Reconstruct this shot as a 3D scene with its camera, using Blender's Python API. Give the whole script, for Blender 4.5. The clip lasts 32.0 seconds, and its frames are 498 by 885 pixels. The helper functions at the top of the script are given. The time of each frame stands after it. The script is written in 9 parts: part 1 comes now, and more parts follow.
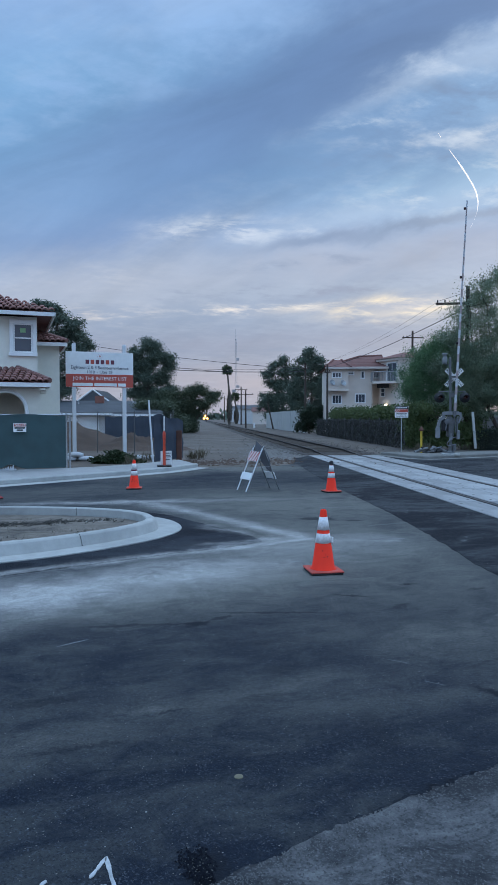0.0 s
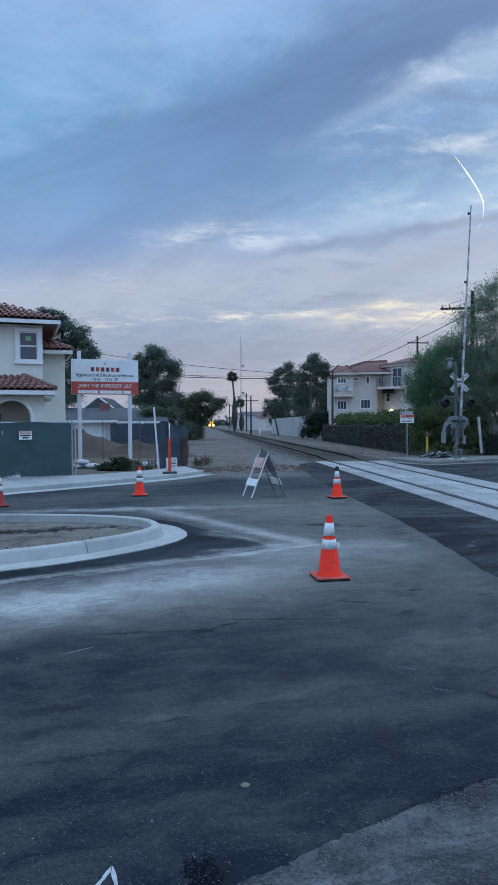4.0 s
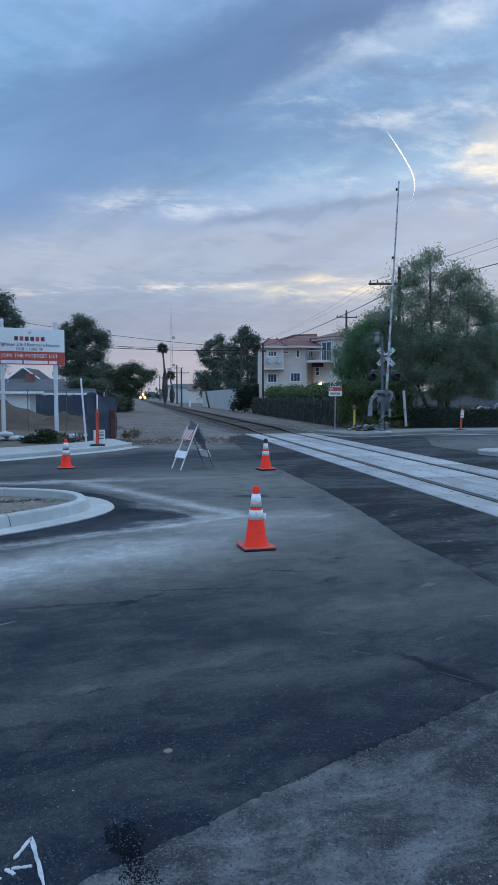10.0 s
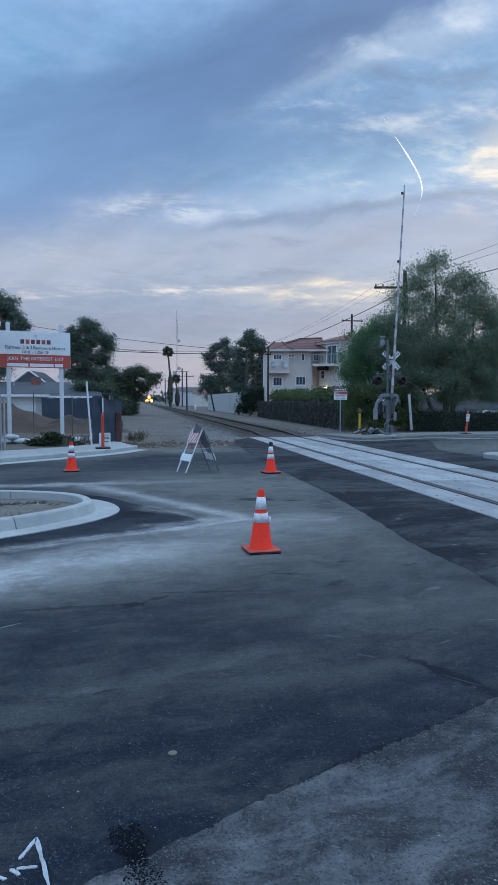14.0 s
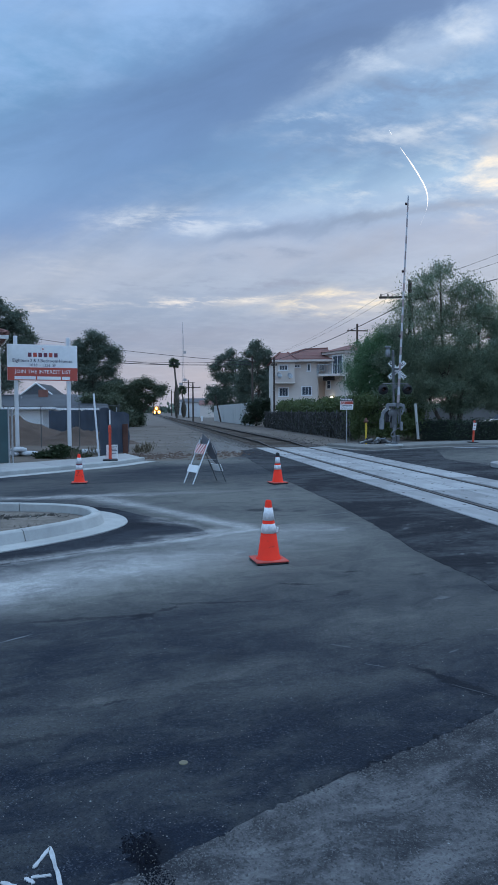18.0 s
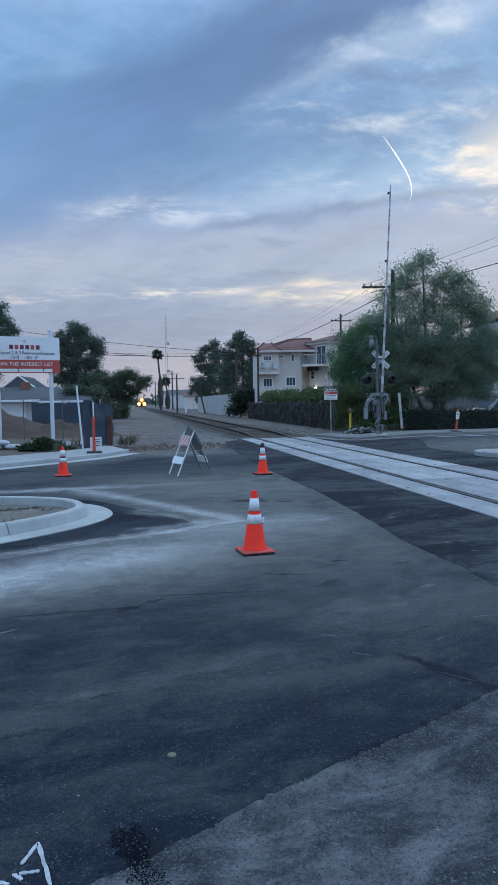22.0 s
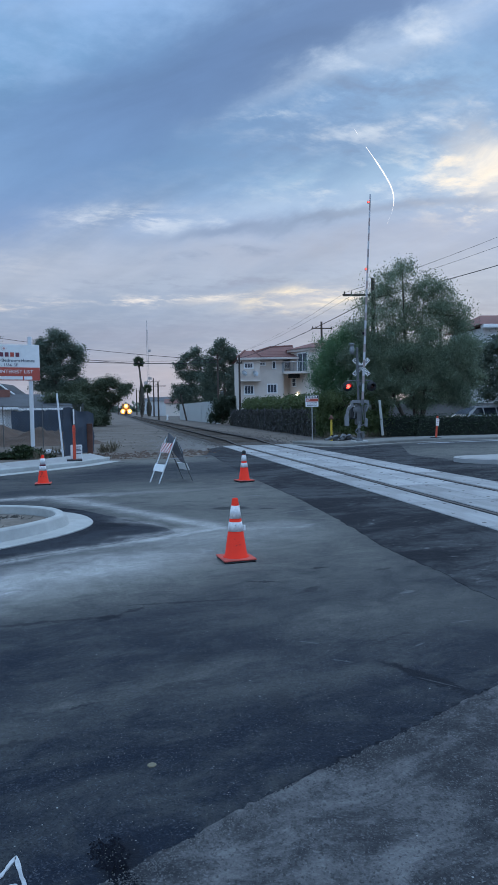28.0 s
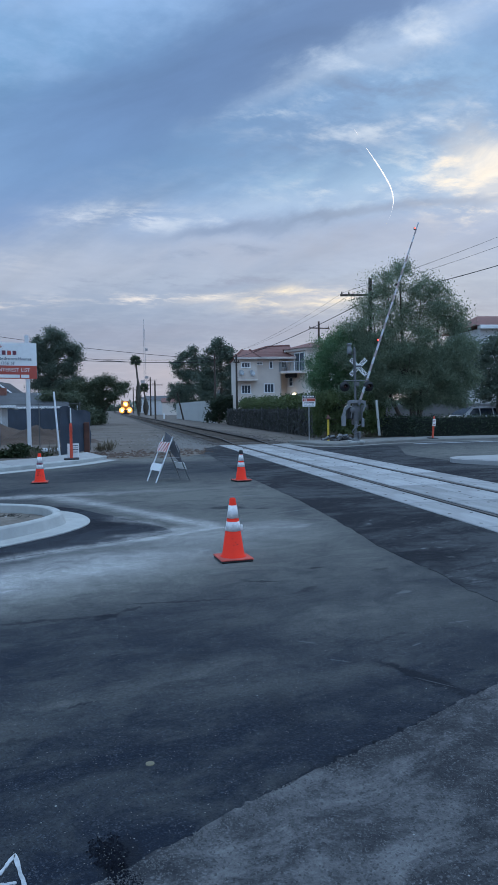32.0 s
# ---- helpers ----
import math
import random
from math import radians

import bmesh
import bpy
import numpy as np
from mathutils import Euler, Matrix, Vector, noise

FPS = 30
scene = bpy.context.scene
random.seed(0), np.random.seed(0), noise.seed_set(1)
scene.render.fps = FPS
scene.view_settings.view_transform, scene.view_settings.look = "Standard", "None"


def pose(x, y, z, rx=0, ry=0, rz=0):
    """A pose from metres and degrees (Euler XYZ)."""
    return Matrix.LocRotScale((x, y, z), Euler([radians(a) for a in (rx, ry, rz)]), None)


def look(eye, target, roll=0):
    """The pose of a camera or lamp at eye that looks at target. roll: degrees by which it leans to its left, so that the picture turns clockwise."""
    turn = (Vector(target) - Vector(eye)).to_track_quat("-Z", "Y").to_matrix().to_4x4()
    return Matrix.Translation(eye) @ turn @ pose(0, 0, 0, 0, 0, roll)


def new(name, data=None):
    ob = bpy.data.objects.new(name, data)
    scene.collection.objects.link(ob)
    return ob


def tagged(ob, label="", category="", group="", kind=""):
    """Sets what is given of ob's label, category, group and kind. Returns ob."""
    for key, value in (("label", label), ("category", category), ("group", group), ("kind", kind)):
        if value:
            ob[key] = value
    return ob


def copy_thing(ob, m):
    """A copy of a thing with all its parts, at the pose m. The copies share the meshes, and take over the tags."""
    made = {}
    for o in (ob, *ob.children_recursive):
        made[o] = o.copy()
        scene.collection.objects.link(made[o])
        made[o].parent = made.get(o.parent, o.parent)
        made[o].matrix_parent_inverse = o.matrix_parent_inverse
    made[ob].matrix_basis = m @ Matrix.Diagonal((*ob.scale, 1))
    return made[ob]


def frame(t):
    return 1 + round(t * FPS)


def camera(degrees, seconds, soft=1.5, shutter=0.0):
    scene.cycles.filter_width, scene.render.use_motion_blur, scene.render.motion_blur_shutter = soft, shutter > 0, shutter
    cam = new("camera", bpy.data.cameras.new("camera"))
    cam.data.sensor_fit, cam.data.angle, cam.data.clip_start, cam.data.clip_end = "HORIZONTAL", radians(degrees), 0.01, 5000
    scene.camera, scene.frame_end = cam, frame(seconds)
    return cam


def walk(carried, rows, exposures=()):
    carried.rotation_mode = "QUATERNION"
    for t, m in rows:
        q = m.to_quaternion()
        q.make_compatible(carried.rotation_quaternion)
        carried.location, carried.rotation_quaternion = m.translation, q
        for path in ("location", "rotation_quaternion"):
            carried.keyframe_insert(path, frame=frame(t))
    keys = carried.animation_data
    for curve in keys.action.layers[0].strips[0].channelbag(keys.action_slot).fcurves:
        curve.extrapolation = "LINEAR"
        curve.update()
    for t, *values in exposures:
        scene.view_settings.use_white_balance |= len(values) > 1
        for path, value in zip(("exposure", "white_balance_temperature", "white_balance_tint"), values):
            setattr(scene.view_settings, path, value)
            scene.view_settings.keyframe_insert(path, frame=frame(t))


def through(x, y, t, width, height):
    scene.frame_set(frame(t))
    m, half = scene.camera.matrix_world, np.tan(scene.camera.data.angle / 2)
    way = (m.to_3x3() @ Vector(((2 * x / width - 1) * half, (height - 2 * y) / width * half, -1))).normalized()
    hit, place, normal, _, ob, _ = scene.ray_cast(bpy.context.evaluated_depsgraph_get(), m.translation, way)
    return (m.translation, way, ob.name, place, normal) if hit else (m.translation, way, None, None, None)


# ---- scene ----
cam = camera(40.3, 32.0, 1.5, 0.5)
PATH = [
    (0, (0.043, 0.091, 1.674), (-0.031, 2.088, 1.603), -0.0),
    (0.5, (0.048, 0.089, 1.678), (-0.024, 2.086, 1.605), -0.1),
    (1, (0.053, 0.095, 1.677), (-0.017, 2.093, 1.601), -0.2),
    (1.5, (0.052, 0.11, 1.67), (-0.015, 2.107, 1.59), -0.3),
    (2, (0.054, 0.113, 1.669), (-0.015, 2.11, 1.589), -0.4),
    (2.5, (0.054, 0.106, 1.671), (-0.022, 2.103, 1.597), -0.5),
    (3, (0.053, 0.104, 1.674), (-0.033, 2.101, 1.61), -0.5),
    (3.5, (0.045, 0.107, 1.669), (-0.05, 2.104, 1.617), -0.4),
    (5.5, (0.061, 0.089, 1.669), (0.038, 2.088, 1.613), -0.1),
    (6, (0.064, 0.098, 1.66), (0.077, 2.097, 1.595), -0.0),
    (6.5, (0.074, 0.096, 1.66), (0.121, 2.094, 1.585), -0.0),
    (7, (0.074, 0.092, 1.663), (0.146, 2.088, 1.578), -0.1),
    (7.5, (0.079, 0.095, 1.658), (0.167, 2.091, 1.565), -0.1),
    (8, (0.088, 0.091, 1.656), (0.186, 2.086, 1.556), -0.2),
    (8.5, (0.086, 0.096, 1.657), (0.193, 2.09, 1.548), -0.1),
    (9, (0.081, 0.097, 1.657), (0.194, 2.091, 1.539), -0.0),
    (9.5, (0.081, 0.109, 1.65), (0.195, 2.101, 1.525), -0.0),
    (10, (0.085, 0.105, 1.656), (0.198, 2.098, 1.523), -0.0),
    (10.5, (0.086, 0.111, 1.65), (0.196, 2.103, 1.514), -0.1),
    (11, (0.09, 0.108, 1.652), (0.197, 2.101, 1.516), -0.1),
    (11.5, (0.089, 0.11, 1.652), (0.192, 2.103, 1.52), -0.1),
    (12, (0.087, 0.103, 1.654), (0.188, 2.097, 1.53), -0.0),
    (12.5, (0.084, 0.091, 1.66), (0.184, 2.085, 1.542), 0.0),
    (13, (0.083, 0.09, 1.657), (0.182, 2.084, 1.541), 0.1),
    (13.5, (0.084, 0.088, 1.657), (0.183, 2.082, 1.539), 0.1),
    (14, (0.084, 0.095, 1.653), (0.182, 2.089, 1.53), 0.1),
    (14.5, (0.084, 0.098, 1.651), (0.18, 2.092, 1.526), 0.0),
    (16.5, (0.082, 0.077, 1.66), (0.156, 2.072, 1.55), -0.3),
    (17, (0.075, 0.069, 1.66), (0.146, 2.065, 1.554), -0.3),
    (17.5, (0.076, 0.063, 1.661), (0.147, 2.059, 1.56), -0.3),
    (18, (0.077, 0.048, 1.662), (0.156, 2.045, 1.57), -0.4),
    (18.5, (0.083, 0.032, 1.669), (0.176, 2.028, 1.588), -0.4),
    (19, (0.089, 0.026, 1.673), (0.2, 2.021, 1.6), -0.6),
    (19.5, (0.082, 0.04, 1.665), (0.206, 2.035, 1.591), -0.8),
    (20, (0.081, 0.063, 1.659), (0.209, 2.057, 1.575), -0.8),
    (20.5, (0.075, 0.063, 1.663), (0.203, 2.056, 1.565), -0.9),
    (21, (0.072, 0.076, 1.658), (0.197, 2.069, 1.549), -0.9),
    (21.5, (0.074, 0.074, 1.66), (0.198, 2.067, 1.543), -0.9),
    (22, (0.073, 0.075, 1.656), (0.197, 2.068, 1.537), -0.9),
    (22.5, (0.074, 0.071, 1.655), (0.197, 2.063, 1.537), -1.0),
    (23, (0.071, 0.06, 1.661), (0.192, 2.053, 1.547), -0.9),
    (23.5, (0.073, 0.063, 1.655), (0.191, 2.057, 1.547), -0.9),
    (24, (0.069, 0.051, 1.663), (0.188, 2.045, 1.564), -0.8),
    (24.5, (0.074, 0.041, 1.669), (0.196, 2.035, 1.579), -0.9),
    (25, (0.074, 0.034, 1.672), (0.206, 2.028, 1.591), -0.9),
    (25.5, (0.081, 0.03, 1.67), (0.222, 2.023, 1.595), -0.9),
    (27.5, (0.079, 0.052, 1.664), (0.249, 2.043, 1.571), -1.0),
    (28, (0.083, 0.066, 1.661), (0.261, 2.056, 1.562), -1.0),
    (28.5, (0.084, 0.064, 1.661), (0.27, 2.052, 1.56), -1.0),
    (29, (0.083, 0.054, 1.666), (0.274, 2.043, 1.565), -1.0),
    (29.5, (0.078, 0.051, 1.666), (0.271, 2.04, 1.568), -1.0),
    (30, (0.076, 0.044, 1.672), (0.269, 2.033, 1.577), -0.9),
    (30.5, (0.079, 0.044, 1.669), (0.27, 2.033, 1.575), -0.9),
    (31, (0.077, 0.054, 1.665), (0.267, 2.043, 1.57), -0.8),
    (31.5, (0.07, 0.057, 1.664), (0.258, 2.045, 1.567), -0.7),
    (32, (0.069, 0.052, 1.668), (0.257, 2.041, 1.567), -0.7),
]
walk(cam, [(t, look(eye, target, roll)) for t, eye, target, roll in PATH])


# ---- world, sun, exposure ----
scene.view_settings.exposure = 0.0


def sky_world():
    """Dusk sky under broken cloud: a height gradient with drawn-out cloud banks, a clear gap and warm breaks low in the west."""
    w = bpy.data.worlds.new("dusk_sky")
    scene.world = w
    w.use_nodes = True
    nt = w.node_tree
    nt.nodes.clear()
    N, L = nt.nodes.new, nt.links.new

    def math_(op, a, b=None, c=None, clamp=False):
        n = N("ShaderNodeMath")
        n.operation, n.use_clamp = op, clamp
        for i, v in enumerate((a, b, c)):
            if v is None:
                continue
            if isinstance(v, (int, float)):
                n.inputs[i].default_value = v
            else:
                L(v, n.inputs[i])
        return n.outputs[0]

    def mix(fac, a, b):
        n = N("ShaderNodeMix")
        n.data_type = "RGBA"
        for sock, v in ((n.inputs[0], fac), (n.inputs[6], a), (n.inputs[7], b)):
            if isinstance(v, tuple):
                sock.default_value = (*v, 1)
            elif isinstance(v, (int, float)):
                sock.default_value = v
            else:
                L(v, sock)
        return n.outputs[2]

    tc = N("ShaderNodeTexCoord")
    sep = N("ShaderNodeSeparateXYZ")
    L(tc.outputs["Generated"], sep.inputs[0])
    X, Y, Z = sep.outputs
    depth = math_("MAXIMUM", math_("ABSOLUTE", Y), 0.3)
    u0 = math_("DIVIDE", X, depth)
    v0 = math_("DIVIDE", math_("MAXIMUM", Z, -0.02), depth)
    # ragged edges: warp by noise
    comb = N("ShaderNodeCombineXYZ")
    L(u0, comb.inputs[0]), L(v0, comb.inputs[1])

    def noise_(scale, detail, rough, vec, sx=1.0, sy=1.0, rot=0.0, off=0.0, dist=0.0):
        m = N("ShaderNodeMapping")
        m.vector_type = "TEXTURE"
        m.inputs["Scale"].default_value = (1 / sx, 1 / sy, 1)
        m.inputs["Rotation"].default_value = (0, 0, rot)
        m.inputs["Location"].default_value = (off, off * 0.7, off * 0.3)
        L(vec, m.inputs[0])
        n = N("ShaderNodeTexNoise")
        n.inputs["Scale"].default_value, n.inputs["Detail"].default_value, n.inputs["Roughness"].default_value = scale, detail, rough
        n.inputs["Distortion"].default_value = dist
        L(m.outputs[0], n.inputs["Vector"])
        return n

    wn = noise_(7.0, 6, 0.62, comb.outputs[0], 0.9, 1.8, 0.4, 2.0)
    wsep = N("ShaderNodeSeparateColor")
    L(wn.outputs["Color"], wsep.inputs[0])
    u = math_("MULTIPLY_ADD", math_("SUBTRACT", wsep.outputs[0], 0.5), 0.12, u0)
    v = math_("MULTIPLY_ADD", math_("SUBTRACT", wsep.outputs[1], 0.5), math_("MULTIPLY_ADD", v0, 0.16, 0.008), v0)

    def blob(cu, cv, a, b, turn=0.0, power=1.0):
        c, s = math.cos(turn), math.sin(turn)
        du, dv = math_("SUBTRACT", u, cu), math_("SUBTRACT", v, cv)
        p = math_("ADD", math_("MULTIPLY", du, c / a), math_("MULTIPLY", dv, s / a))
        q = math_("ADD", math_("MULTIPLY", du, -s / b), math_("MULTIPLY", dv, c / b))
        r = math_("ADD", math_("MULTIPLY", p, p), math_("MULTIPLY", q, q))
        return math_("POWER", 2.718, math_("MULTIPLY", r, -power))

    ramp = N("ShaderNodeValToRGB")
    L(math_("MULTIPLY", v0, 1.0, clamp=True), ramp.inputs[0])
    els = ramp.color_ramp.elements
    stops = SKY_STOPS
    while len(els) < len(stops):
        els.new(0.5)
    for e, (p, col) in zip(els, stops):
        e.position, e.color = p, (*col, 1)
    col = ramp.outputs[0]
    streak = noise_(8.0, 8, 0.60, comb.outputs[0], 0.9, 1.9, 0.32, 5.0, 0.6).outputs[0]
    fine = noise_(16.0, 7, 0.58, comb.outputs[0], 0.9, 1.4, 0.4, 9.0, 0.7).outputs[0]
    streak = math_("MULTIPLY_ADD", math_("SUBTRACT", streak, 0.40), 4.2, 0.0, clamp=True)
    fine = math_("MULTIPLY_ADD", math_("SUBTRACT", fine, 0.36), 3.6, 0.25, clamp=True)
    # the cloud sheet lies level, so its grain draws out towards the horizon
    den = math_("MAXIMUM", math_("ADD", Z, 0.10), 0.05)
    level = N("ShaderNodeCombineXYZ")
    L(math_("DIVIDE", X, den), level.inputs[0]), L(math_("DIVIDE", math_("ABSOLUTE", Y), den), level.inputs[1])
    cells = noise_(3.4, 10, 0.60, level.outputs[0], 0.85, 1.0, 0.25, 3.0, 0.25).outputs[0]
    small = noise_(11.0, 8, 0.62, level.outputs[0], 0.7, 1.0, 0.35, 8.0, 0.2).outputs[0]
    both = math_("MULTIPLY_ADD", small, 0.38, math_("MULTIPLY", cells, 0.62))

    def ramp_(v, lo, hi):
        n = N("ShaderNodeMapRange")
        n.interpolation_type = "SMOOTHSTEP"
        n.inputs["From Min"].default_value, n.inputs["From Max"].default_value = lo, hi
        L(v, n.inputs[0])
        return n.outputs[0]

    puffs, gaps = ramp_(both, 0.46, 0.66), ramp_(both, 0.52, 0.36)
    tex = {"n": None, "s": streak, "f": math_("MULTIPLY", streak, fine), "h": math_("MULTIPLY_ADD", streak, 0.5, 0.5), "p": puffs, "q": gaps, "m": math_("MULTIPLY_ADD", puffs, 0.7, 0.3), "w": ramp_(noise_(11.0, 9, 0.62, comb.outputs[0], 0.55, 2.6, 0.08, 21.0, 0.3).outputs[0], 0.42, 0.62)}
    # the large bank ends in a clean slanting edge
    (eu, ev), (du, dv) = BANK_EDGE
    across = math_("ADD", math_("MULTIPLY", math_("SUBTRACT", u, eu), -dv), math_("MULTIPLY", math_("SUBTRACT", v, ev), du))
    along = math_("ADD", math_("MULTIPLY", math_("SUBTRACT", u, eu), du), math_("MULTIPLY", math_("SUBTRACT", v, ev), dv))
    bank = math_("MULTIPLY", math_("MULTIPLY", ramp_(across, -0.02, 0.03), ramp_(across, 0.17, 0.06)), ramp_(along, -0.2, 0.05))
    col = mix(math_("MULTIPLY", puffs, 0.16), col, (0.56, 0.66, 0.82))
    col = mix(math_("MULTIPLY", gaps, 0.16), col, (0.15, 0.25, 0.45))
    col = mix(math_("MULTIPLY", bank, 0.85), col, (0.118, 0.215, 0.420))
    for cu, cv, a, b, turn, amount, tint, kind in SKY_BLOBS:
        f = math_("MULTIPLY", blob(cu, cv, a, b, turn), amount, clamp=True)
        if tex[kind] is not None:
            f = math_("MULTIPLY", f, tex[kind], clamp=True)
        col = mix(f, col, tint)
    # a touch of light and dark everywhere, so that no part is flat
    soft = noise_(5.0, 8, 0.60, comb.outputs[0], 0.6, 2.4, 0.36, 14.0, 0.5).outputs[0]
    shade = math_("MULTIPLY_ADD", math_("SUBTRACT", soft, 0.5), 0.42, 0.985)
    # brightness added on the unseen side away from the banks, to light surfaces facing it
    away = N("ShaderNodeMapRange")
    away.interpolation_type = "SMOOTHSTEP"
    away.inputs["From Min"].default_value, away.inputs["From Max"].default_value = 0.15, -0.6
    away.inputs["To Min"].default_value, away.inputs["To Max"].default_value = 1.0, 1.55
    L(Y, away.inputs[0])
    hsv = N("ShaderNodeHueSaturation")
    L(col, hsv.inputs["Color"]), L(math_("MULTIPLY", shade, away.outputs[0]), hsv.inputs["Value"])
    # clear evening sky above the cloud adds its share
    nish = N("ShaderNodeTexSky")
    nish.sky_type, nish.sun_disc = "NISHITA", False
    nish.sun_elevation, nish.sun_rotation = radians(SUN_HEIGHT), radians(SUN_TURN)
    bg1, bg2, add, out = N("ShaderNodeBackground"), N("ShaderNodeBackground"), N("ShaderNodeAddShader"), N("ShaderNodeOutputWorld")
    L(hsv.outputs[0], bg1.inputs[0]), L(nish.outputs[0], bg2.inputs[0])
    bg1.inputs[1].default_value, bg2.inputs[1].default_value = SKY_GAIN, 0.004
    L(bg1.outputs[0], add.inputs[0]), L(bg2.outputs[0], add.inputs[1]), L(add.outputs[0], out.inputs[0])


SUN_HEIGHT, SUN_TURN = 14.0, 22.0
SKY_GAIN = 1.06
BANK_EDGE = (0.081, 0.436), (0.879, 0.4775)
SKY_STOPS = [(0.0, (0.34, 0.355, 0.46)), (0.08, (0.295, 0.345, 0.475)), (0.19, (0.30, 0.39, 0.54)), (0.27, (0.27, 0.385, 0.60)),
             (0.36, (0.17, 0.345, 0.60)), (0.50, (0.20, 0.385, 0.65)), (0.62, (0.27, 0.44, 0.74)), (0.80, (0.36, 0.58, 0.92)), (1.0, (0.46, 0.75, 1.18))]
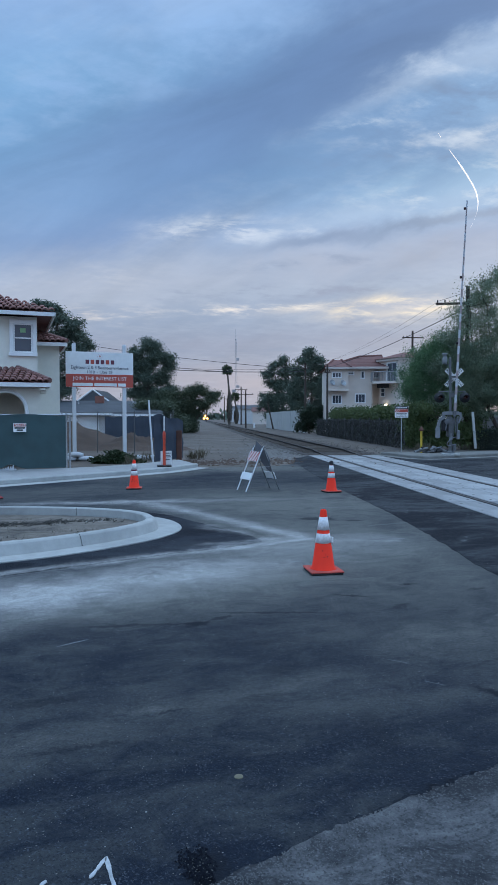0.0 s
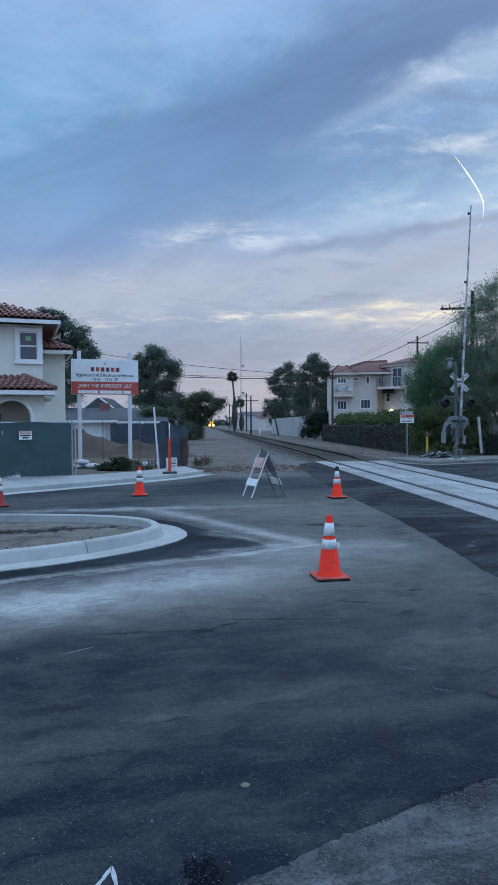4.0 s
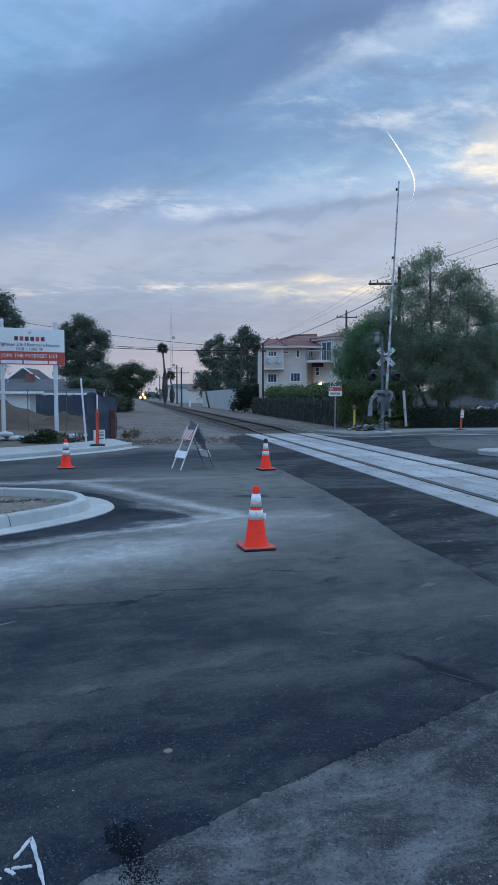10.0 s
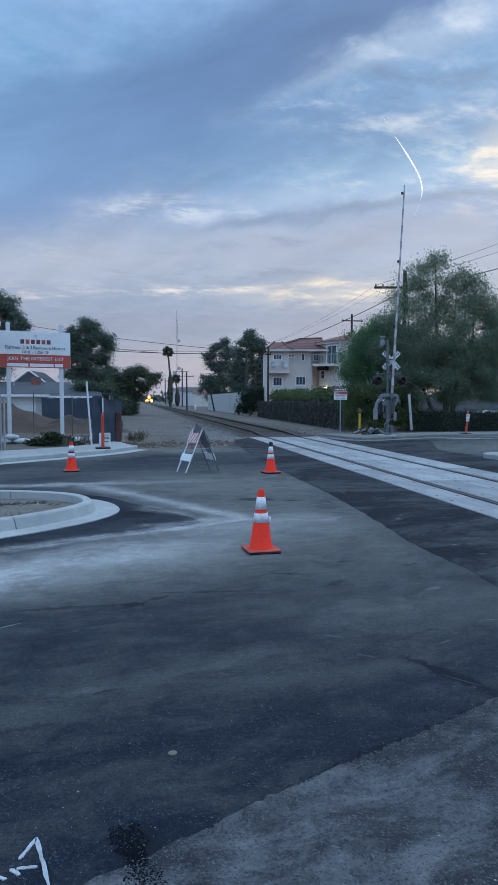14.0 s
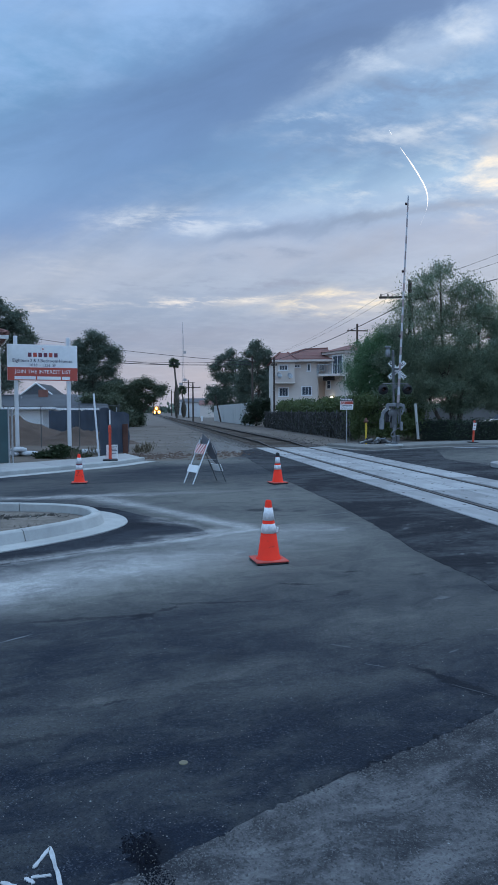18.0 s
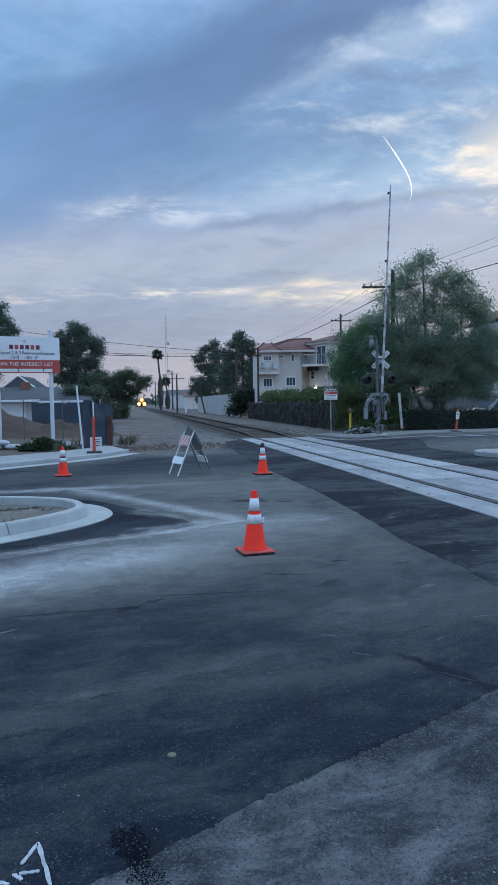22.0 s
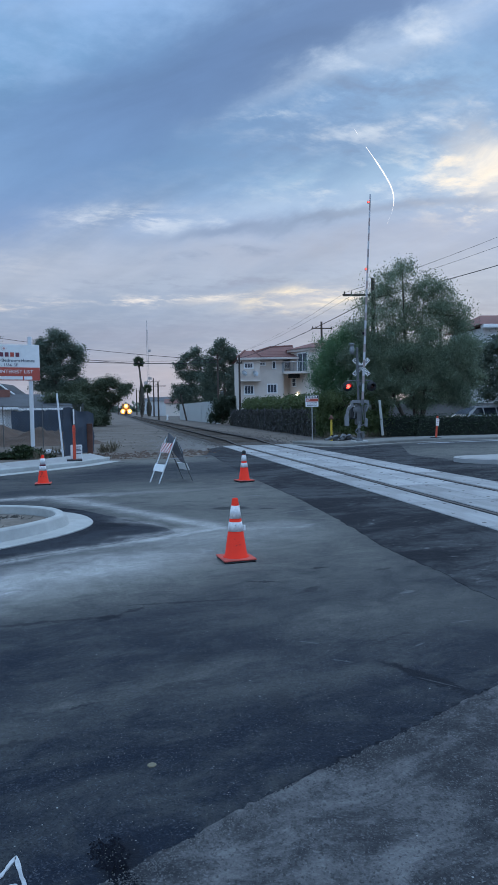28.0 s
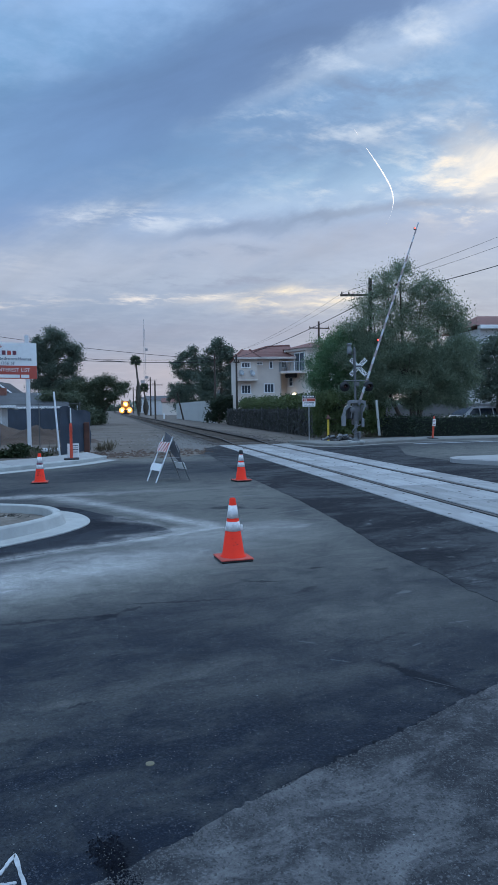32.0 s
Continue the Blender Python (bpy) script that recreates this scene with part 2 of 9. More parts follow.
# centre, half-lengths, turn, amount, colour, grain: in units of the tangent from straight ahead
SKY_BLOBS = [
    (-0.03, 0.450, 0.40, 0.090, 0.43, 1.0, (0.120, 0.220, 0.428), "n"),
    (-0.18, 0.38, 0.22, 0.06, 0.30, 0.5, (0.150, 0.27, 0.50), "n"),
    (-0.27, 0.265, 0.13, 0.035, 0.20, 0.65, (0.155, 0.275, 0.53), "n"),
    (0.45, 0.70, 0.30, 0.08, 0.45, 0.6, (0.16, 0.25, 0.44), "n"),
    (-0.10, 0.56, 0.16, 0.045, 0.35, 0.7, (0.26, 0.45, 0.77), "p"),
    (-0.30, 0.48, 0.14, 0.05, 0.35, 0.6, (0.25, 0.43, 0.74), "p"),
    (-0.34, 0.38, 0.10, 0.03, 0.25, 0.5, (0.24, 0.41, 0.68), "p"),
    (0.18, 0.39, 0.20, 0.05, 0.20, 0.60, (0.165, 0.28, 0.49), "n"),
    (0.29, 0.335, 0.20, 0.042, 0.12, 0.9, (0.33, 0.53, 0.76), "h"),
    (0.14, 0.296, 0.20, 0.016, 0.15, 0.75, (0.40, 0.54, 0.74), "h"),
    (0.38, 0.47, 0.12, 0.05, 0.3, 0.6, (0.28, 0.46, 0.70), "h"),
    (0.26, 0.455, 0.16, 0.05, 0.25, 1.0, (0.17, 0.275, 0.46), "q"),
    (0.40, 0.43, 0.10, 0.05, 0.25, 0.8, (0.19, 0.29, 0.46), "q"),
    (0.20, 0.490, 0.12, 0.016, 0.48, 1.0, (0.50, 0.62, 0.80), "m"),
    (0.31, 0.528, 0.13, 0.022, 0.40, 1.0, (0.60, 0.70, 0.84), "m"),
    (0.42, 0.57, 0.10, 0.026, 0.45, 0.9, (0.60, 0.69, 0.82), "m"),
    (0.28, 0.470, 0.10, 0.012, 0.30, 1.1, (0.56, 0.66, 0.80), "p"),
    (0.13, 0.420, 0.055, 0.007, 0.05, 1.2, (0.55, 0.66, 0.80), "p"),
    (0.30, 0.410, 0.16, 0.022, 0.10, 1.1, (0.54, 0.64, 0.78), "p"),
    (0.24, 0.376, 0.12, 0.010, 0.05, 1.0, (0.19, 0.29, 0.47), "q"),
    (0.34, 0.345, 0.13, 0.028, 0.08, 1.3, (0.64, 0.73, 0.82), "p"),
    (0.22, 0.318, 0.12, 0.012, 0.12, 1.0, (0.58, 0.68, 0.80), "p"),
    (0.455, 0.355, 0.050, 0.060, 0.9, 1.3, (0.88, 0.82, 0.74), "h"),
    (0.455, 0.350, 0.065, 0.060, 0.9, 2.0, (1.0, 0.88, 0.72), "p"),
    (0.43, 0.300, 0.06, 0.014, 0.3, 1.2, (0.80, 0.76, 0.72), "p"),
    (-0.08, 0.276, 0.085, 0.012, 0.03, 0.9, (0.62, 0.70, 0.82), "w"),
    (-0.09, 0.273, 0.06, 0.010, 0.03, 1.3, (0.76, 0.81, 0.90), "p"),
    (0.05, 0.277, 0.12, 0.010, 0.08, 1.1, (0.52, 0.62, 0.77), "p"),
    (-0.34, 0.33, 0.16, 0.06, 0.2, 0.55, (0.235, 0.40, 0.68), "n"),
    (-0.04, 0.215, 0.45, 0.045, 0.05, 0.80, (0.415, 0.475, 0.600), "h"),
    (-0.27, 0.195, 0.22, 0.040, 0.05, 0.65, (0.455, 0.51, 0.635), "n"),
    (-0.30, 0.205, 0.12, 0.020, 0.05, 0.9, (0.50, 0.55, 0.66), "p"),
    (0.28, 0.245, 0.30, 0.030, 0.10, 0.7, (0.31, 0.365, 0.495), "h"),
    (0.07, 0.259, 0.085, 0.0085, 0.09, 0.75, (0.195, 0.275, 0.43), "n"),
    (0.19, 0.279, 0.075, 0.0075, 0.22, 0.75, (0.195, 0.28, 0.43), "n"),
    (0.34, 0.300, 0.13, 0.0070, 0.10, 0.65, (0.22, 0.295, 0.44), "n"),
    (0.10, 0.232, 0.14, 0.007, 0.10, 0.8, (0.26, 0.33, 0.47), "q"),
    (0.02, 0.185, 0.30, 0.010, 0.04, 0.8, (0.27, 0.32, 0.45), "q"),
    (0.165, 0.160, 0.075, 0.0135, 0.08, 0.8, (0.72, 0.66, 0.62), "m"),
    (0.170, 0.158, 0.070, 0.0130, 0.08, 1.9, (1.0, 0.86, 0.64), "w"),
    (0.05, 0.160, 0.06, 0.0070, 0.04, 0.45, (0.80, 0.74, 0.68), "w"),
    (0.175, 0.151, 0.060, 0.0050, 0.05, 1.0, (1.0, 0.87, 0.66), "m"),
    (0.03, 0.165, 0.06, 0.0065, 0.03, 1.5, (0.80, 0.76, 0.72), "p"),
    (-0.06, 0.158, 0.05, 0.0060, 0.05, 1.5, (0.82, 0.77, 0.74), "p"),
    (-0.25, 0.152, 0.10, 0.0110, 0.03, 1.1, (0.68, 0.66, 0.68), "p"),
    (0.22, 0.138, 0.24, 0.008, 0.04, 0.9, (0.27, 0.31, 0.43), "q"),
    (0.02, 0.112, 0.50, 0.014, 0.02, 0.8, (0.285, 0.325, 0.45), "h"),
    (-0.05, 0.055, 0.25, 0.025, 0.0, 0.6, (0.48, 0.45, 0.52), "h"),
]
sky_world()
sun_data = bpy.data.lights.new("sun", "SUN")
sun_data.energy, sun_data.angle, sun_data.color = 0.55, radians(40), (0.92, 0.96, 1.0)
sun = new("sun", sun_data)
sun.matrix_world = look((20, 40, 60), (0, 0, 0))


# ---- materials ----
def material(name, colour, rough=0.7, metal=0.0, vary=0.15, scale=8.0, bump=0.0, bump_scale=60.0, tint=None, coat=0.0, glow=None, per_object=0.0, stretch=(1, 1, 1)):
    """A surface with two scales of variation and fine relief; tint: the colour of its stains."""
    m = bpy.data.materials.new(name)
    m.use_nodes = True
    nt = m.node_tree
    b = nt.nodes["Principled BSDF"]
    N, L = nt.nodes.new, nt.links.new
    b.inputs["Roughness"].default_value, b.inputs["Metallic"].default_value = rough, metal
    b.inputs["Coat Weight"].default_value = coat
    b.inputs["Base Color"].default_value = (*colour, 1)
    if glow:
        b.inputs["Emission Color"].default_value = (*glow[:3], 1)
        b.inputs["Emission Strength"].default_value = glow[3]
    if vary > 0:
        tc, mp = N("ShaderNodeTexCoord"), N("ShaderNodeMapping")
        mp.inputs["Scale"].default_value = stretch
        L(tc.outputs["Object"], mp.inputs[0])
        n1, n2 = N("ShaderNodeTexNoise"), N("ShaderNodeTexNoise")
        n1.inputs["Scale"].default_value, n1.inputs["Detail"].default_value = scale * 0.16, 5
        n2.inputs["Scale"].default_value, n2.inputs["Detail"].default_value = scale, 8
        n2.inputs["Roughness"].default_value = 0.65
        for n in (n1, n2):
            L(mp.outputs[0], n.inputs["Vector"])
        add = N("ShaderNodeMath")
        add.operation = "ADD"
        L(n1.outputs[0], add.inputs[0]), L(n2.outputs[0], add.inputs[1])
        src = add.outputs[0]
        if per_object:
            oi, ad = N("ShaderNodeObjectInfo"), N("ShaderNodeMath")
            ad.operation = "MULTIPLY_ADD"
            ad.inputs[1].default_value = per_object
            L(oi.outputs["Random"], ad.inputs[0]), L(src, ad.inputs[2])
            src = ad.outputs[0]
        mr = N("ShaderNodeMapRange")
        mr.inputs["From Min"].default_value, mr.inputs["From Max"].default_value = 0.55, 1.45 + per_object
        L(src, mr.inputs[0])
        mx = N("ShaderNodeMix")
        mx.data_type = "RGBA"
        lo = tint or tuple(c * (1 - 1.6 * vary) for c in colour)
        hi = tuple(min(1, c * (1 + 1.2 * vary)) for c in colour)
        mx.inputs[6].default_value, mx.inputs[7].default_value = (*lo, 1), (*hi, 1)
        L(mr.outputs[0], mx.inputs[0]), L(mx.outputs[2], b.inputs["Base Color"])
        rr = N("ShaderNodeMapRange")
        rr.inputs["From Min"].default_value, rr.inputs["From Max"].default_value = 0.3, 0.7
        rr.inputs["To Min"].default_value, rr.inputs["To Max"].default_value = max(0.02, rough - 0.1), min(1, rough + 0.1)
        L(n2.outputs[0], rr.inputs[0]), L(rr.outputs[0], b.inputs["Roughness"])
        if bump:
            n3, bp = N("ShaderNodeTexNoise"), N("ShaderNodeBump")
            n3.inputs["Scale"].default_value, n3.inputs["Detail"].default_value = bump_scale, 6
            L(mp.outputs[0], n3.inputs["Vector"])
            bp.inputs["Strength"].default_value, bp.inputs["Distance"].default_value = bump, 0.02
            L(n3.outputs[0], bp.inputs["Height"]), L(bp.outputs[0], b.inputs["Normal"])
    return m


def asphalt(name, base, dusty=False, fine=1.0, pale=None, films=True, flecks=False, chips=0.45):
    """Asphalt with stone grain, rolled streaks, scuffs and, where dusty, films and drifts of pale cement dust round the island."""
    m = bpy.data.materials.new(name)
    m.use_nodes = True
    nt = m.node_tree
    b = nt.nodes["Principled BSDF"]
    N, L = nt.nodes.new, nt.links.new
    b.inputs["Roughness"].default_value = 0.85
    b.inputs["Specular IOR Level"].default_value = 0.12
    geo = N("ShaderNodeNewGeometry")
    pos = geo.outputs["Position"]

    def tex(scale, detail=6, rough=0.6, stretch=(1, 1, 1), rot=0.0, dist=0.0):
        mp, n = N("ShaderNodeMapping"), N("ShaderNodeTexNoise")
        mp.inputs["Scale"].default_value, mp.inputs["Rotation"].default_value = stretch, (0, 0, rot)
        mp.vector_type = "TEXTURE"
        mp.inputs["Scale"].default_value = tuple(1.0 / k for k in stretch)
        L(pos, mp.inputs[0]), L(mp.outputs[0], n.inputs["Vector"])
        n.inputs["Scale"].default_value, n.inputs["Detail"].default_value, n.inputs["Roughness"].default_value = scale, detail, rough
        n.inputs["Distortion"].default_value = dist
        return n.outputs[0]

    def math_(op, a, c=None, d=None, clamp=False):
        n = N("ShaderNodeMath")
        n.operation, n.use_clamp = op, clamp
        for i, v in enumerate((a, c, d)):
            if v is None:
                continue
            if isinstance(v, (int, float)):
                n.inputs[i].default_value = v
            else:
                L(v, n.inputs[i])
        return n.outputs[0]

    def step(v, lo, hi, to=1.0, start=0.0):
        n = N("ShaderNodeMapRange")
        n.interpolation_type = "SMOOTHSTEP"
        n.inputs["From Min"].default_value, n.inputs["From Max"].default_value = lo, hi
        n.inputs["To Min"].default_value, n.inputs["To Max"].default_value = start, to
        L(v, n.inputs[0])
        return n.outputs[0]

    def mix(fac, a, c):
        n = N("ShaderNodeMix")
        n.data_type = "RGBA"
        for sock, v in ((n.inputs[0], fac), (n.inputs[6], a), (n.inputs[7], c)):
            if isinstance(v, tuple):
                sock.default_value = (*v, 1)
            elif isinstance(v, (int, float)):
                sock.default_value = v
            else:
                L(v, sock)
        return n.outputs[2]

    pale = pale or tuple(c * 1.7 for c in base)
    # broad worn patches, streaked along the lane, over a mottled ground
    big = tex(0.5, 5, 0.6, (0.6, 1.5, 1), 0.32, 0.7)
    mid = tex(2.6, 10, 0.74, (0.75, 1.2, 1), 0.38, 0.6)
    col = mix(step(math_("ADD", big, math_("MULTIPLY", mid, 0.9)), 0.82, 1.10), tuple(c * 0.66 for c in base), pale)
    # stone grain: pale chips, dark pits
    vor = N("ShaderNodeTexVoronoi")
    vor.inputs["Scale"].default_value = 120.0 * fine
    L(pos, vor.inputs["Vector"])
    vsep = N("ShaderNodeSeparateColor")
    L(vor.outputs["Color"], vsep.inputs[0])
    clump = step(tex(9.0, 5, 0.6), 0.36, 0.66, 1.0, 0.25)
    col = mix(math_("MULTIPLY", step(vsep.outputs[0], 0.74, 1.0, chips), clump), col, tuple(min(1, 1.2 * c + 1.2 * sum(base) / 3 + 0.024) for c in base))
    col = mix(step(vsep.outputs[1], 0.70, 1.0, 0.55), col, tuple(c * 0.35 for c in base))
    # loose pale grit, in swarms, and tarry scabs
    vg = N("ShaderNodeTexVoronoi")
    vg.inputs["Scale"].default_value = 26.0
    L(pos, vg.inputs["Vector"])
    gsep = N("ShaderNodeSeparateColor")
    L(vg.outputs["Color"], gsep.inputs[0])
    swarm = step(tex(1.4, 5, 0.6), 0.50, 0.72, 0.30)
    grit = math_("MULTIPLY", math_("LESS_THAN", vg.outputs["Distance"], 0.12), math_("GREATER_THAN", swarm, gsep.outputs[0]))
    col = mix(math_("MULTIPLY", grit, 0.75), col, (0.34, 0.35, 0.35))
    scab = step(tex(5.0, 7, 0.66, (0.6, 1.7, 1), 0.35, 1.2), 0.63, 0.69, 0.65)
    col = mix(scab, col, tuple(c * 0.5 for c in base))
    if flecks:
        thin = step(tex(5.0, 9, 0.72, (0.7, 1.5, 1), 0.4, 1.0), 0.56, 0.68, 0.75)
        col = mix(math_("MULTIPLY", thin, step(tex(0.7, 4, 0.5), 0.40, 0.60)), col, (0.17, 0.175, 0.18))
    if dusty:
        sep = N("ShaderNodeSeparateXYZ")
        L(pos, sep.inputs[0])
        wob, wob2 = tex(0.9, 7, 0.66, (1, 1, 1), 0, 0.8), tex(1.3, 7, 0.66, (1, 1, 1), 1.1, 0.8)
        wx = math_("MULTIPLY_ADD", math_("SUBTRACT", wob, 0.5), 0.9, sep.outputs[0])
        wy = math_("MULTIPLY_ADD", math_("SUBTRACT", wob2, 0.5), 1.1, sep.outputs[1])

        def spread(cx, cy, a, c, turn, px=wx, py=wy):
            """A soft-edged oval."""
            co, si = math.cos(turn), math.sin(turn)
            dx, dy = math_("SUBTRACT", px, cx), math_("SUBTRACT", py, cy)
            p = math_("ADD", math_("MULTIPLY", dx, co / a), math_("MULTIPLY", dy, si / a))
            q = math_("ADD", math_("MULTIPLY", dx, -si / c), math_("MULTIPLY", dy, co / c))
            return math_("POWER", 2.718, math_("MULTIPLY", math_("ADD", math_("MULTIPLY", p, p), math_("MULTIPLY", q, q)), -1.0))

        def line(x0, y0, x1, y1, width):
            """A drift along a straight line."""
            ln = math.hypot(x1 - x0, y1 - y0)
            ex, ey = (x1 - x0) / ln, (y1 - y0) / ln
            dx, dy = math_("SUBTRACT", nx, x0), math_("SUBTRACT", ny, y0)
            t = math_("ADD", math_("MULTIPLY", dx, ex), math_("MULTIPLY", dy, ey))
            over = math_("SUBTRACT", t, math_("MINIMUM", math_("MAXIMUM", t, 0.0), ln))
            s = math_("ADD", math_("MULTIPLY", dx, -ey), math_("MULTIPLY", dy, ex))
            r = math_("ADD", math_("MULTIPLY", s, s), math_("MULTIPLY", over, over))
            return math_("POWER", 2.718, math_("MULTIPLY", r, -1.0 / (width * width)))

        def most(fields):
            out = None
            for f, amount in fields:
                f = math_("MULTIPLY", f, amount)
                out = f if out is None else math_("MAXIMUM", out, f)
            return out

        jit, jit2 = tex(12.0, 7, 0.7), tex(13.0, 7, 0.7, (1, 1, 1), 0.7)
        sx = math_("MULTIPLY_ADD", math_("SUBTRACT", jit, 0.5), 0.22, sep.outputs[0])
        sy = math_("MULTIPLY_ADD", math_("SUBTRACT", jit2, 0.5), 0.25, sep.outputs[1])
        nx = math_("MULTIPLY_ADD", math_("SUBTRACT", wob, 0.5), 0.35, sx)
        ny = math_("MULTIPLY_ADD", math_("SUBTRACT", wob2, 0.5), 0.45, sy)
        speckle = math_("MULTIPLY_ADD", vsep.outputs[2], 0.8, 0.6)
        swept = math_("MULTIPLY", math_("MULTIPLY_ADD", tex(1.9, 12, 0.76, (0.75, 1.2, 1), 0.42, 0.9), 3.0, -0.55), speckle)
        cloudy = math_("MULTIPLY", math_("MULTIPLY_ADD", tex(3.2, 12, 0.76, (0.9, 1.1, 1), 0.5, 0.9), 2.6, -0.40), speckle)
        if films:
            film = math_("MULTIPLY", most([(spread(*d[:5]), d[5]) for d in DUST_FILMS]), swept, clamp=True)
            col = mix(film, col, (0.150, 0.150, 0.138))
        heavy = math_("MULTIPLY", most([(spread(*d[:5]), d[5]) for d in DUST_OVALS] + [(line(*d[:5]), d[5]) for d in DUST_LINES]), cloudy, clamp=True)
        col = mix(heavy, col, (0.475, 0.470, 0.455))
        for d in STAINS:
            col = mix(math_("MULTIPLY", step(spread(*d[:5], sx, sy), 0.25, 0.7), d[5]), col, (0.011, 0.014, 0.020))
        for d in SCRATCHES:
            col = mix(math_("MULTIPLY", step(math_("MULTIPLY", spread(*d[:5], sep.outputs[0], sep.outputs[1]), math_("MULTIPLY_ADD", jit, 2.0, -0.1)), 0.3, 0.6), d[5]), col, (0.40, 0.42, 0.44))
    # fine light and dark grain over all of it
    grain = N("ShaderNodeHueSaturation")
    L(col, grain.inputs["Color"]), L(math_("MULTIPLY_ADD", tex(38.0, 6, 0.8), 1.5, 0.27), grain.inputs["Value"])
    L(grain.outputs[0], b.inputs["Base Color"])
    bump, rough = N("ShaderNodeBump"), tex(170.0 * fine, 3, 0.6)
    bump.inputs["Strength"].default_value, bump.inputs["Distance"].default_value = 0.6, 0.006 / fine
    L(math_("ADD", rough, math_("MULTIPLY", vor.outputs["Distance"], 0.8)), bump.inputs["Height"])
    L(bump.outputs[0], b.inputs["Normal"])
    return m


# centre, half-lengths, turn, amount: thin films, heavy ovals, dark stains, pale scratches
DUST_FILMS = [(-0.72, 3.84, 0.30, 0.10, 0.5, 0.42), (0.24, 4.28, 0.45, 0.10, 0.45, 0.38), (1.3, 5.3, 0.8, 0.45, 0.5, 0.55), (1.87, 8.0, 0.6, 1.6, 0.1, 0.7), (0.7, 9.6, 2.6, 3.6, 0.15, 0.85), (-0.6, 7.0, 2.6, 1.1, 0.45, 1.0), (-3.8, 5.4, 2.6, 1.0, 0.5, 1.0), (0.4, 13.4, 3.0, 3.4, 0.2, 0.95), (0.6, 4.4, 2.6, 0.40, 0.30, 0.25), (1.9, 5.9, 0.9, 1.0, 0.4, 0.42),
              (-5.0, 15.0, 4.0, 1.5, 0.85, 0.4), (13, 24, 9, 5, 0.4, 0.95), (-1.4, 3.4, 0.9, 0.22, 0.3, 0.28), (-0.9, 22.8, 2.4, 1.6, 0.15, 1.1), (-3.2, 20.0, 2.5, 0.8, 0.9, 0.6)]
DUST_OVALS = [(0.05, 9.40, 0.50, 0.22, 0.55, 0.60), (-0.55, 9.05, 0.45, 0.14, 0.6, 0.40), (-0.65, 10.15, 0.50, 0.16, -0.9, 0.40), (-1.2, 7.2, 1.7, 0.60, 0.55, 0.72), (-3.4, 5.7, 1.9, 0.6, 0.55, 0.85), (-2.2, 6.35, 1.3, 0.50, 0.5, 0.85), (0.35, 8.8, 1.2, 0.55, 0.35, 0.36), (1.0, 9.5, 0.8, 0.4, 0.1, 0.34), (-3.0, 13.5, 2.0, 0.28, 0.2, 0.62)]
DUST_LINES = [(-2.4, 13.35, -1.5, 12.2, 0.26, 0.50), (-1.5, 12.2, -0.3, 10.65, 0.20, 0.52), (-0.3, 10.65, 0.55, 9.5, 0.18, 0.62), (-0.7, 8.68, 0.45, 9.45, 0.17, 0.66), (-2.2, 7.68, -0.7, 8.68, 0.14, 0.5), (-3.6, 6.7, -2.2, 7.68, 0.12, 0.45), (0.5, 9.4, 1.7, 9.45, 0.10, 0.40)]
STAINS = [(-0.2, 2.52, 0.09, 0.17, 0.1, 0.9), (1.50, 4.04, 0.40, 0.06, -1.0, 0.9), (0.76, 6.48, 0.20, 0.03, -0.2, 0.7), (0.75, 11.4, 0.34, 0.20, 0.0, 0.75), (1.36, 11.23, 0.16, 0.08, 0.0, 0.7), (-0.58, 5.55, 0.12, 0.07, 0.5, 0.85), (-0.40, 5.72, 0.16, 0.03, 0.7, 0.7),
          (0.0, 5.89, 0.55, 0.022, 0.05, 0.7), (-1.0, 5.5, 0.55, 0.035, 0.15, 0.55), (1.40, 6.95, 0.10, 0.035, 0.1, 0.85), (1.17, 6.15, 0.14, 0.05, 0.9, 0.5), (-0.06, 5.11, 0.20, 0.06, 0.3, 0.28), (0.10, 4.58, 0.16, 0.08, 0.7, 0.28), (-0.02, 4.11, 0.20, 0.05, 0.4, 0.28), (-1.3, 4.0, 0.25, 0.07, 0.3, 0.5), (0.59, 3.72, 0.10, 0.30, 0.1, 0.25),
          (-0.95, 3.45, 0.30, 0.03, 0.35, 0.5), (0.62, 3.02, 0.5, 0.05, 0.63, 0.4), (2.05, 6.8, 0.12, 0.05, 0.5, 0.5), (-0.55, 3.9, 0.10, 0.02, 0.5, 0.6), (1.5, 4.75, 0.25, 0.02, 0.6, 0.4)]
SCRATCHES = [(-1.45, 5.05, 0.16, 0.010, 0.75, 0.40), (1.9, 10.9, 0.5, 0.03, 0.5, 0.15), (1.2, 12.9, 0.5, 0.04, 0.3, 0.15), (2.01, 5.92, 0.10, 0.04, 0.5, 0.12), (0.90, 4.75, 0.10, 0.008, -0.5, 0.16), (1.06, 4.37, 0.07, 0.007, -0.5, 0.16), (1.66, 4.60, 0.07, 0.008, 0.6, 0.16), (2.16, 5.05, 0.12, 0.010, 0.2, 0.16), (1.55, 3.95, 0.16, 0.005, -0.75, 0.16), (0.3, 8.0, 0.08, 0.05, 0.3, 0.2), (1.75, 9.55, 0.16, 0.04, 0.2, 0.2)]
MAT = {}


def M(name):
    return MAT[name]


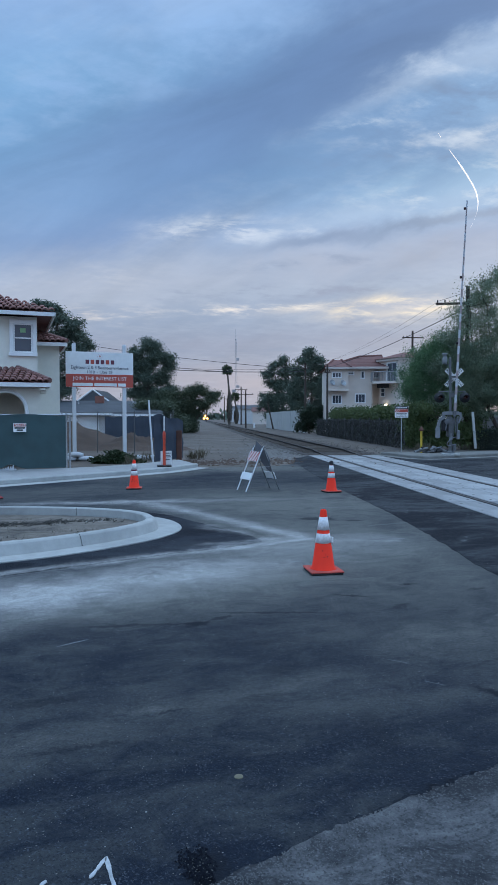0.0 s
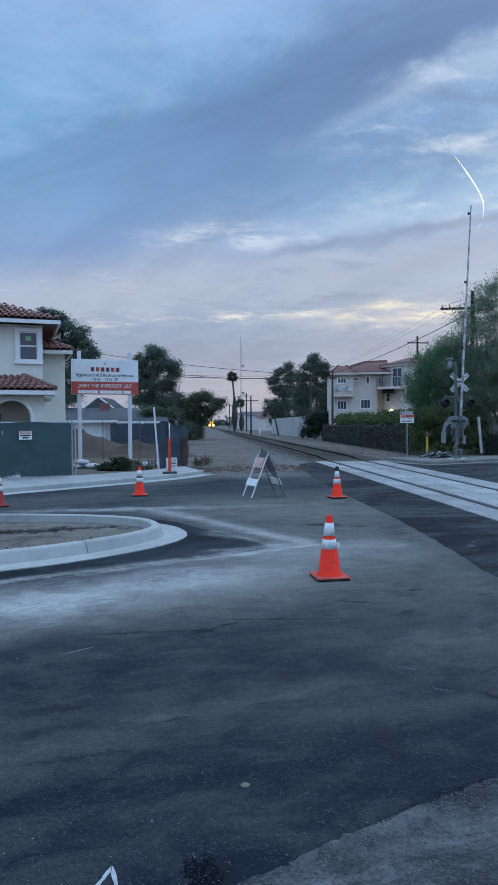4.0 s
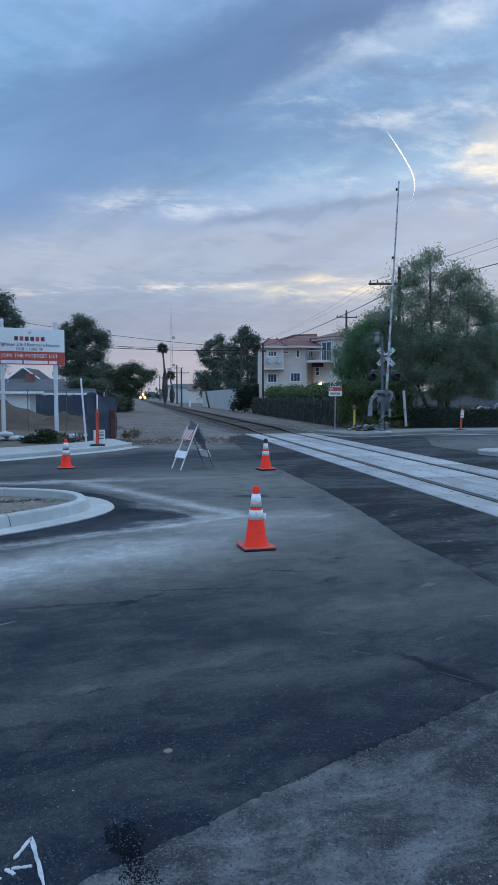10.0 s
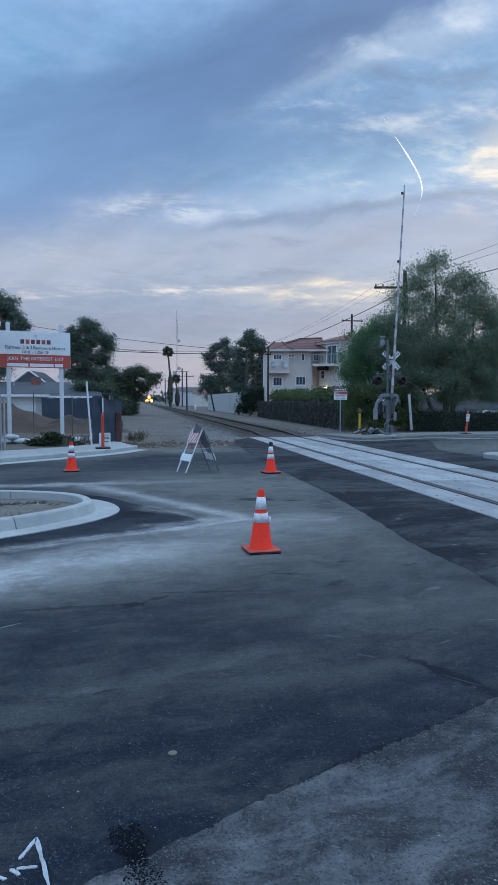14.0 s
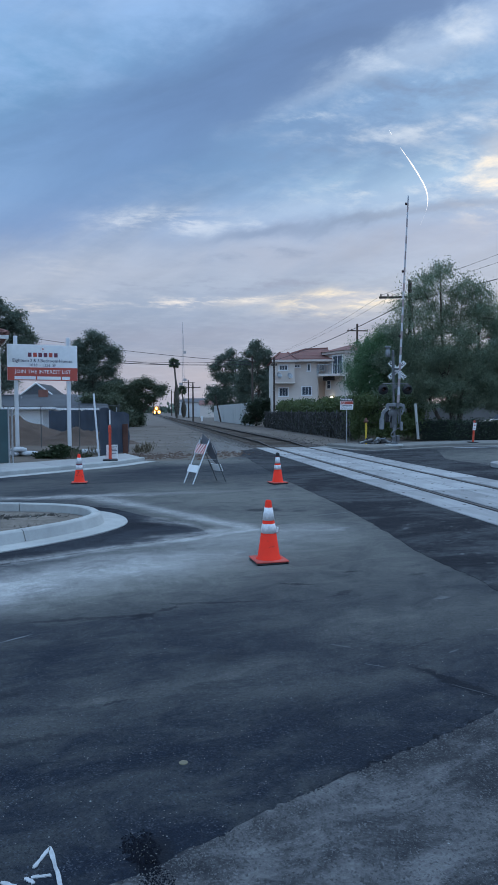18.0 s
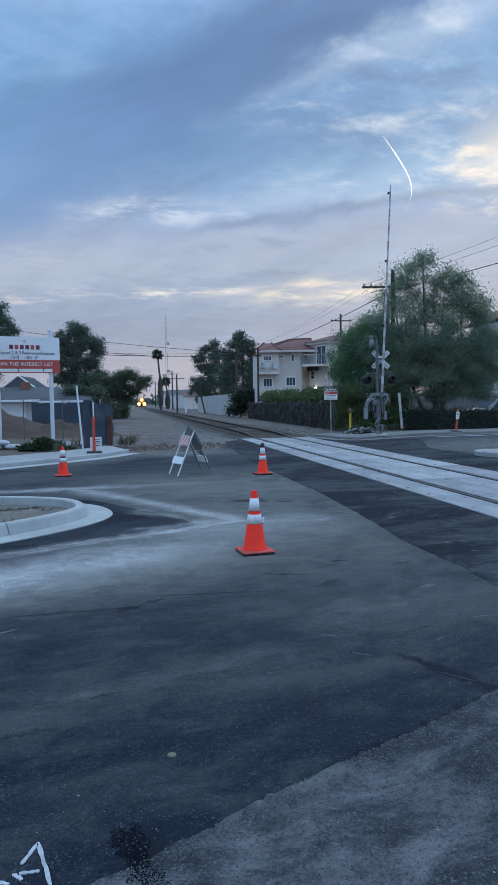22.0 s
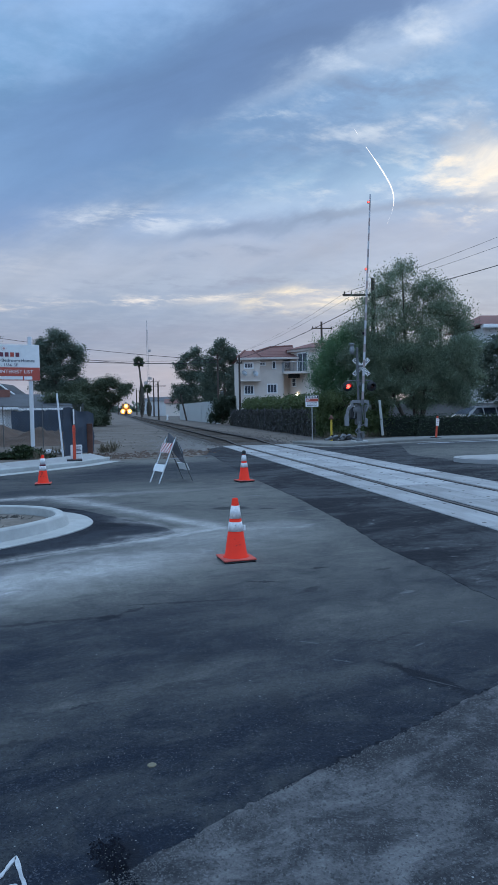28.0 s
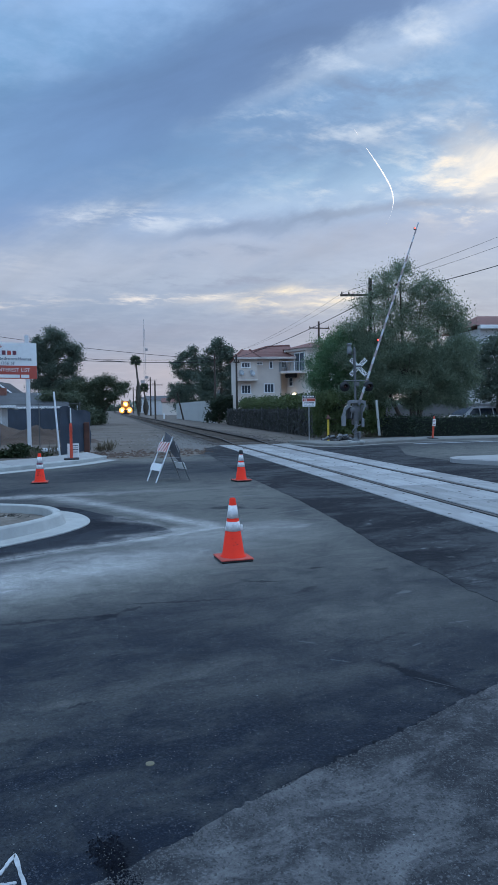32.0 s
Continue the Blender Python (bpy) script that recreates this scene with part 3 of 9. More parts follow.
MAT["road"] = asphalt("dusty_asphalt", (0.0135, 0.0222, 0.0395), True, 1.2, (0.046, 0.051, 0.055), chips=0.8)
MAT["new_road"] = asphalt("fresh_asphalt", (0.0160, 0.0205, 0.0290), False, 1.0, (0.058, 0.063, 0.068), flecks=True)
MAT["joint_road"] = asphalt("joint_asphalt", (0.011, 0.015, 0.024), True, 1.0, (0.028, 0.034, 0.044), False)
MAT["old_road"] = asphalt("old_asphalt", (0.052, 0.056, 0.064), False, 1.0, (0.150, 0.151, 0.155), chips=0.7)
MAT["dirt"] = material("dry_dirt", (0.125, 0.104, 0.087), 0.95, vary=0.5, tint=(0.045, 0.037, 0.031), scale=2.2, bump=1.0, bump_scale=9.0)
MAT["mound"] = material("dug_earth", (0.100, 0.066, 0.050), 0.97, vary=0.3, scale=4.0, bump=1.0, bump_scale=9.0)
MAT["pale_gravel"] = material("pale_gravel", (0.24, 0.225, 0.21), 0.95, vary=0.35, scale=30.0, bump=1.0, bump_scale=40.0)
MAT["dirty_walk"] = material("dirty_concrete", (0.21, 0.205, 0.19), 0.9, vary=0.3, scale=2.0, bump=0.3, bump_scale=60.0)
MAT["tar"] = material("black_tar", (0.010, 0.012, 0.018), 0.95, vary=0.3, scale=60.0)
MAT["tar"].node_tree.nodes["Principled BSDF"].inputs["Specular IOR Level"].default_value = 0.1
MAT["chip"] = material("grey_stone_chip", (0.135, 0.135, 0.135), 0.9, vary=0.4, scale=90.0)
MAT["gravel"] = material("ballast_gravel", (0.066, 0.056, 0.050), 0.95, vary=0.35, scale=30.0, bump=1.0, bump_scale=40.0)
MAT["concrete"] = material("pale_concrete", (0.40, 0.405, 0.39), 0.85, vary=0.2, scale=5.0, bump=0.2, bump_scale=90.0)
MAT["walkway"] = material("pavement_concrete", (0.34, 0.34, 0.335), 0.88, vary=0.2, scale=3.0, bump=0.25, bump_scale=70.0, per_object=0.25)
MAT["panel"] = material("crossing_concrete", (0.33, 0.332, 0.332), 0.85, vary=0.42, scale=4.0, bump=0.2, bump_scale=60.0, per_object=0.3, stretch=(1, 0.3, 1))
MAT["steel"] = material("rail_steel", (0.032, 0.025, 0.022), 0.65, metal=0.15, vary=0.3, scale=20.0)
MAT["rail_top"] = material("worn_rail_head", (0.06, 0.056, 0.057), 0.65, metal=0.2, vary=0.15, scale=12.0)
MAT["tie"] = material("tarred_timber", (0.085, 0.066, 0.052), 0.9, vary=0.35, scale=9.0, bump=0.5, bump_scale=30.0, per_object=0.5, stretch=(0.2, 1, 1))
MAT["orange"] = material("cone_orange", (1.0, 0.045, 0.022), 0.7, vary=0.12, scale=9.0, glow=None)
MAT["orange"].node_tree.nodes["Principled BSDF"].inputs["Specular IOR Level"].default_value = 0.15
MAT["cone_skirt"] = material("dusty_cone_orange", (0.52, 0.085, 0.065), 0.8, vary=0.3, scale=16.0)
MAT["cone_dirty"] = material("grimy_cone_red", (0.30, 0.022, 0.024), 0.75, vary=0.25, scale=14.0)
MAT["white_band"] = material("reflective_white", (0.82, 0.82, 0.82), 0.5, vary=0.2, tint=(0.42, 0.39, 0.38), scale=42.0)
MAT["black_rubber"] = material("black_rubber", (0.022, 0.022, 0.024), 0.75, vary=0.25, scale=20.0)
MAT["galv"] = material("galvanised_steel", (0.42, 0.43, 0.44), 0.45, metal=0.8, vary=0.2, scale=14.0)
MAT["signal_grey"] = material("weathered_silver_paint", (0.14, 0.145, 0.15), 0.55, metal=0.3, vary=0.25, scale=9.0)
MAT["black_paint"] = material("black_paint", (0.02, 0.02, 0.022), 0.6, vary=0.2, scale=12.0)
MAT["white_paint"] = material("white_paint", (0.82, 0.82, 0.81), 0.55, vary=0.07, scale=6.0)
MAT["white_wood"] = material("white_post_paint", (0.70, 0.71, 0.73), 0.7, vary=0.12, scale=8.0, stretch=(1, 1, 0.2))
MAT["old_white"] = material("weathered_white", (0.46, 0.46, 0.44), 0.8, vary=0.15, scale=2.0)
MAT["red_paint"] = material("red_paint", (0.50, 0.055, 0.035), 0.5, vary=0.08, scale=8.0)
MAT["sign_red"] = material("sign_red", (0.47, 0.075, 0.05), 0.45, vary=0.05, scale=4.0)
MAT["sign_navy"] = material("sign_navy", (0.05, 0.06, 0.10), 0.5, vary=0.05, scale=4.0)
MAT["stucco"] = material("sand_stucco", (0.77, 0.74, 0.65), 0.9, vary=0.08, scale=3.0, bump=0.3, bump_scale=120.0)
MAT["villa_trim"] = material("beige_trim", (0.62, 0.54, 0.49), 0.85, vary=0.1, scale=2.0)
MAT["villa_stucco"] = material("peach_stucco", (0.72, 0.63, 0.56), 0.9, vary=0.08, scale=1.5, bump=0.2, bump_scale=60.0)
MAT["rooftile"] = material("clay_tile", (0.29, 0.14, 0.12), 0.85, vary=0.3, scale=5.0, bump=0.3, bump_scale=40.0, per_object=0.9)
MAT["far_roof"] = material("old_clay_tile", (0.195, 0.088, 0.076), 0.9, vary=0.25, scale=2.0, bump=0.4, bump_scale=12.0)
MAT["shingle"] = material("grey_shingle", (0.095, 0.10, 0.11), 0.92, vary=0.25, scale=4.0, bump=0.4, bump_scale=20.0)
MAT["glass"] = material("window_glass", (0.075, 0.09, 0.115), 0.08, vary=0.0)
MAT["dark_room"] = material("dark_interior", (0.03, 0.03, 0.032), 0.9, vary=0.2, scale=3.0)
MAT["mesh_green"] = material("green_screen_cloth", (0.046, 0.084, 0.088), 0.85, vary=0.22, scale=3.0, bump=0.3, bump_scale=60.0)
MAT["mesh_blue"] = material("blue_black_screen_cloth", (0.042, 0.056, 0.080), 0.85, vary=0.25, scale=3.0, bump=0.3, bump_scale=60.0)
MAT["bark"] = material("grey_bark", (0.11, 0.09, 0.075), 0.95, vary=0.3, scale=9.0, bump=0.7, bump_scale=30.0, stretch=(1, 1, 0.25))
MAT["pole_wood"] = material("creosoted_pole", (0.075, 0.055, 0.045), 0.9, vary=0.3, scale=9.0, bump=0.5, bump_scale=30.0, stretch=(1, 1, 0.15))
MAT["rust"] = material("rust_brown", (0.13, 0.06, 0.045), 0.9, vary=0.3, scale=12.0)
MAT["yellow"] = material("yellow_paint", (0.60, 0.42, 0.04), 0.55, vary=0.15, scale=10.0)
MAT["bag"] = material("white_sandbag", (0.66, 0.68, 0.71), 0.8, vary=0.15, scale=12.0, bump=0.3, bump_scale=50.0)
MAT["wire"] = material("cable_black", (0.025, 0.025, 0.028), 0.7, vary=0.0)
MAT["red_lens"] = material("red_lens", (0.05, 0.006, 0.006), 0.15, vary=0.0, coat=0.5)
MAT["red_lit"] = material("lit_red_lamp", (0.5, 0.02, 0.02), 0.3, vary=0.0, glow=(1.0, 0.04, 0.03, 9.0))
MAT["head_lit"] = material("lit_headlamp", (1.0, 0.75, 0.4), 0.3, vary=0.0, glow=(1.0, 0.50, 0.14, 60.0))
# glow of the discs that imitate glare round the locomotive's headlamps
MAT["halo_lit"] = material("orange_lamp_halo", (1.0, 0.6, 0.2), 0.3, vary=0.0, glow=(1.0, 0.34, 0.05, 1.6))
MAT["van_lit"] = material("lit_van_lamp", (1.0, 0.8, 0.5), 0.3, vary=0.0, glow=(1.0, 0.56, 0.18, 5.0))
MAT["tail_lit"] = material("tail_lamp", (0.5, 0.02, 0.02), 0.3, vary=0.0, glow=(1.0, 0.05, 0.06, 1.2))
MAT["house_lit"] = material("lit_wall_lamp", (1.0, 0.95, 0.7), 0.3, vary=0.0, glow=(1.0, 0.92, 0.7, 6.0))
MAT["van_red"] = material("maroon_car_paint", (0.096, 0.0035, 0.021), 0.45, metal=0.0, vary=0.03, scale=4.0, coat=0.28)
MAT["van_red"].node_tree.nodes["Principled BSDF"].inputs["Specular IOR Level"].default_value = 0.2
MAT["van_red"].node_tree.nodes["Principled BSDF"].inputs["Coat Roughness"].default_value = 0.05
MAT["chrome"] = material("chrome", (0.7, 0.7, 0.72), 0.15, metal=1.0, vary=0.0)
MAT["tyre"] = material("tyre_rubber", (0.025, 0.025, 0.026), 0.85, vary=0.2, scale=20.0)
MAT["car_white"] = material("silver_car_paint", (0.42, 0.43, 0.45), 0.3, vary=0.03, scale=4.0, coat=0.8)
MAT["loco_yellow"] = material("locomotive_orange", (0.5, 0.22, 0.04), 0.5, vary=0.15, scale=4.0)
MAT["paint_mark"] = material("white_road_paint", (0.44, 0.46, 0.48), 0.85, vary=0.3, scale=40.0, bump=0.2, bump_scale=90.0)
MAT["brass"] = material("dull_gold_disc", (0.17, 0.155, 0.10), 0.6, vary=0.3, scale=60.0)
# the sunlight on the trail is put in as its own glow
MAT["contrail"] = material("sunlit_vapour", (0.9, 0.85, 0.8), 1.0, vary=0.0, glow=(1.0, 0.86, 0.68, 0.72))


def leaf_mat(name, dark, light, through=0.3):
    m = bpy.data.materials.new(name)
    m.use_nodes = True
    nt = m.node_tree
    b = nt.nodes["Principled BSDF"]
    N, L = nt.nodes.new, nt.links.new
    geo, tc, n, ad, mx = N("ShaderNodeNewGeometry"), N("ShaderNodeTexCoord"), N("ShaderNodeTexNoise"), N("ShaderNodeMath"), N("ShaderNodeMix")
    n.inputs["Scale"].default_value = 0.9
    L(tc.outputs["Object"], n.inputs["Vector"])
    ad.operation = "MULTIPLY_ADD"
    ad.inputs[1].default_value = 0.55
    sb = N("ShaderNodeMath")
    sb.operation = "SUBTRACT"
    sb.inputs[1].default_value = 0.25
    L(n.outputs[0], sb.inputs[0])
    L(geo.outputs["Random Per Island"], ad.inputs[0]), L(sb.outputs[0], ad.inputs[2])
    mx.data_type = "RGBA"
    mx.inputs[6].default_value, mx.inputs[7].default_value = (*dark, 1), (*light, 1)
    L(ad.outputs[0], mx.inputs[0]), L(mx.outputs[2], b.inputs["Base Color"])
    b.inputs["Roughness"].default_value = 0.65
    tr, ms, out = N("ShaderNodeBsdfTranslucent"), N("ShaderNodeMixShader"), nt.nodes["Material Output"]
    L(mx.outputs[2], tr.inputs[0])
    ms.inputs[0].default_value = through
    L(b.outputs[0], ms.inputs[1]), L(tr.outputs[0], ms.inputs[2]), L(ms.outputs[0], out.inputs[0])
    return m


MAT["leaf_pepper"] = leaf_mat("pepper_leaves", (0.090, 0.138, 0.095), (0.30, 0.36, 0.24), 0.45)
MAT["leaf_willow"] = leaf_mat("bright_pepper_leaves", (0.045, 0.105, 0.055), (0.165, 0.285, 0.135), 0.4)
MAT["leaf_dark"] = leaf_mat("dark_leaves", (0.060, 0.088, 0.075), (0.18, 0.225, 0.165))
MAT["leaf_bush"] = leaf_mat("bush_leaves", (0.040, 0.062, 0.040), (0.12, 0.145, 0.085))
MAT["leaf_vine"] = leaf_mat("vine_leaves", (0.04, 0.065, 0.025), (0.13, 0.17, 0.06))
MAT["leaf_hedge"] = leaf_mat("hedge_leaves", (0.015, 0.028, 0.018), (0.05, 0.075, 0.04))
MAT["twig"] = material("dry_twig", (0.05, 0.047, 0.042), 0.95, vary=0.3, scale=6.0)
MAT["palm_leaf"] = leaf_mat("palm_fronds", (0.05, 0.07, 0.05), (0.13, 0.16, 0.09))
MAT["weed"] = leaf_mat("dry_weeds", (0.09, 0.075, 0.05), (0.19, 0.16, 0.11))


# ---- mesh helpers ----
class Shape:
    """Collects vertices and faces of one mesh."""

    def __init__(self):
        self.v, self.f = [], []

    def add(self, verts, faces, m=None):
        o = len(self.v)
        self.v += [tuple(m @ Vector(p)) for p in verts] if m is not None else [tuple(p) for p in verts]
        self.f += [tuple(i + o for i in f) for f in faces]
        return self

    def box(self, c, s, rz=0.0, bevel=0.0, m=None):
        hx, hy, hz = s[0] / 2, s[1] / 2, s[2] / 2
        b = min(bevel, hx * 0.9, hy * 0.9, hz * 0.9)
        rot = Matrix.Translation(c) @ Matrix.Rotation(rz, 4, "Z")
        if m is not None:
            rot = m @ rot
        if b <= 0:
            vs = [(x, y, z) for z in (-hz, hz) for x, y in ((-hx, -hy), (hx, -hy), (hx, hy), (-hx, hy))]
            return self.add(vs, [(3, 2, 1, 0), (4, 5, 6, 7), (0, 1, 5, 4), (1, 2, 6, 5), (2, 3, 7, 6), (3, 0, 4, 7)], rot)
        loops = []
        for z, i in ((-hz, b), (-hz + b, 0), (hz - b, 0), (hz, b)):
            loops.append([(-hx + i, -hy + b * (i == 0) , z), (-hx + b, -hy + i, z), (hx - b, -hy + i, z), (hx - i, -hy + b * (i == 0), z),
                          (hx - i, hy - b * (i == 0), z), (hx - b, hy - i, z), (-hx + b, hy - i, z), (-hx + i, hy - b * (i == 0), z)])
        vs = [p for lp in loops for p in lp]
        fs = [tuple(range(7, -1, -1)), tuple(range(24, 32))]
        for k in range(3):
            for j in range(8):
                a, c2 = k * 8 + j, k * 8 + (j + 1) % 8
                fs.append((a, c2, c2 + 8, a + 8))
        return self.add(vs, fs, rot)

    def rod(self, p0, p1, r0, r1=None, n=8, caps=True):
        p0, p1 = Vector(p0), Vector(p1)
        r1 = r0 if r1 is None else r1
        q = (p1 - p0).to_track_quat("Z", "Y").to_matrix()
        vs = []
        for p, r in ((p0, r0), (p1, r1)):
            vs += [p + q @ Vector((r * math.cos(2 * math.pi * i / n), r * math.sin(2 * math.pi * i / n), 0)) for i in range(n)]
        fs = [(i, (i + 1) % n, n + (i + 1) % n, n + i) for i in range(n)]
        if caps:
            fs += [tuple(range(n - 1, -1, -1)), tuple(range(n, 2 * n))]
        return self.add(vs, fs)

    def tube(self, pts, r, n=6, r1=None):
        """One skin along a line of points, its ends closed."""
        pts, vs, k = [Vector(p) for p in pts], [], len(pts) - 1
        for i, p in enumerate(pts):
            q = (pts[min(i + 1, k)] - pts[max(i - 1, 0)]).to_track_quat("Z", "Y").to_matrix()
            a = r if r1 is None else r + (r1 - r) * i / k
            vs += [p + q @ Vector((a * math.cos(2 * math.pi * j / n), a * math.sin(2 * math.pi * j / n), 0)) for j in range(n)]
        fs = [(i * n + j, i * n + (j + 1) % n, (i + 1) * n + (j + 1) % n, (i + 1) * n + j) for i in range(k) for j in range(n)]
        return self.add(vs, fs + [tuple(range(n - 1, -1, -1)), tuple(range(k * n, k * n + n))])

    def lathe(self, profile, n=20, c=(0, 0, 0), m=None):
        vs, fs = [], []
        for r, z in profile:
            vs += [(c[0] + r * math.cos(2 * math.pi * i / n), c[1] + r * math.sin(2 * math.pi * i / n), c[2] + z) for i in range(n)]
        for k in range(len(profile) - 1):
            fs += [(k * n + i, k * n + (i + 1) % n, (k + 1) * n + (i + 1) % n, (k + 1) * n + i) for i in range(n)]
        fs += [tuple(range(n - 1, -1, -1)), tuple(range((len(profile) - 1) * n, len(profile) * n))]
        return self.add(vs, fs, m)

    def prism(self, poly, z0, z1):
        n = len(poly)
        area = sum(poly[i][0] * poly[(i + 1) % n][1] - poly[(i + 1) % n][0] * poly[i][1] for i in range(n))
        if area < 0:
            poly = poly[::-1]
        vs = [(x, y, z0) for x, y in poly] + [(x, y, z1) for x, y in poly]
        fs = [tuple(range(n - 1, -1, -1)), tuple(range(n, 2 * n))] + [(i, (i + 1) % n, n + (i + 1) % n, n + i) for i in range(n)]
        return self.add(vs, fs)

    def sheet(self, poly, depth, m):
        """A flat outline in x, z with a thickness in y, placed by m."""
        n = len(poly)
        area = sum(poly[i][0] * poly[(i + 1) % n][1] - poly[(i + 1) % n][0] * poly[i][1] for i in range(n))
        if area < 0:
            poly = poly[::-1]
        vs = [(x, 0, z) for x, z in poly] + [(x, depth, z) for x, z in poly]
        fs = [tuple(range(n)), tuple(range(2 * n - 1, n - 1, -1))] + [(i, n + i, n + (i + 1) % n, (i + 1) % n) for i in range(n)]
        return self.add(vs, fs, m)

    def mesh(self, name, mat, smooth=False):
        me = bpy.data.meshes.new(name)
        me.from_pydata(self.v, [], self.f)
        me.materials.append(M(mat) if isinstance(mat, str) else mat)
        if smooth:
            me.polygons.foreach_set("use_smooth", [True] * len(me.polygons))
        me.update()
        return me


def part(name, shape, mat, parent=None, label="", smooth=False, at=None):
    ob = new(name, shape.mesh(name, mat, smooth) if isinstance(shape, Shape) else shape)
    if parent is not None:
        ob.parent = parent
    if at is not None:
        ob.matrix_basis = at
    return tagged(ob, label)


def thing(name, label, category, at=None, group="", kind=""):
    ob = new(name)
    ob.empty_display_size = 0.1
    if at is not None:
        ob.matrix_basis = at
    return tagged(ob, label, category, group, kind)


def solid(name, shape, mat, label, category, kind="", group="", smooth=False, at=None):
    ob = part(name, shape, mat, None, "", smooth, at)
    return tagged(ob, label, category, group, kind)


def lettering(text, size, mat, m, parent, name="lettering", spread=1.0, thick=0.004):
    """Raised letters turned into a mesh. m: where the middle of the line stands, facing -y."""
    cu = bpy.data.curves.new(name, "FONT")
    cu.body, cu.size, cu.align_x, cu.align_y, cu.extrude, cu.resolution_u = text, size, "CENTER", "CENTER", thick, 2
    ob = bpy.data.objects.new(name, cu)
    scene.collection.objects.link(ob)
    me = bpy.data.meshes.new_from_object(ob.evaluated_get(bpy.context.evaluated_depsgraph_get()))
    bpy.data.objects.remove(ob)
    me.name = name
    me.materials.clear()
    me.materials.append(M(mat))
    me.transform(m @ Matrix.Rotation(radians(90), 4, "X") @ Matrix.Diagonal((spread, 1, 1, 1)))
    return part(name, me, mat, parent)


def curve_through(pts, per=6, closed=True):
    """Catmull-Rom points."""
    n, out = len(pts), []
    for i in range(n if closed else n - 1):
        p = [Vector(pts[(i + k) % n]) if closed else Vector(pts[min(max(i + k, 0), n - 1)]) for k in (-1, 0, 1, 2)]
        for j in range(per):
            t = j / per
            out.append(tuple(0.5 * (2 * p[1] + (p[2] - p[0]) * t + (2 * p[0] - 5 * p[1] + 4 * p[2] - p[3]) * t * t + (3 * p[1] - p[0] - 3 * p[2] + p[3]) * t ** 3)))
    if not closed:
        out.append(tuple(pts[-1]))
    return out


def inset(poly, d):
    """A closed outline moved inwards by d (counter-clockwise outlines)."""
    n, out = len(poly), []
    for i in range(n):
        a, b = Vector(poly[i - 1]), Vector(poly[(i + 1) % n])
        t = (b - a).normalized()
        out.append((poly[i][0] - t.y * d, poly[i][1] + t.x * d))
    return out


def ccw(poly):
    s = sum(poly[i][0] * poly[(i + 1) % len(poly)][1] - poly[(i + 1) % len(poly)][0] * poly[i][1] for i in range(len(poly)))
    return poly if s > 0 else poly[::-1]


# the track's own frame: n to the side, s along it
UX, UY = -0.1132, 0.9936


def tp(n, s, z=0.0):
    return (n * UY + s * UX, -n * UX + s * UY, z)


TRACK_TURN = math.atan2(-UX, UY)


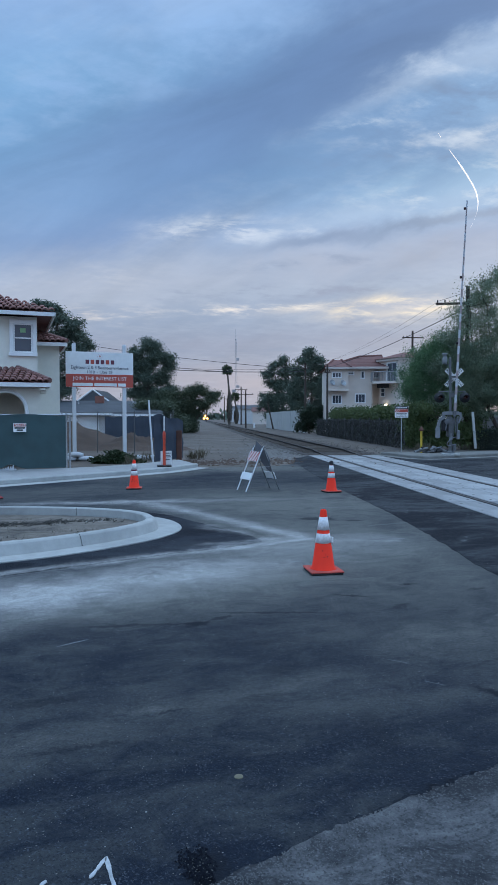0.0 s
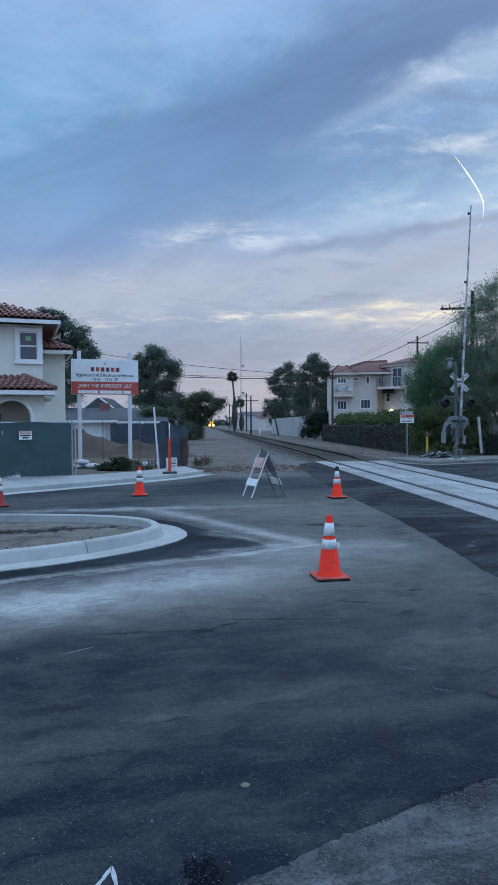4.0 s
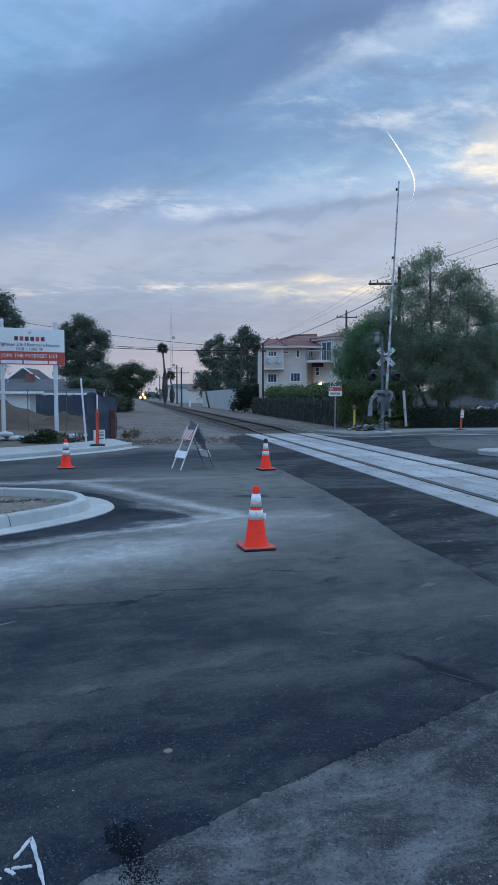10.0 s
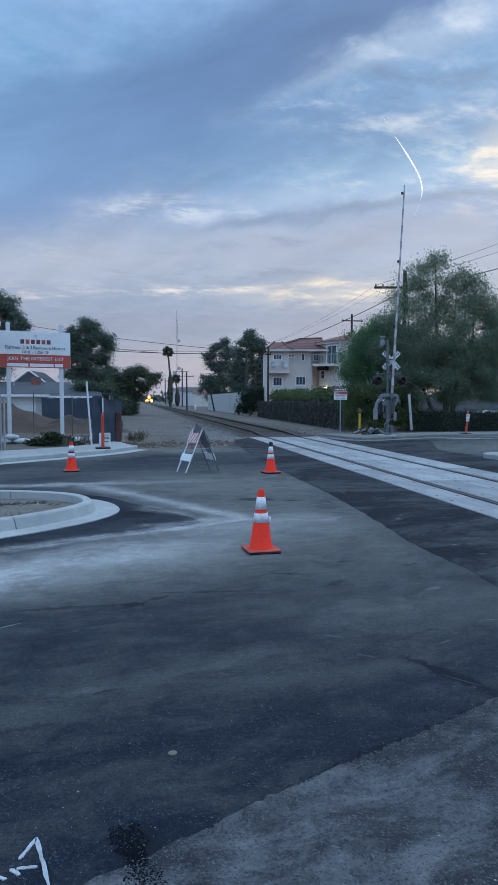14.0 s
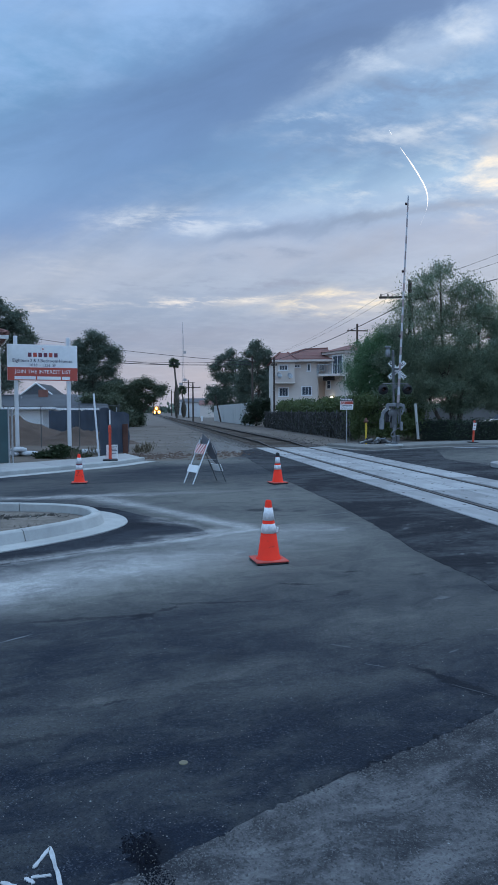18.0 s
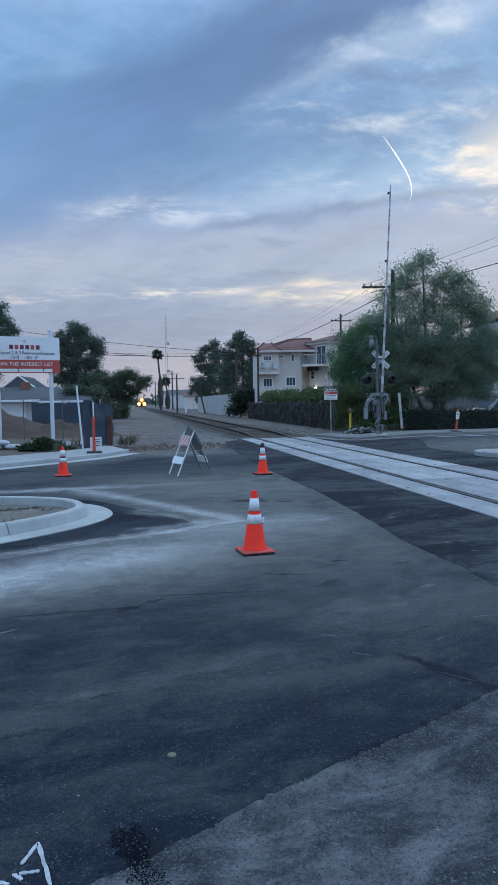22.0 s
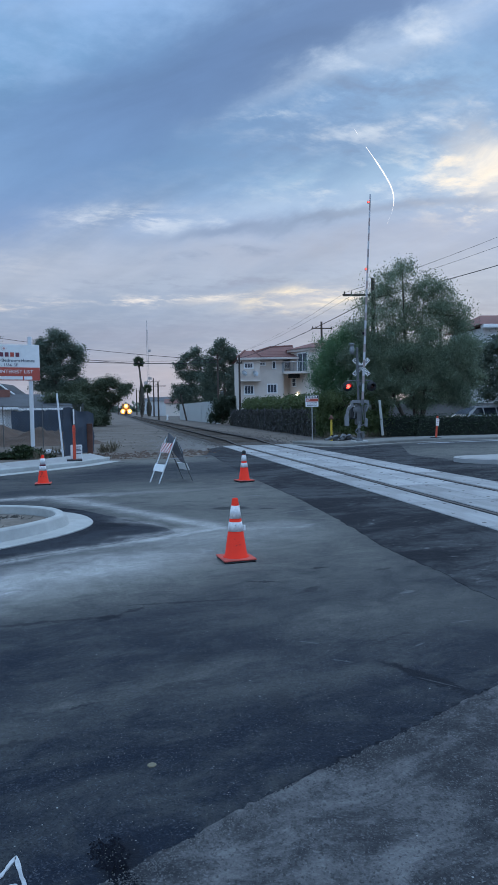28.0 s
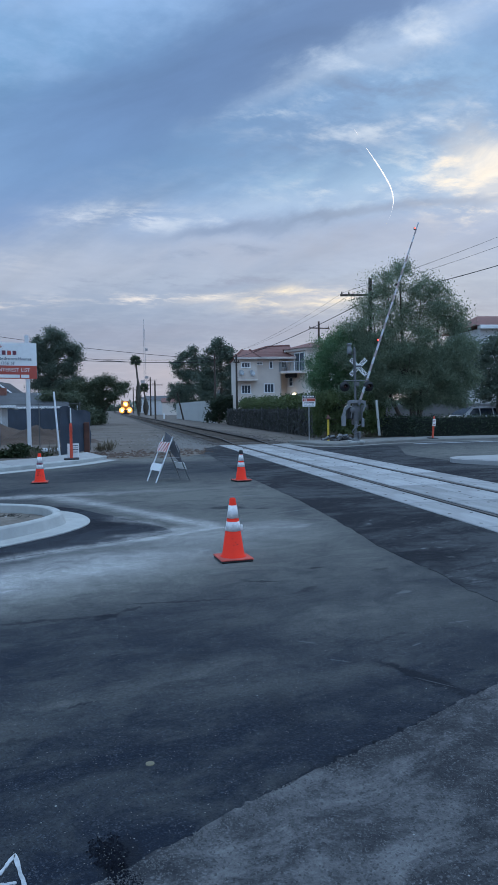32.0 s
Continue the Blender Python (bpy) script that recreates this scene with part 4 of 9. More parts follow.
# ---- ground, road, pavements ----
def ground_and_road():
    g = Shape()
    xs = [-1800, -300, -80, -40, -20, -8, 0, 8, 20, 40, 80, 300, 1800]
    ys = [-600, -60, -10, 10, 20, 30, 40, 60, 90, 150, 300, 800, 2600]
    vs = [(x, y, -0.035) for y in ys for x in xs]
    n = len(xs)
    fs = [(j * n + i, j * n + i + 1, (j + 1) * n + i + 1, (j + 1) * n + i) for j in range(len(ys) - 1) for i in range(n - 1)]
    solid("ground", g.add(vs, fs), "dirt", "bare dry brown earth with scattered stones and dust", "ground", "structure")

    rnd = random.Random(4)
    road = [(-24, -6), (-6.8, 16.75), (-5.21, 18.7), (-3.26, 21.36), (-2.45, 23.2)]
    edge = [(-2.45, 23.2), (-0.75, 23.4), (0.2, 24.0), (0.75, 25.2), (0.95, 28.0), (1.55, 30.6)]
    for a, b in zip(edge[:-1], edge[1:]):
        for k in range(1, 6):
            t = k / 5
            road.append((a[0] + (b[0] - a[0]) * t + rnd.uniform(-0.08, 0.08), a[1] + (b[1] - a[1]) * t + rnd.uniform(-0.1, 0.1)))
    road += [(4.9, 30.6), (6.9, 30.1), (9.2, 29.2), (12, 30.2), (15.2, 31.9), (45, 46), (70, 20), (45, -45), (-45, -45), (-45, -20)]
    solid("road", Shape().prism(road, -0.3, 0.0), "road", "worn dusty grey asphalt street with tyre marks", "road", "structure")

    def ragged(pts, amount, step, seed):
        r, out = random.Random(seed), []
        for a, b in zip(pts, pts[1:] + pts[:1]):
            k = max(1, int(math.hypot(b[0] - a[0], b[1] - a[1]) / step))
            for j in range(k):
                t = j / k
                out.append((a[0] + (b[0] - a[0]) * t + r.gauss(0, amount), a[1] + (b[1] - a[1]) * t + r.gauss(0, amount)))
        return out

    strip = [tp(5.05, -6)[:2], tp(5.05, 30.2)[:2], (0.9, 28.5), (0.85, 25.6), (1.2, 21), (1.62, 16.1), (2.12, 11.96), (2.31, 9.2), (2.36, 7.8), (2.56, 6.6), (2.6, 5.9), (2.8, 4.9), (3.6, 3.9), (4.2, -5)]
    solid("asphalt_patch", Shape().prism(ragged(strip, 0.012, 0.10, 1), -0.2, 0.004), "new_road", "dark fresh asphalt strip beside the crossing panels", "asphalt patch", "structure")
    right = [tp(8.2, -4)[:2], tp(8.2, 30.0)[:2], (7.0, 29.9), (9.0, 28.0), (7.6, 22.5), (8.6, 17.5), (9.5, 12), (11, -2)]
    solid("asphalt_patch", Shape().prism(ragged(right, 0.02, 0.25, 2), -0.2, 0.006), "new_road", "dark fresh asphalt strip beside the crossing panels", "asphalt patch", "structure")
    seam = [(3.6, 4.95), (1.68, 3.72), (1.33, 3.47), (1.11, 3.33), (0.97, 3.24), (0.81, 3.14), (0.65, 3.04), (0.51, 2.95), (0.38, 2.86), (0.25, 2.76), (0.14, 2.68), (0.03, 2.60), (-0.06, 2.54), (-0.13, 2.48), (-0.30, 2.37), (-0.8, 2.0), (-6, -2.5), (4, -9), (14, -4), (12, 6)]
    solid("asphalt_patch", Shape().prism(ragged(seam, 0.009, 0.035, 3), -0.2, 0.014), "old_road", "older coarse pale asphalt beyond a broken seam", "asphalt patch", "structure")
    lip = ragged(inset(ccw(seam), -0.016), 0.014, 0.03, 13)
    solid("asphalt_crack", Shape().prism(lip, -0.2, 0.005), "joint_road", "dark broken crack along the asphalt seam", "asphalt crack", "structure")

    def beside(rr):
        k = rr.randrange(1, 15)
        t, a, b = rr.random(), seam[k], seam[k + 1]
        d = abs(rr.gauss(0, 0.05))
        return (a[0] + (b[0] - a[0]) * t + d * 0.5, a[1] + (b[1] - a[1]) * t - d, 0.014)
    stones("seam_grit", "pale crumbs of stone along the asphalt seam", "chip", 1500, beside, (0.002, 0.006), 23)

    def on_old(rr):
        k, t, d = rr.randrange(1, 14), rr.random(), rr.uniform(0.02, 1.3)
        a, b = seam[k], seam[k + 1]
        return (a[0] + (b[0] - a[0]) * t + d * 0.58, a[1] + (b[1] - a[1]) * t - d * 0.81, 0.014)
    stones("old_aggregate", "worn stones standing out of the old asphalt", "chip", 9000, on_old, (0.0015, 0.0045), 24)
    stones("loose_grit", "pale loose grit scattered over the street", "pale_gravel", 4200, lambda rr: (rr.uniform(-1.6, 3.0), 2.3 + 6.5 * rr.random() ** 1.7, 0.002), (0.001, 0.0032), 25)

    def in_tar(rr):
        a, q, t = rr.uniform(0, 6.28), math.sqrt(rr.random()), rr.random()
        return (-0.27 + 0.13 * t + 0.055 * q * math.cos(a) * (1 + 0.4 * math.sin(9 * t)), 2.64 - 0.34 * t + 0.06 * q * math.sin(a), 0.005 if t < 0.45 else 0.015)
    stones("tar_crumbs", "black crumbling tar spilled over the asphalt seam", "tar", 900, in_tar, (0.002, 0.0065), 26)
    stones("pale_crumbs", "pale crumbs lying among the black tar", "chip", 90, lambda rr: tuple(c + rr.gauss(0, 0.012) * (k < 2) + 0.004 * (k == 2) for k, c in enumerate(in_tar(rr))), (0.0015, 0.0035), 27)
    joint = [(-6.0, 5.2), (-4.4, 6.05), (-2.85, 7.12), (-1.33, 8.31), (-0.35, 9.02), (-0.15, 9.42), (-0.65, 10.2), (-1.25, 11.0), (-2.0, 11.9), (-3.2, 12.3), (-4.0, 10.5), (-6.0, 9.0)]
    solid("asphalt_patch", Shape().prism(ragged(curve_through(joint, 3), 0.008, 0.1, 9), -0.2, 0.005), "joint_road", "black fresh asphalt collar round the traffic island", "asphalt patch", "structure")

    # pavement with kerb and gutter on the house side
    kerb = [(-24, -6), (-15.4, 5.4), (-10.2, 12.3), (-8.0, 15.15), (-6.8, 16.75), (-6.0, 17.72), (-5.21, 18.7), (-4.2, 20.0), (-3.26, 21.36), (-2.55, 23.1)]

    def kerb_run(pts, side, height, name, label, mat="concrete"):
        gutter, top = Shape(), Shape()
        line = curve_through(pts, 5, False)
        off = []
        for i, p in enumerate(line):
            a, b = Vector(line[max(i - 1, 0)]), Vector(line[min(i + 1, len(line) - 1)])
            t = (b - a).normalized()
            off.append(Vector((-t.y, t.x)) * side)
        prof_k = [(0.0, -0.2), (0.0, height - 0.03), (0.03, height), (0.16, height), (0.16, -0.2)]
        prof_g = [(-0.42, -0.2), (-0.42, 0.007), (-0.002, 0.011), (-0.002, -0.2)]
        for sh, prof in ((top, prof_k), (gutter, prof_g)):
            vs = [(p[0] + o.x * d, p[1] + o.y * d, z) for p, o in zip(line, off) for d, z in prof]
            m = len(prof)
            fs = []
            for i in range(len(line) - 1):
                for j in range(m - 1):
                    q = (i * m + j, (i + 1) * m + j, (i + 1) * m + j + 1, i * m + j + 1)
                    fs.append(q if side < 0 else q[::-1])
            sh.add(vs, fs)
        k = solid(name, top, mat, label, "kerb", "structure")
        part("gutter", gutter, mat, k)
        return line, off

    line, off = kerb_run(kerb, 1, 0.14, "kerb", "pale concrete kerb with a gutter along the street")
    # pavement slabs with scored joints between them
    back = [(-27, -4.5), (-9.6, 18.35), (-8.1, 19.75), (-6.2, 20.95), (-4.75, 22.6), (-3.5, 25.3)]
    base = solid("pavement", Shape().prism([tuple(Vector(p) + o * 0.17) for p, o in zip(line, off)] + back[::-1], -0.3, 0.115), "walkway", "pale concrete pavement slabs along the street", "pavement", "structure")
    front = [Vector(p) + o * 0.168 for p, o in zip(line, off)]
    backv = [Vector(p) for p in curve_through(back, 5, False)]
    k = 26
    for i in range(k):
        def along(pl, t):
            d = [0.0]
            for a, b in zip(pl[:-1], pl[1:]):
                d.append(d[-1] + (b - a).length)
            t *= d[-1]
            for j in range(len(pl) - 1):
                if d[j + 1] >= t:
                    return pl[j].lerp(pl[j + 1], (t - d[j]) / max(1e-6, d[j + 1] - d[j]))
            return pl[-1]
        q = [along(front, i / k), along(front, (i + 1) / k), along(backv, (i + 1) / k), along(backv, i / k)]
        c = sum(q, Vector((0, 0))) / 4
        q = [tuple(p + (c - p).normalized() * 0.008) for p in q]
        part("slab", Shape().prism(q, 0.10, 0.138), "walkway", base)

    kr = [(4.95, 31.5), (5.38, 30.2), (5.80, 28.8), (6.40, 28.2), (7.56, 28.9), (9.1, 30.0), (10.6, 30.7), (12.5, 31.0), (16, 31.6), (22, 33.2), (30, 36), (45, 42)]
    line, off = kerb_run(kr, 1, 0.13, "kerb", "pale concrete kerb along the street beside the crossing gate", "dirty_walk")
    pav = [tuple(Vector(p) + o * 0.17) for p, o in zip(line, off)] + [(45, 48), (30, 39.0), (22, 35.8), (16.5, 33.9), (12.2, 33.5), (10.2, 32.9), (8.4, 31.6), (6.9, 30.5), (5.9, 31.8)]
    solid("pavement", Shape().prism(pav, -0.3, 0.125), "dirty_walk", "pale dirty concrete pavement beside the crossing gate", "pavement", "structure")
    # painted edge line on the far lane
    solid("road_marking", Shape().prism([(10.2, 29.2), (26, 32.6), (26, 32.85), (10.2, 29.42)], -0.02, 0.005), "paint_mark", "faded white painted edge line on the asphalt", "road marking", "structure")
    # kerbed median nose across the tracks
    med = ccw(curve_through([(7.85, 19.3), (8.2, 18.5), (9.4, 18.0), (14, 18.6), (24, 22.0), (30, 26), (24, 25.2), (14, 21.6), (9.5, 20.3), (8.3, 20.0)], 5))
    mk = solid("median", Shape().prism(med, -0.2, 0.125), "walkway", "rounded pale concrete median nose in the street", "traffic median", "structure")
    part("cap", Shape().prism(inset(med, 0.16), 0.09, 0.135), "walkway", mk)


MAT["island_earth"] = material("stony_earth", (0.175, 0.150, 0.125), 0.95, vary=0.6, tint=(0.035, 0.030, 0.026), scale=6.0, bump=1.0, bump_scale=30.0)


def island():
    """The raised island: gutter apron, kerb ring cast in lengths, bare earth inside."""
    outer = ccw(curve_through([(-1.36, 10.30), (-1.58, 9.35), (-2.28, 8.42), (-3.1, 7.74), (-5.0, 6.6), (-8.5, 5.6), (-12.5, 7.0), (-12.8, 10.2), (-9.0, 11.9), (-4.8, 12.0), (-3.0, 11.85), (-1.85, 11.3)], 8))
    ob = solid("traffic_island", Shape().prism(outer, -0.2, 0.018), "concrete", "kerbed traffic island with pale new concrete rim and bare earth", "traffic island")
    k0, ka, k1 = inset(outer, 0.35), inset(outer, 0.40), inset(outer, 0.425)
    k2, k3 = inset(outer, 0.525), inset(outer, 0.54)
    n = len(outer)
    cuts = list(range(0, n + 1, 16))
    for a, b in zip(cuts[:-1], cuts[1:]):
        s, idx = Shape(), [i % n for i in range(a, b + 1)]
        prof = [(k0, -0.1), (k0, 0.02), (ka, 0.145), (k1, 0.165), (k2, 0.165), (k3, 0.15), (k3, -0.1)]
        vs = []
        for c, i in enumerate(idx):
            nudge = Vector((0, 0))
            if c in (0, len(idx) - 1):
                j = idx[1] if c == 0 else idx[-2]
                nudge = (Vector(k1[j]) - Vector(k1[i])).normalized() * 0.006
            vs += [(pl[i][0] + nudge.x, pl[i][1] + nudge.y, z) for pl, z in prof]
        m = len(prof)
        fs = [(c * m + j, (c + 1) * m + j, (c + 1) * m + j + 1, c * m + j + 1) for c in range(len(idx) - 1) for j in range(m - 1)]
        fs = [f[::-1] for f in fs] + [tuple(range(m)), tuple(range(len(vs) - 1, len(vs) - m - 1, -1))]
        part("kerb_stone", s.add(vs, fs), "concrete", ob)
    # earth
    fill, rnd = Shape(), random.Random(8)
    inner = inset(outer, 0.55)
    ctr = Vector((-6.5, 9.2))
    rings = [inner] + [[tuple(ctr + (Vector(p) - ctr) * f) for p in inner] for f in (0.9, 0.78, 0.62, 0.42, 0.2)]
    vs = [(x, y, 0.035 + (0.0 if r == 0 else 0.05 * noise.noise((x * 1.7, y * 1.7, 0)) + rnd.uniform(-0.012, 0.012))) for r, rg in enumerate(rings) for x, y in rg]
    fs = [(r * n + i, r * n + (i + 1) % n, (r + 1) * n + (i + 1) % n, (r + 1) * n + i) for r in range(len(rings) - 1) for i in range(n)]
    fs.append(tuple(range((len(rings) - 1) * n, len(rings) * n)))
    part("earth", fill.add(vs, fs), "island_earth", ob, "bare grey-brown earth")
    st = Shape()
    for _ in range(1400):
        a, f = rnd.uniform(0, 2 * math.pi), math.sqrt(rnd.uniform(0, 1)) * 0.85
        i = int(a / (2 * math.pi) * n) % n
        p = ctr + (Vector(inner[i]) - ctr) * f
        r = rnd.choice((0.008, 0.012, 0.016, 0.03)) * rnd.uniform(0.7, 1.3)
        st.add([(p.x + r * math.cos(k * 1.57 + a), p.y + r * math.sin(k * 1.57 + a), 0.02) for k in range(4)] + [(p.x + r * 0.3, p.y, 0.046 + r * 0.35)], [(0, 1, 4), (1, 2, 4), (2, 3, 4), (3, 0, 4)])
    tagged(part("clods", st, "island_earth", ob), kind="stuff")
    # a ragged line of dug roots and dark crumbs
    rt = Shape()
    for _ in range(420):
        t = rnd.random()
        x, y = -4.8 + 2.2 * t + rnd.gauss(0, 0.12), 10.05 + 0.75 * t + rnd.gauss(0, 0.09)
        a, ln, r = rnd.uniform(0, 3.14), rnd.uniform(0.02, 0.09), rnd.uniform(0.003, 0.009)
        rt.rod((x, y, 0.04), (x + ln * math.cos(a), y + ln * math.sin(a), 0.045 + rnd.uniform(0, 0.04)), r, r * 0.5, 4)
    tagged(part("root_debris", rt, "twig", ob, "dark roots and crumbs"), kind="stuff")


def stones(name, label, mat, count, place, size, seed):
    st, rnd = Shape(), random.Random(seed)
    for _ in range(count):
        x, y, z = place(rnd)
        r = rnd.uniform(*size)
        a = rnd.uniform(0, 6.28)
        vs = [(x + r * rnd.uniform(0.7, 1.2) * math.cos(k * 1.2566 + a), y + r * rnd.uniform(0.7, 1.2) * math.sin(k * 1.2566 + a), z - min(0.01, r * 0.4)) for k in range(5)] + [(x + rnd.uniform(-r, r) * 0.3, y, z + r * rnd.uniform(0.3, 0.7))]
        st.add(vs, [(k, (k + 1) % 5, 5) for k in range(5)])
    return solid(name, st, mat, label, "stones", "stuff")


# ---- the track ----
RAILS = (5.79, 7.38)
CROSS_END = 30.3


def track():
    z0 = 0.0
    tr = thing("railway_track", "single railway track of rusty rails on tarred wooden ties", "railway track")
    head = [(-0.035, 0.0), (-0.035, -0.03), (-0.01, -0.045), (-0.01, -0.14), (-0.07, -0.155), (-0.07, -0.17), (0.07, -0.17), (0.07, -0.155), (0.01, -0.14), (0.01, -0.045), (0.035, -0.03), (0.035, 0.0)]
    for n in RAILS:
        sh, top = Shape(), Shape()
        ss = [CROSS_END, 33.5, 60, 120, 250, 700]
        vs = [tp(n + a, s, 0.03 + b + (0.11 if s > 31 else 0.0)) for s in ss for a, b in head]
        m = len(head)
        fs = [(i * m + j, (i + 1) * m + j, (i + 1) * m + (j + 1) % m, i * m + (j + 1) % m) for i in range(len(ss) - 1) for j in range(m)]
        part("rail", sh.add(vs, fs), "steel", tr)
        vs = [tp(n + a, s, 0.034 + (0.11 if s > 31 else 0.0)) for s in ss for a in (-0.03, 0.03)]
        fs = [(2 * i, 2 * i + 1, 2 * i + 3, 2 * i + 2) for i in range(len(ss) - 1)]
        part("rail_head", top.add(vs, fs), "rail_top", tr, "worn dull rail head")
    rnd = random.Random(2)
    tie = Shape().box((0, 0, 0), (2.7, 0.23, 0.16), 0, 0.012).mesh("tie", "tie")
    mid = sum(RAILS) / 2
    s = CROSS_END + 0.5
    while s < 190:
        p = tp(mid + rnd.uniform(-0.05, 0.05), s, -0.075 + rnd.uniform(-0.02, 0.02) + (0.0 if s < 33 else 0.035))
        part("tie", tie, "tie", tr, at=Matrix.Translation(p) @ Matrix.Rotation(-TRACK_TURN * -1 + rnd.uniform(-0.02, 0.02), 4, "Z"))
        s += 0.56
    # low ballast shoulder
    b = Shape()
    prof = [(-2.1, -0.04), (-1.5, 0.0), (-0.9, 0.01), (0.9, 0.01), (1.5, 0.0), (2.1, -0.04)]
    ss = [CROSS_END + 0.2 + 2.5 * i for i in range(70)] + [260, 400, 700]
    vs = [tp(mid + a + (rnd.uniform(-0.15, 0.15) if abs(a) > 2 else 0), q, z) for q in ss for a, z in prof]
    fs = [(i * 6 + j, i * 6 + j + 1, i * 6 + j + 7, i * 6 + j + 6) for i in range(len(ss) - 1) for j in range(5)]
    solid("ballast", b.add(vs, fs), "gravel", "low grey gravel bed under the track", "ballast", "structure")
    stones("ballast_stones", "loose grey ballast stones beside the rails", "gravel", 2600, lambda r: tp(mid + r.gauss(0, 1.3), CROSS_END + 0.3 + abs(r.gauss(0, 16)), 0.005), (0.02, 0.06), 5)
    stones("rubble", "dark broken rubble and clods on the bare ground", "mound", 170, lambda r: (-2.6 + r.gauss(0, 0.7), 25.9 + r.gauss(0, 0.7), -0.03), (0.03, 0.12), 15)
    stones("dark_debris", "flat dark scraps of earth and rotten wood on the dirt", "mound", 420, lambda r: (0.6 + r.gauss(0, 2.0), 26.6 + r.gauss(0, 1.1), -0.035), (0.03, 0.13), 18)
    stones("dirt_clods", "scattered clods and stones over the dirt strip", "dirt", 260, lambda r: tp(r.uniform(-3.5, 4.5), 25 + abs(r.gauss(0, 28)), -0.035), (0.03, 0.10), 16)
    stones("far_side_clods", "scattered clods and stones beside the fence", "dirt", 150, lambda r: tp(r.uniform(8.8, 11.6), 32.5 + abs(r.gauss(0, 22)), -0.035), (0.03, 0.09), 17)
    stones("gravel_spill", "pale loose gravel spilled beside the track", "pale_gravel", 2600, lambda r: tp(4.0 + r.gauss(0, 0.9), 27.5 + abs(r.gauss(0, 7)), -0.02), (0.02, 0.055), 6)


def crossing():
    """Concrete grade-crossing panels, each its own slab, with rails let in between them."""
    cr = thing("level_crossing", "pale concrete level crossing panels with steel rails let in", "level crossing")
    lanes = [(5.07, RAILS[0] - 0.10), (RAILS[0] + 0.12, (RAILS[0] + RAILS[1]) / 2 - 0.006), ((RAILS[0] + RAILS[1]) / 2 + 0.006, RAILS[1] - 0.12), (RAILS[1] + 0.10, 8.19)]
    length = 2.44
    meshes, spots = [], []
    for a, b in lanes:
        meshes.append(Shape().box((0, 0, -0.09), (b - a, length - 0.035, 0.21), 0, 0.012).mesh("panel", "panel"))
        sp = Shape()
        for fx in ((-0.3, 0.3) if b - a > 0.5 else (0.0,)):
            for fy in (-0.38, -0.02, 0.38):
                sp.lathe([(0.024, 0.0155), (0.03, 0.017), (0.03, 0.0175)], 10, ((b - a) * fx, length * fy, 0.0))
        spots.append(sp.mesh("lag_bolt", "steel"))
    s = CROSS_END - length / 2
    while s > -8:
        for (a, b), me, sp in zip(lanes, meshes, spots):
            x, y, _ = tp((a + b) / 2, s)
            at = Matrix.Translation((x, y, 0.0)) @ Matrix.Rotation(TRACK_TURN, 4, "Z")
            pn = part("panel", me, "panel", cr, at=at)
            tagged(part("lag_bolts", sp, "steel", pn), kind="stuff")
        s -= length
    for n in RAILS:
        r, g = Shape(), Shape()
        for a, b, z, sh in ((-0.036, 0.036, 0.012, r), (-0.10, 0.12, -0.04, g)):
            vs = [tp(n + c, q, z - d) for q in (CROSS_END, -8.5) for c, d in ((a, 0.1), (a, 0), (b, 0), (b, 0.1))]
            sh.add(vs, [(0, 4, 5, 1), (1, 5, 6, 2), (2, 6, 7, 3)])
        part("rail", r, "rail_top", cr, "worn steel rail")
        part("flangeway", g, "black_rubber", cr, "dark rubber flangeway")


# ---- plants ----
def leaf_cloud(clumps, count, size, seed, droop=0.0, aspect=0.35, hollow=0.35):
    """Leaves as small folded blades scattered in many clumps (centre, radii)."""
    rng = np.random.default_rng(seed)
    w = np.array([(c[3] * c[4] * c[5]) ** 0.67 * (c[6] if len(c) > 6 else 1.0) for c in clumps])
    clumps = [c[:6] for c in clumps]
    pick = rng.choice(len(clumps), count, p=w / w.sum())
    cl = np.array(clumps)[pick]
    d = rng.normal(size=(count, 3))
    d /= np.linalg.norm(d, axis=1, keepdims=True)
    rad = np.minimum(np.abs(rng.normal(0, 0.55, count)) + hollow * rng.random(count), 1.15 + 0.2 * rng.random(count))
    c = cl[:, :3] + d * rad[:, None] * cl[:, 3:6]
    if droop:
        c[:, 2] -= droop * rng.random(count) ** 2 * 1.2
    ax = rng.normal(size=(count, 3))
    ax[:, 2] = ax[:, 2] * (0.6 if not droop else 0.5) - (0.15 + 0.8 * (droop > 0))
    ax /= np.linalg.norm(ax, axis=1, keepdims=True)
    sd = np.cross(ax, rng.normal(size=(count, 3)))
    sd /= np.linalg.norm(sd, axis=1, keepdims=True)
    ln = size * rng.uniform(0.6, 1.5, count)[:, None]
    wd = ln * aspect
    v = np.stack([c - ax * ln / 2, c + sd * wd / 2, c + ax * ln / 2, c - sd * wd / 2], 1).reshape(-1, 3)
    return v, count


def blades_mesh(name, v, count, mat):
    me = bpy.data.meshes.new(name)
    me.vertices.add(count * 4)
    me.vertices.foreach_set("co", v.astype(np.float32).ravel())
    me.loops.add(count * 4)
    me.loops.foreach_set("vertex_index", np.arange(count * 4, dtype=np.int32))
    me.polygons.add(count)
    me.polygons.foreach_set("loop_start", np.arange(0, count * 4, 4, dtype=np.int32))
    me.polygons.foreach_set("loop_total", np.full(count, 4, dtype=np.int32))
    me.materials.append(M(mat))
    me.update(calc_edges=True)
    return me


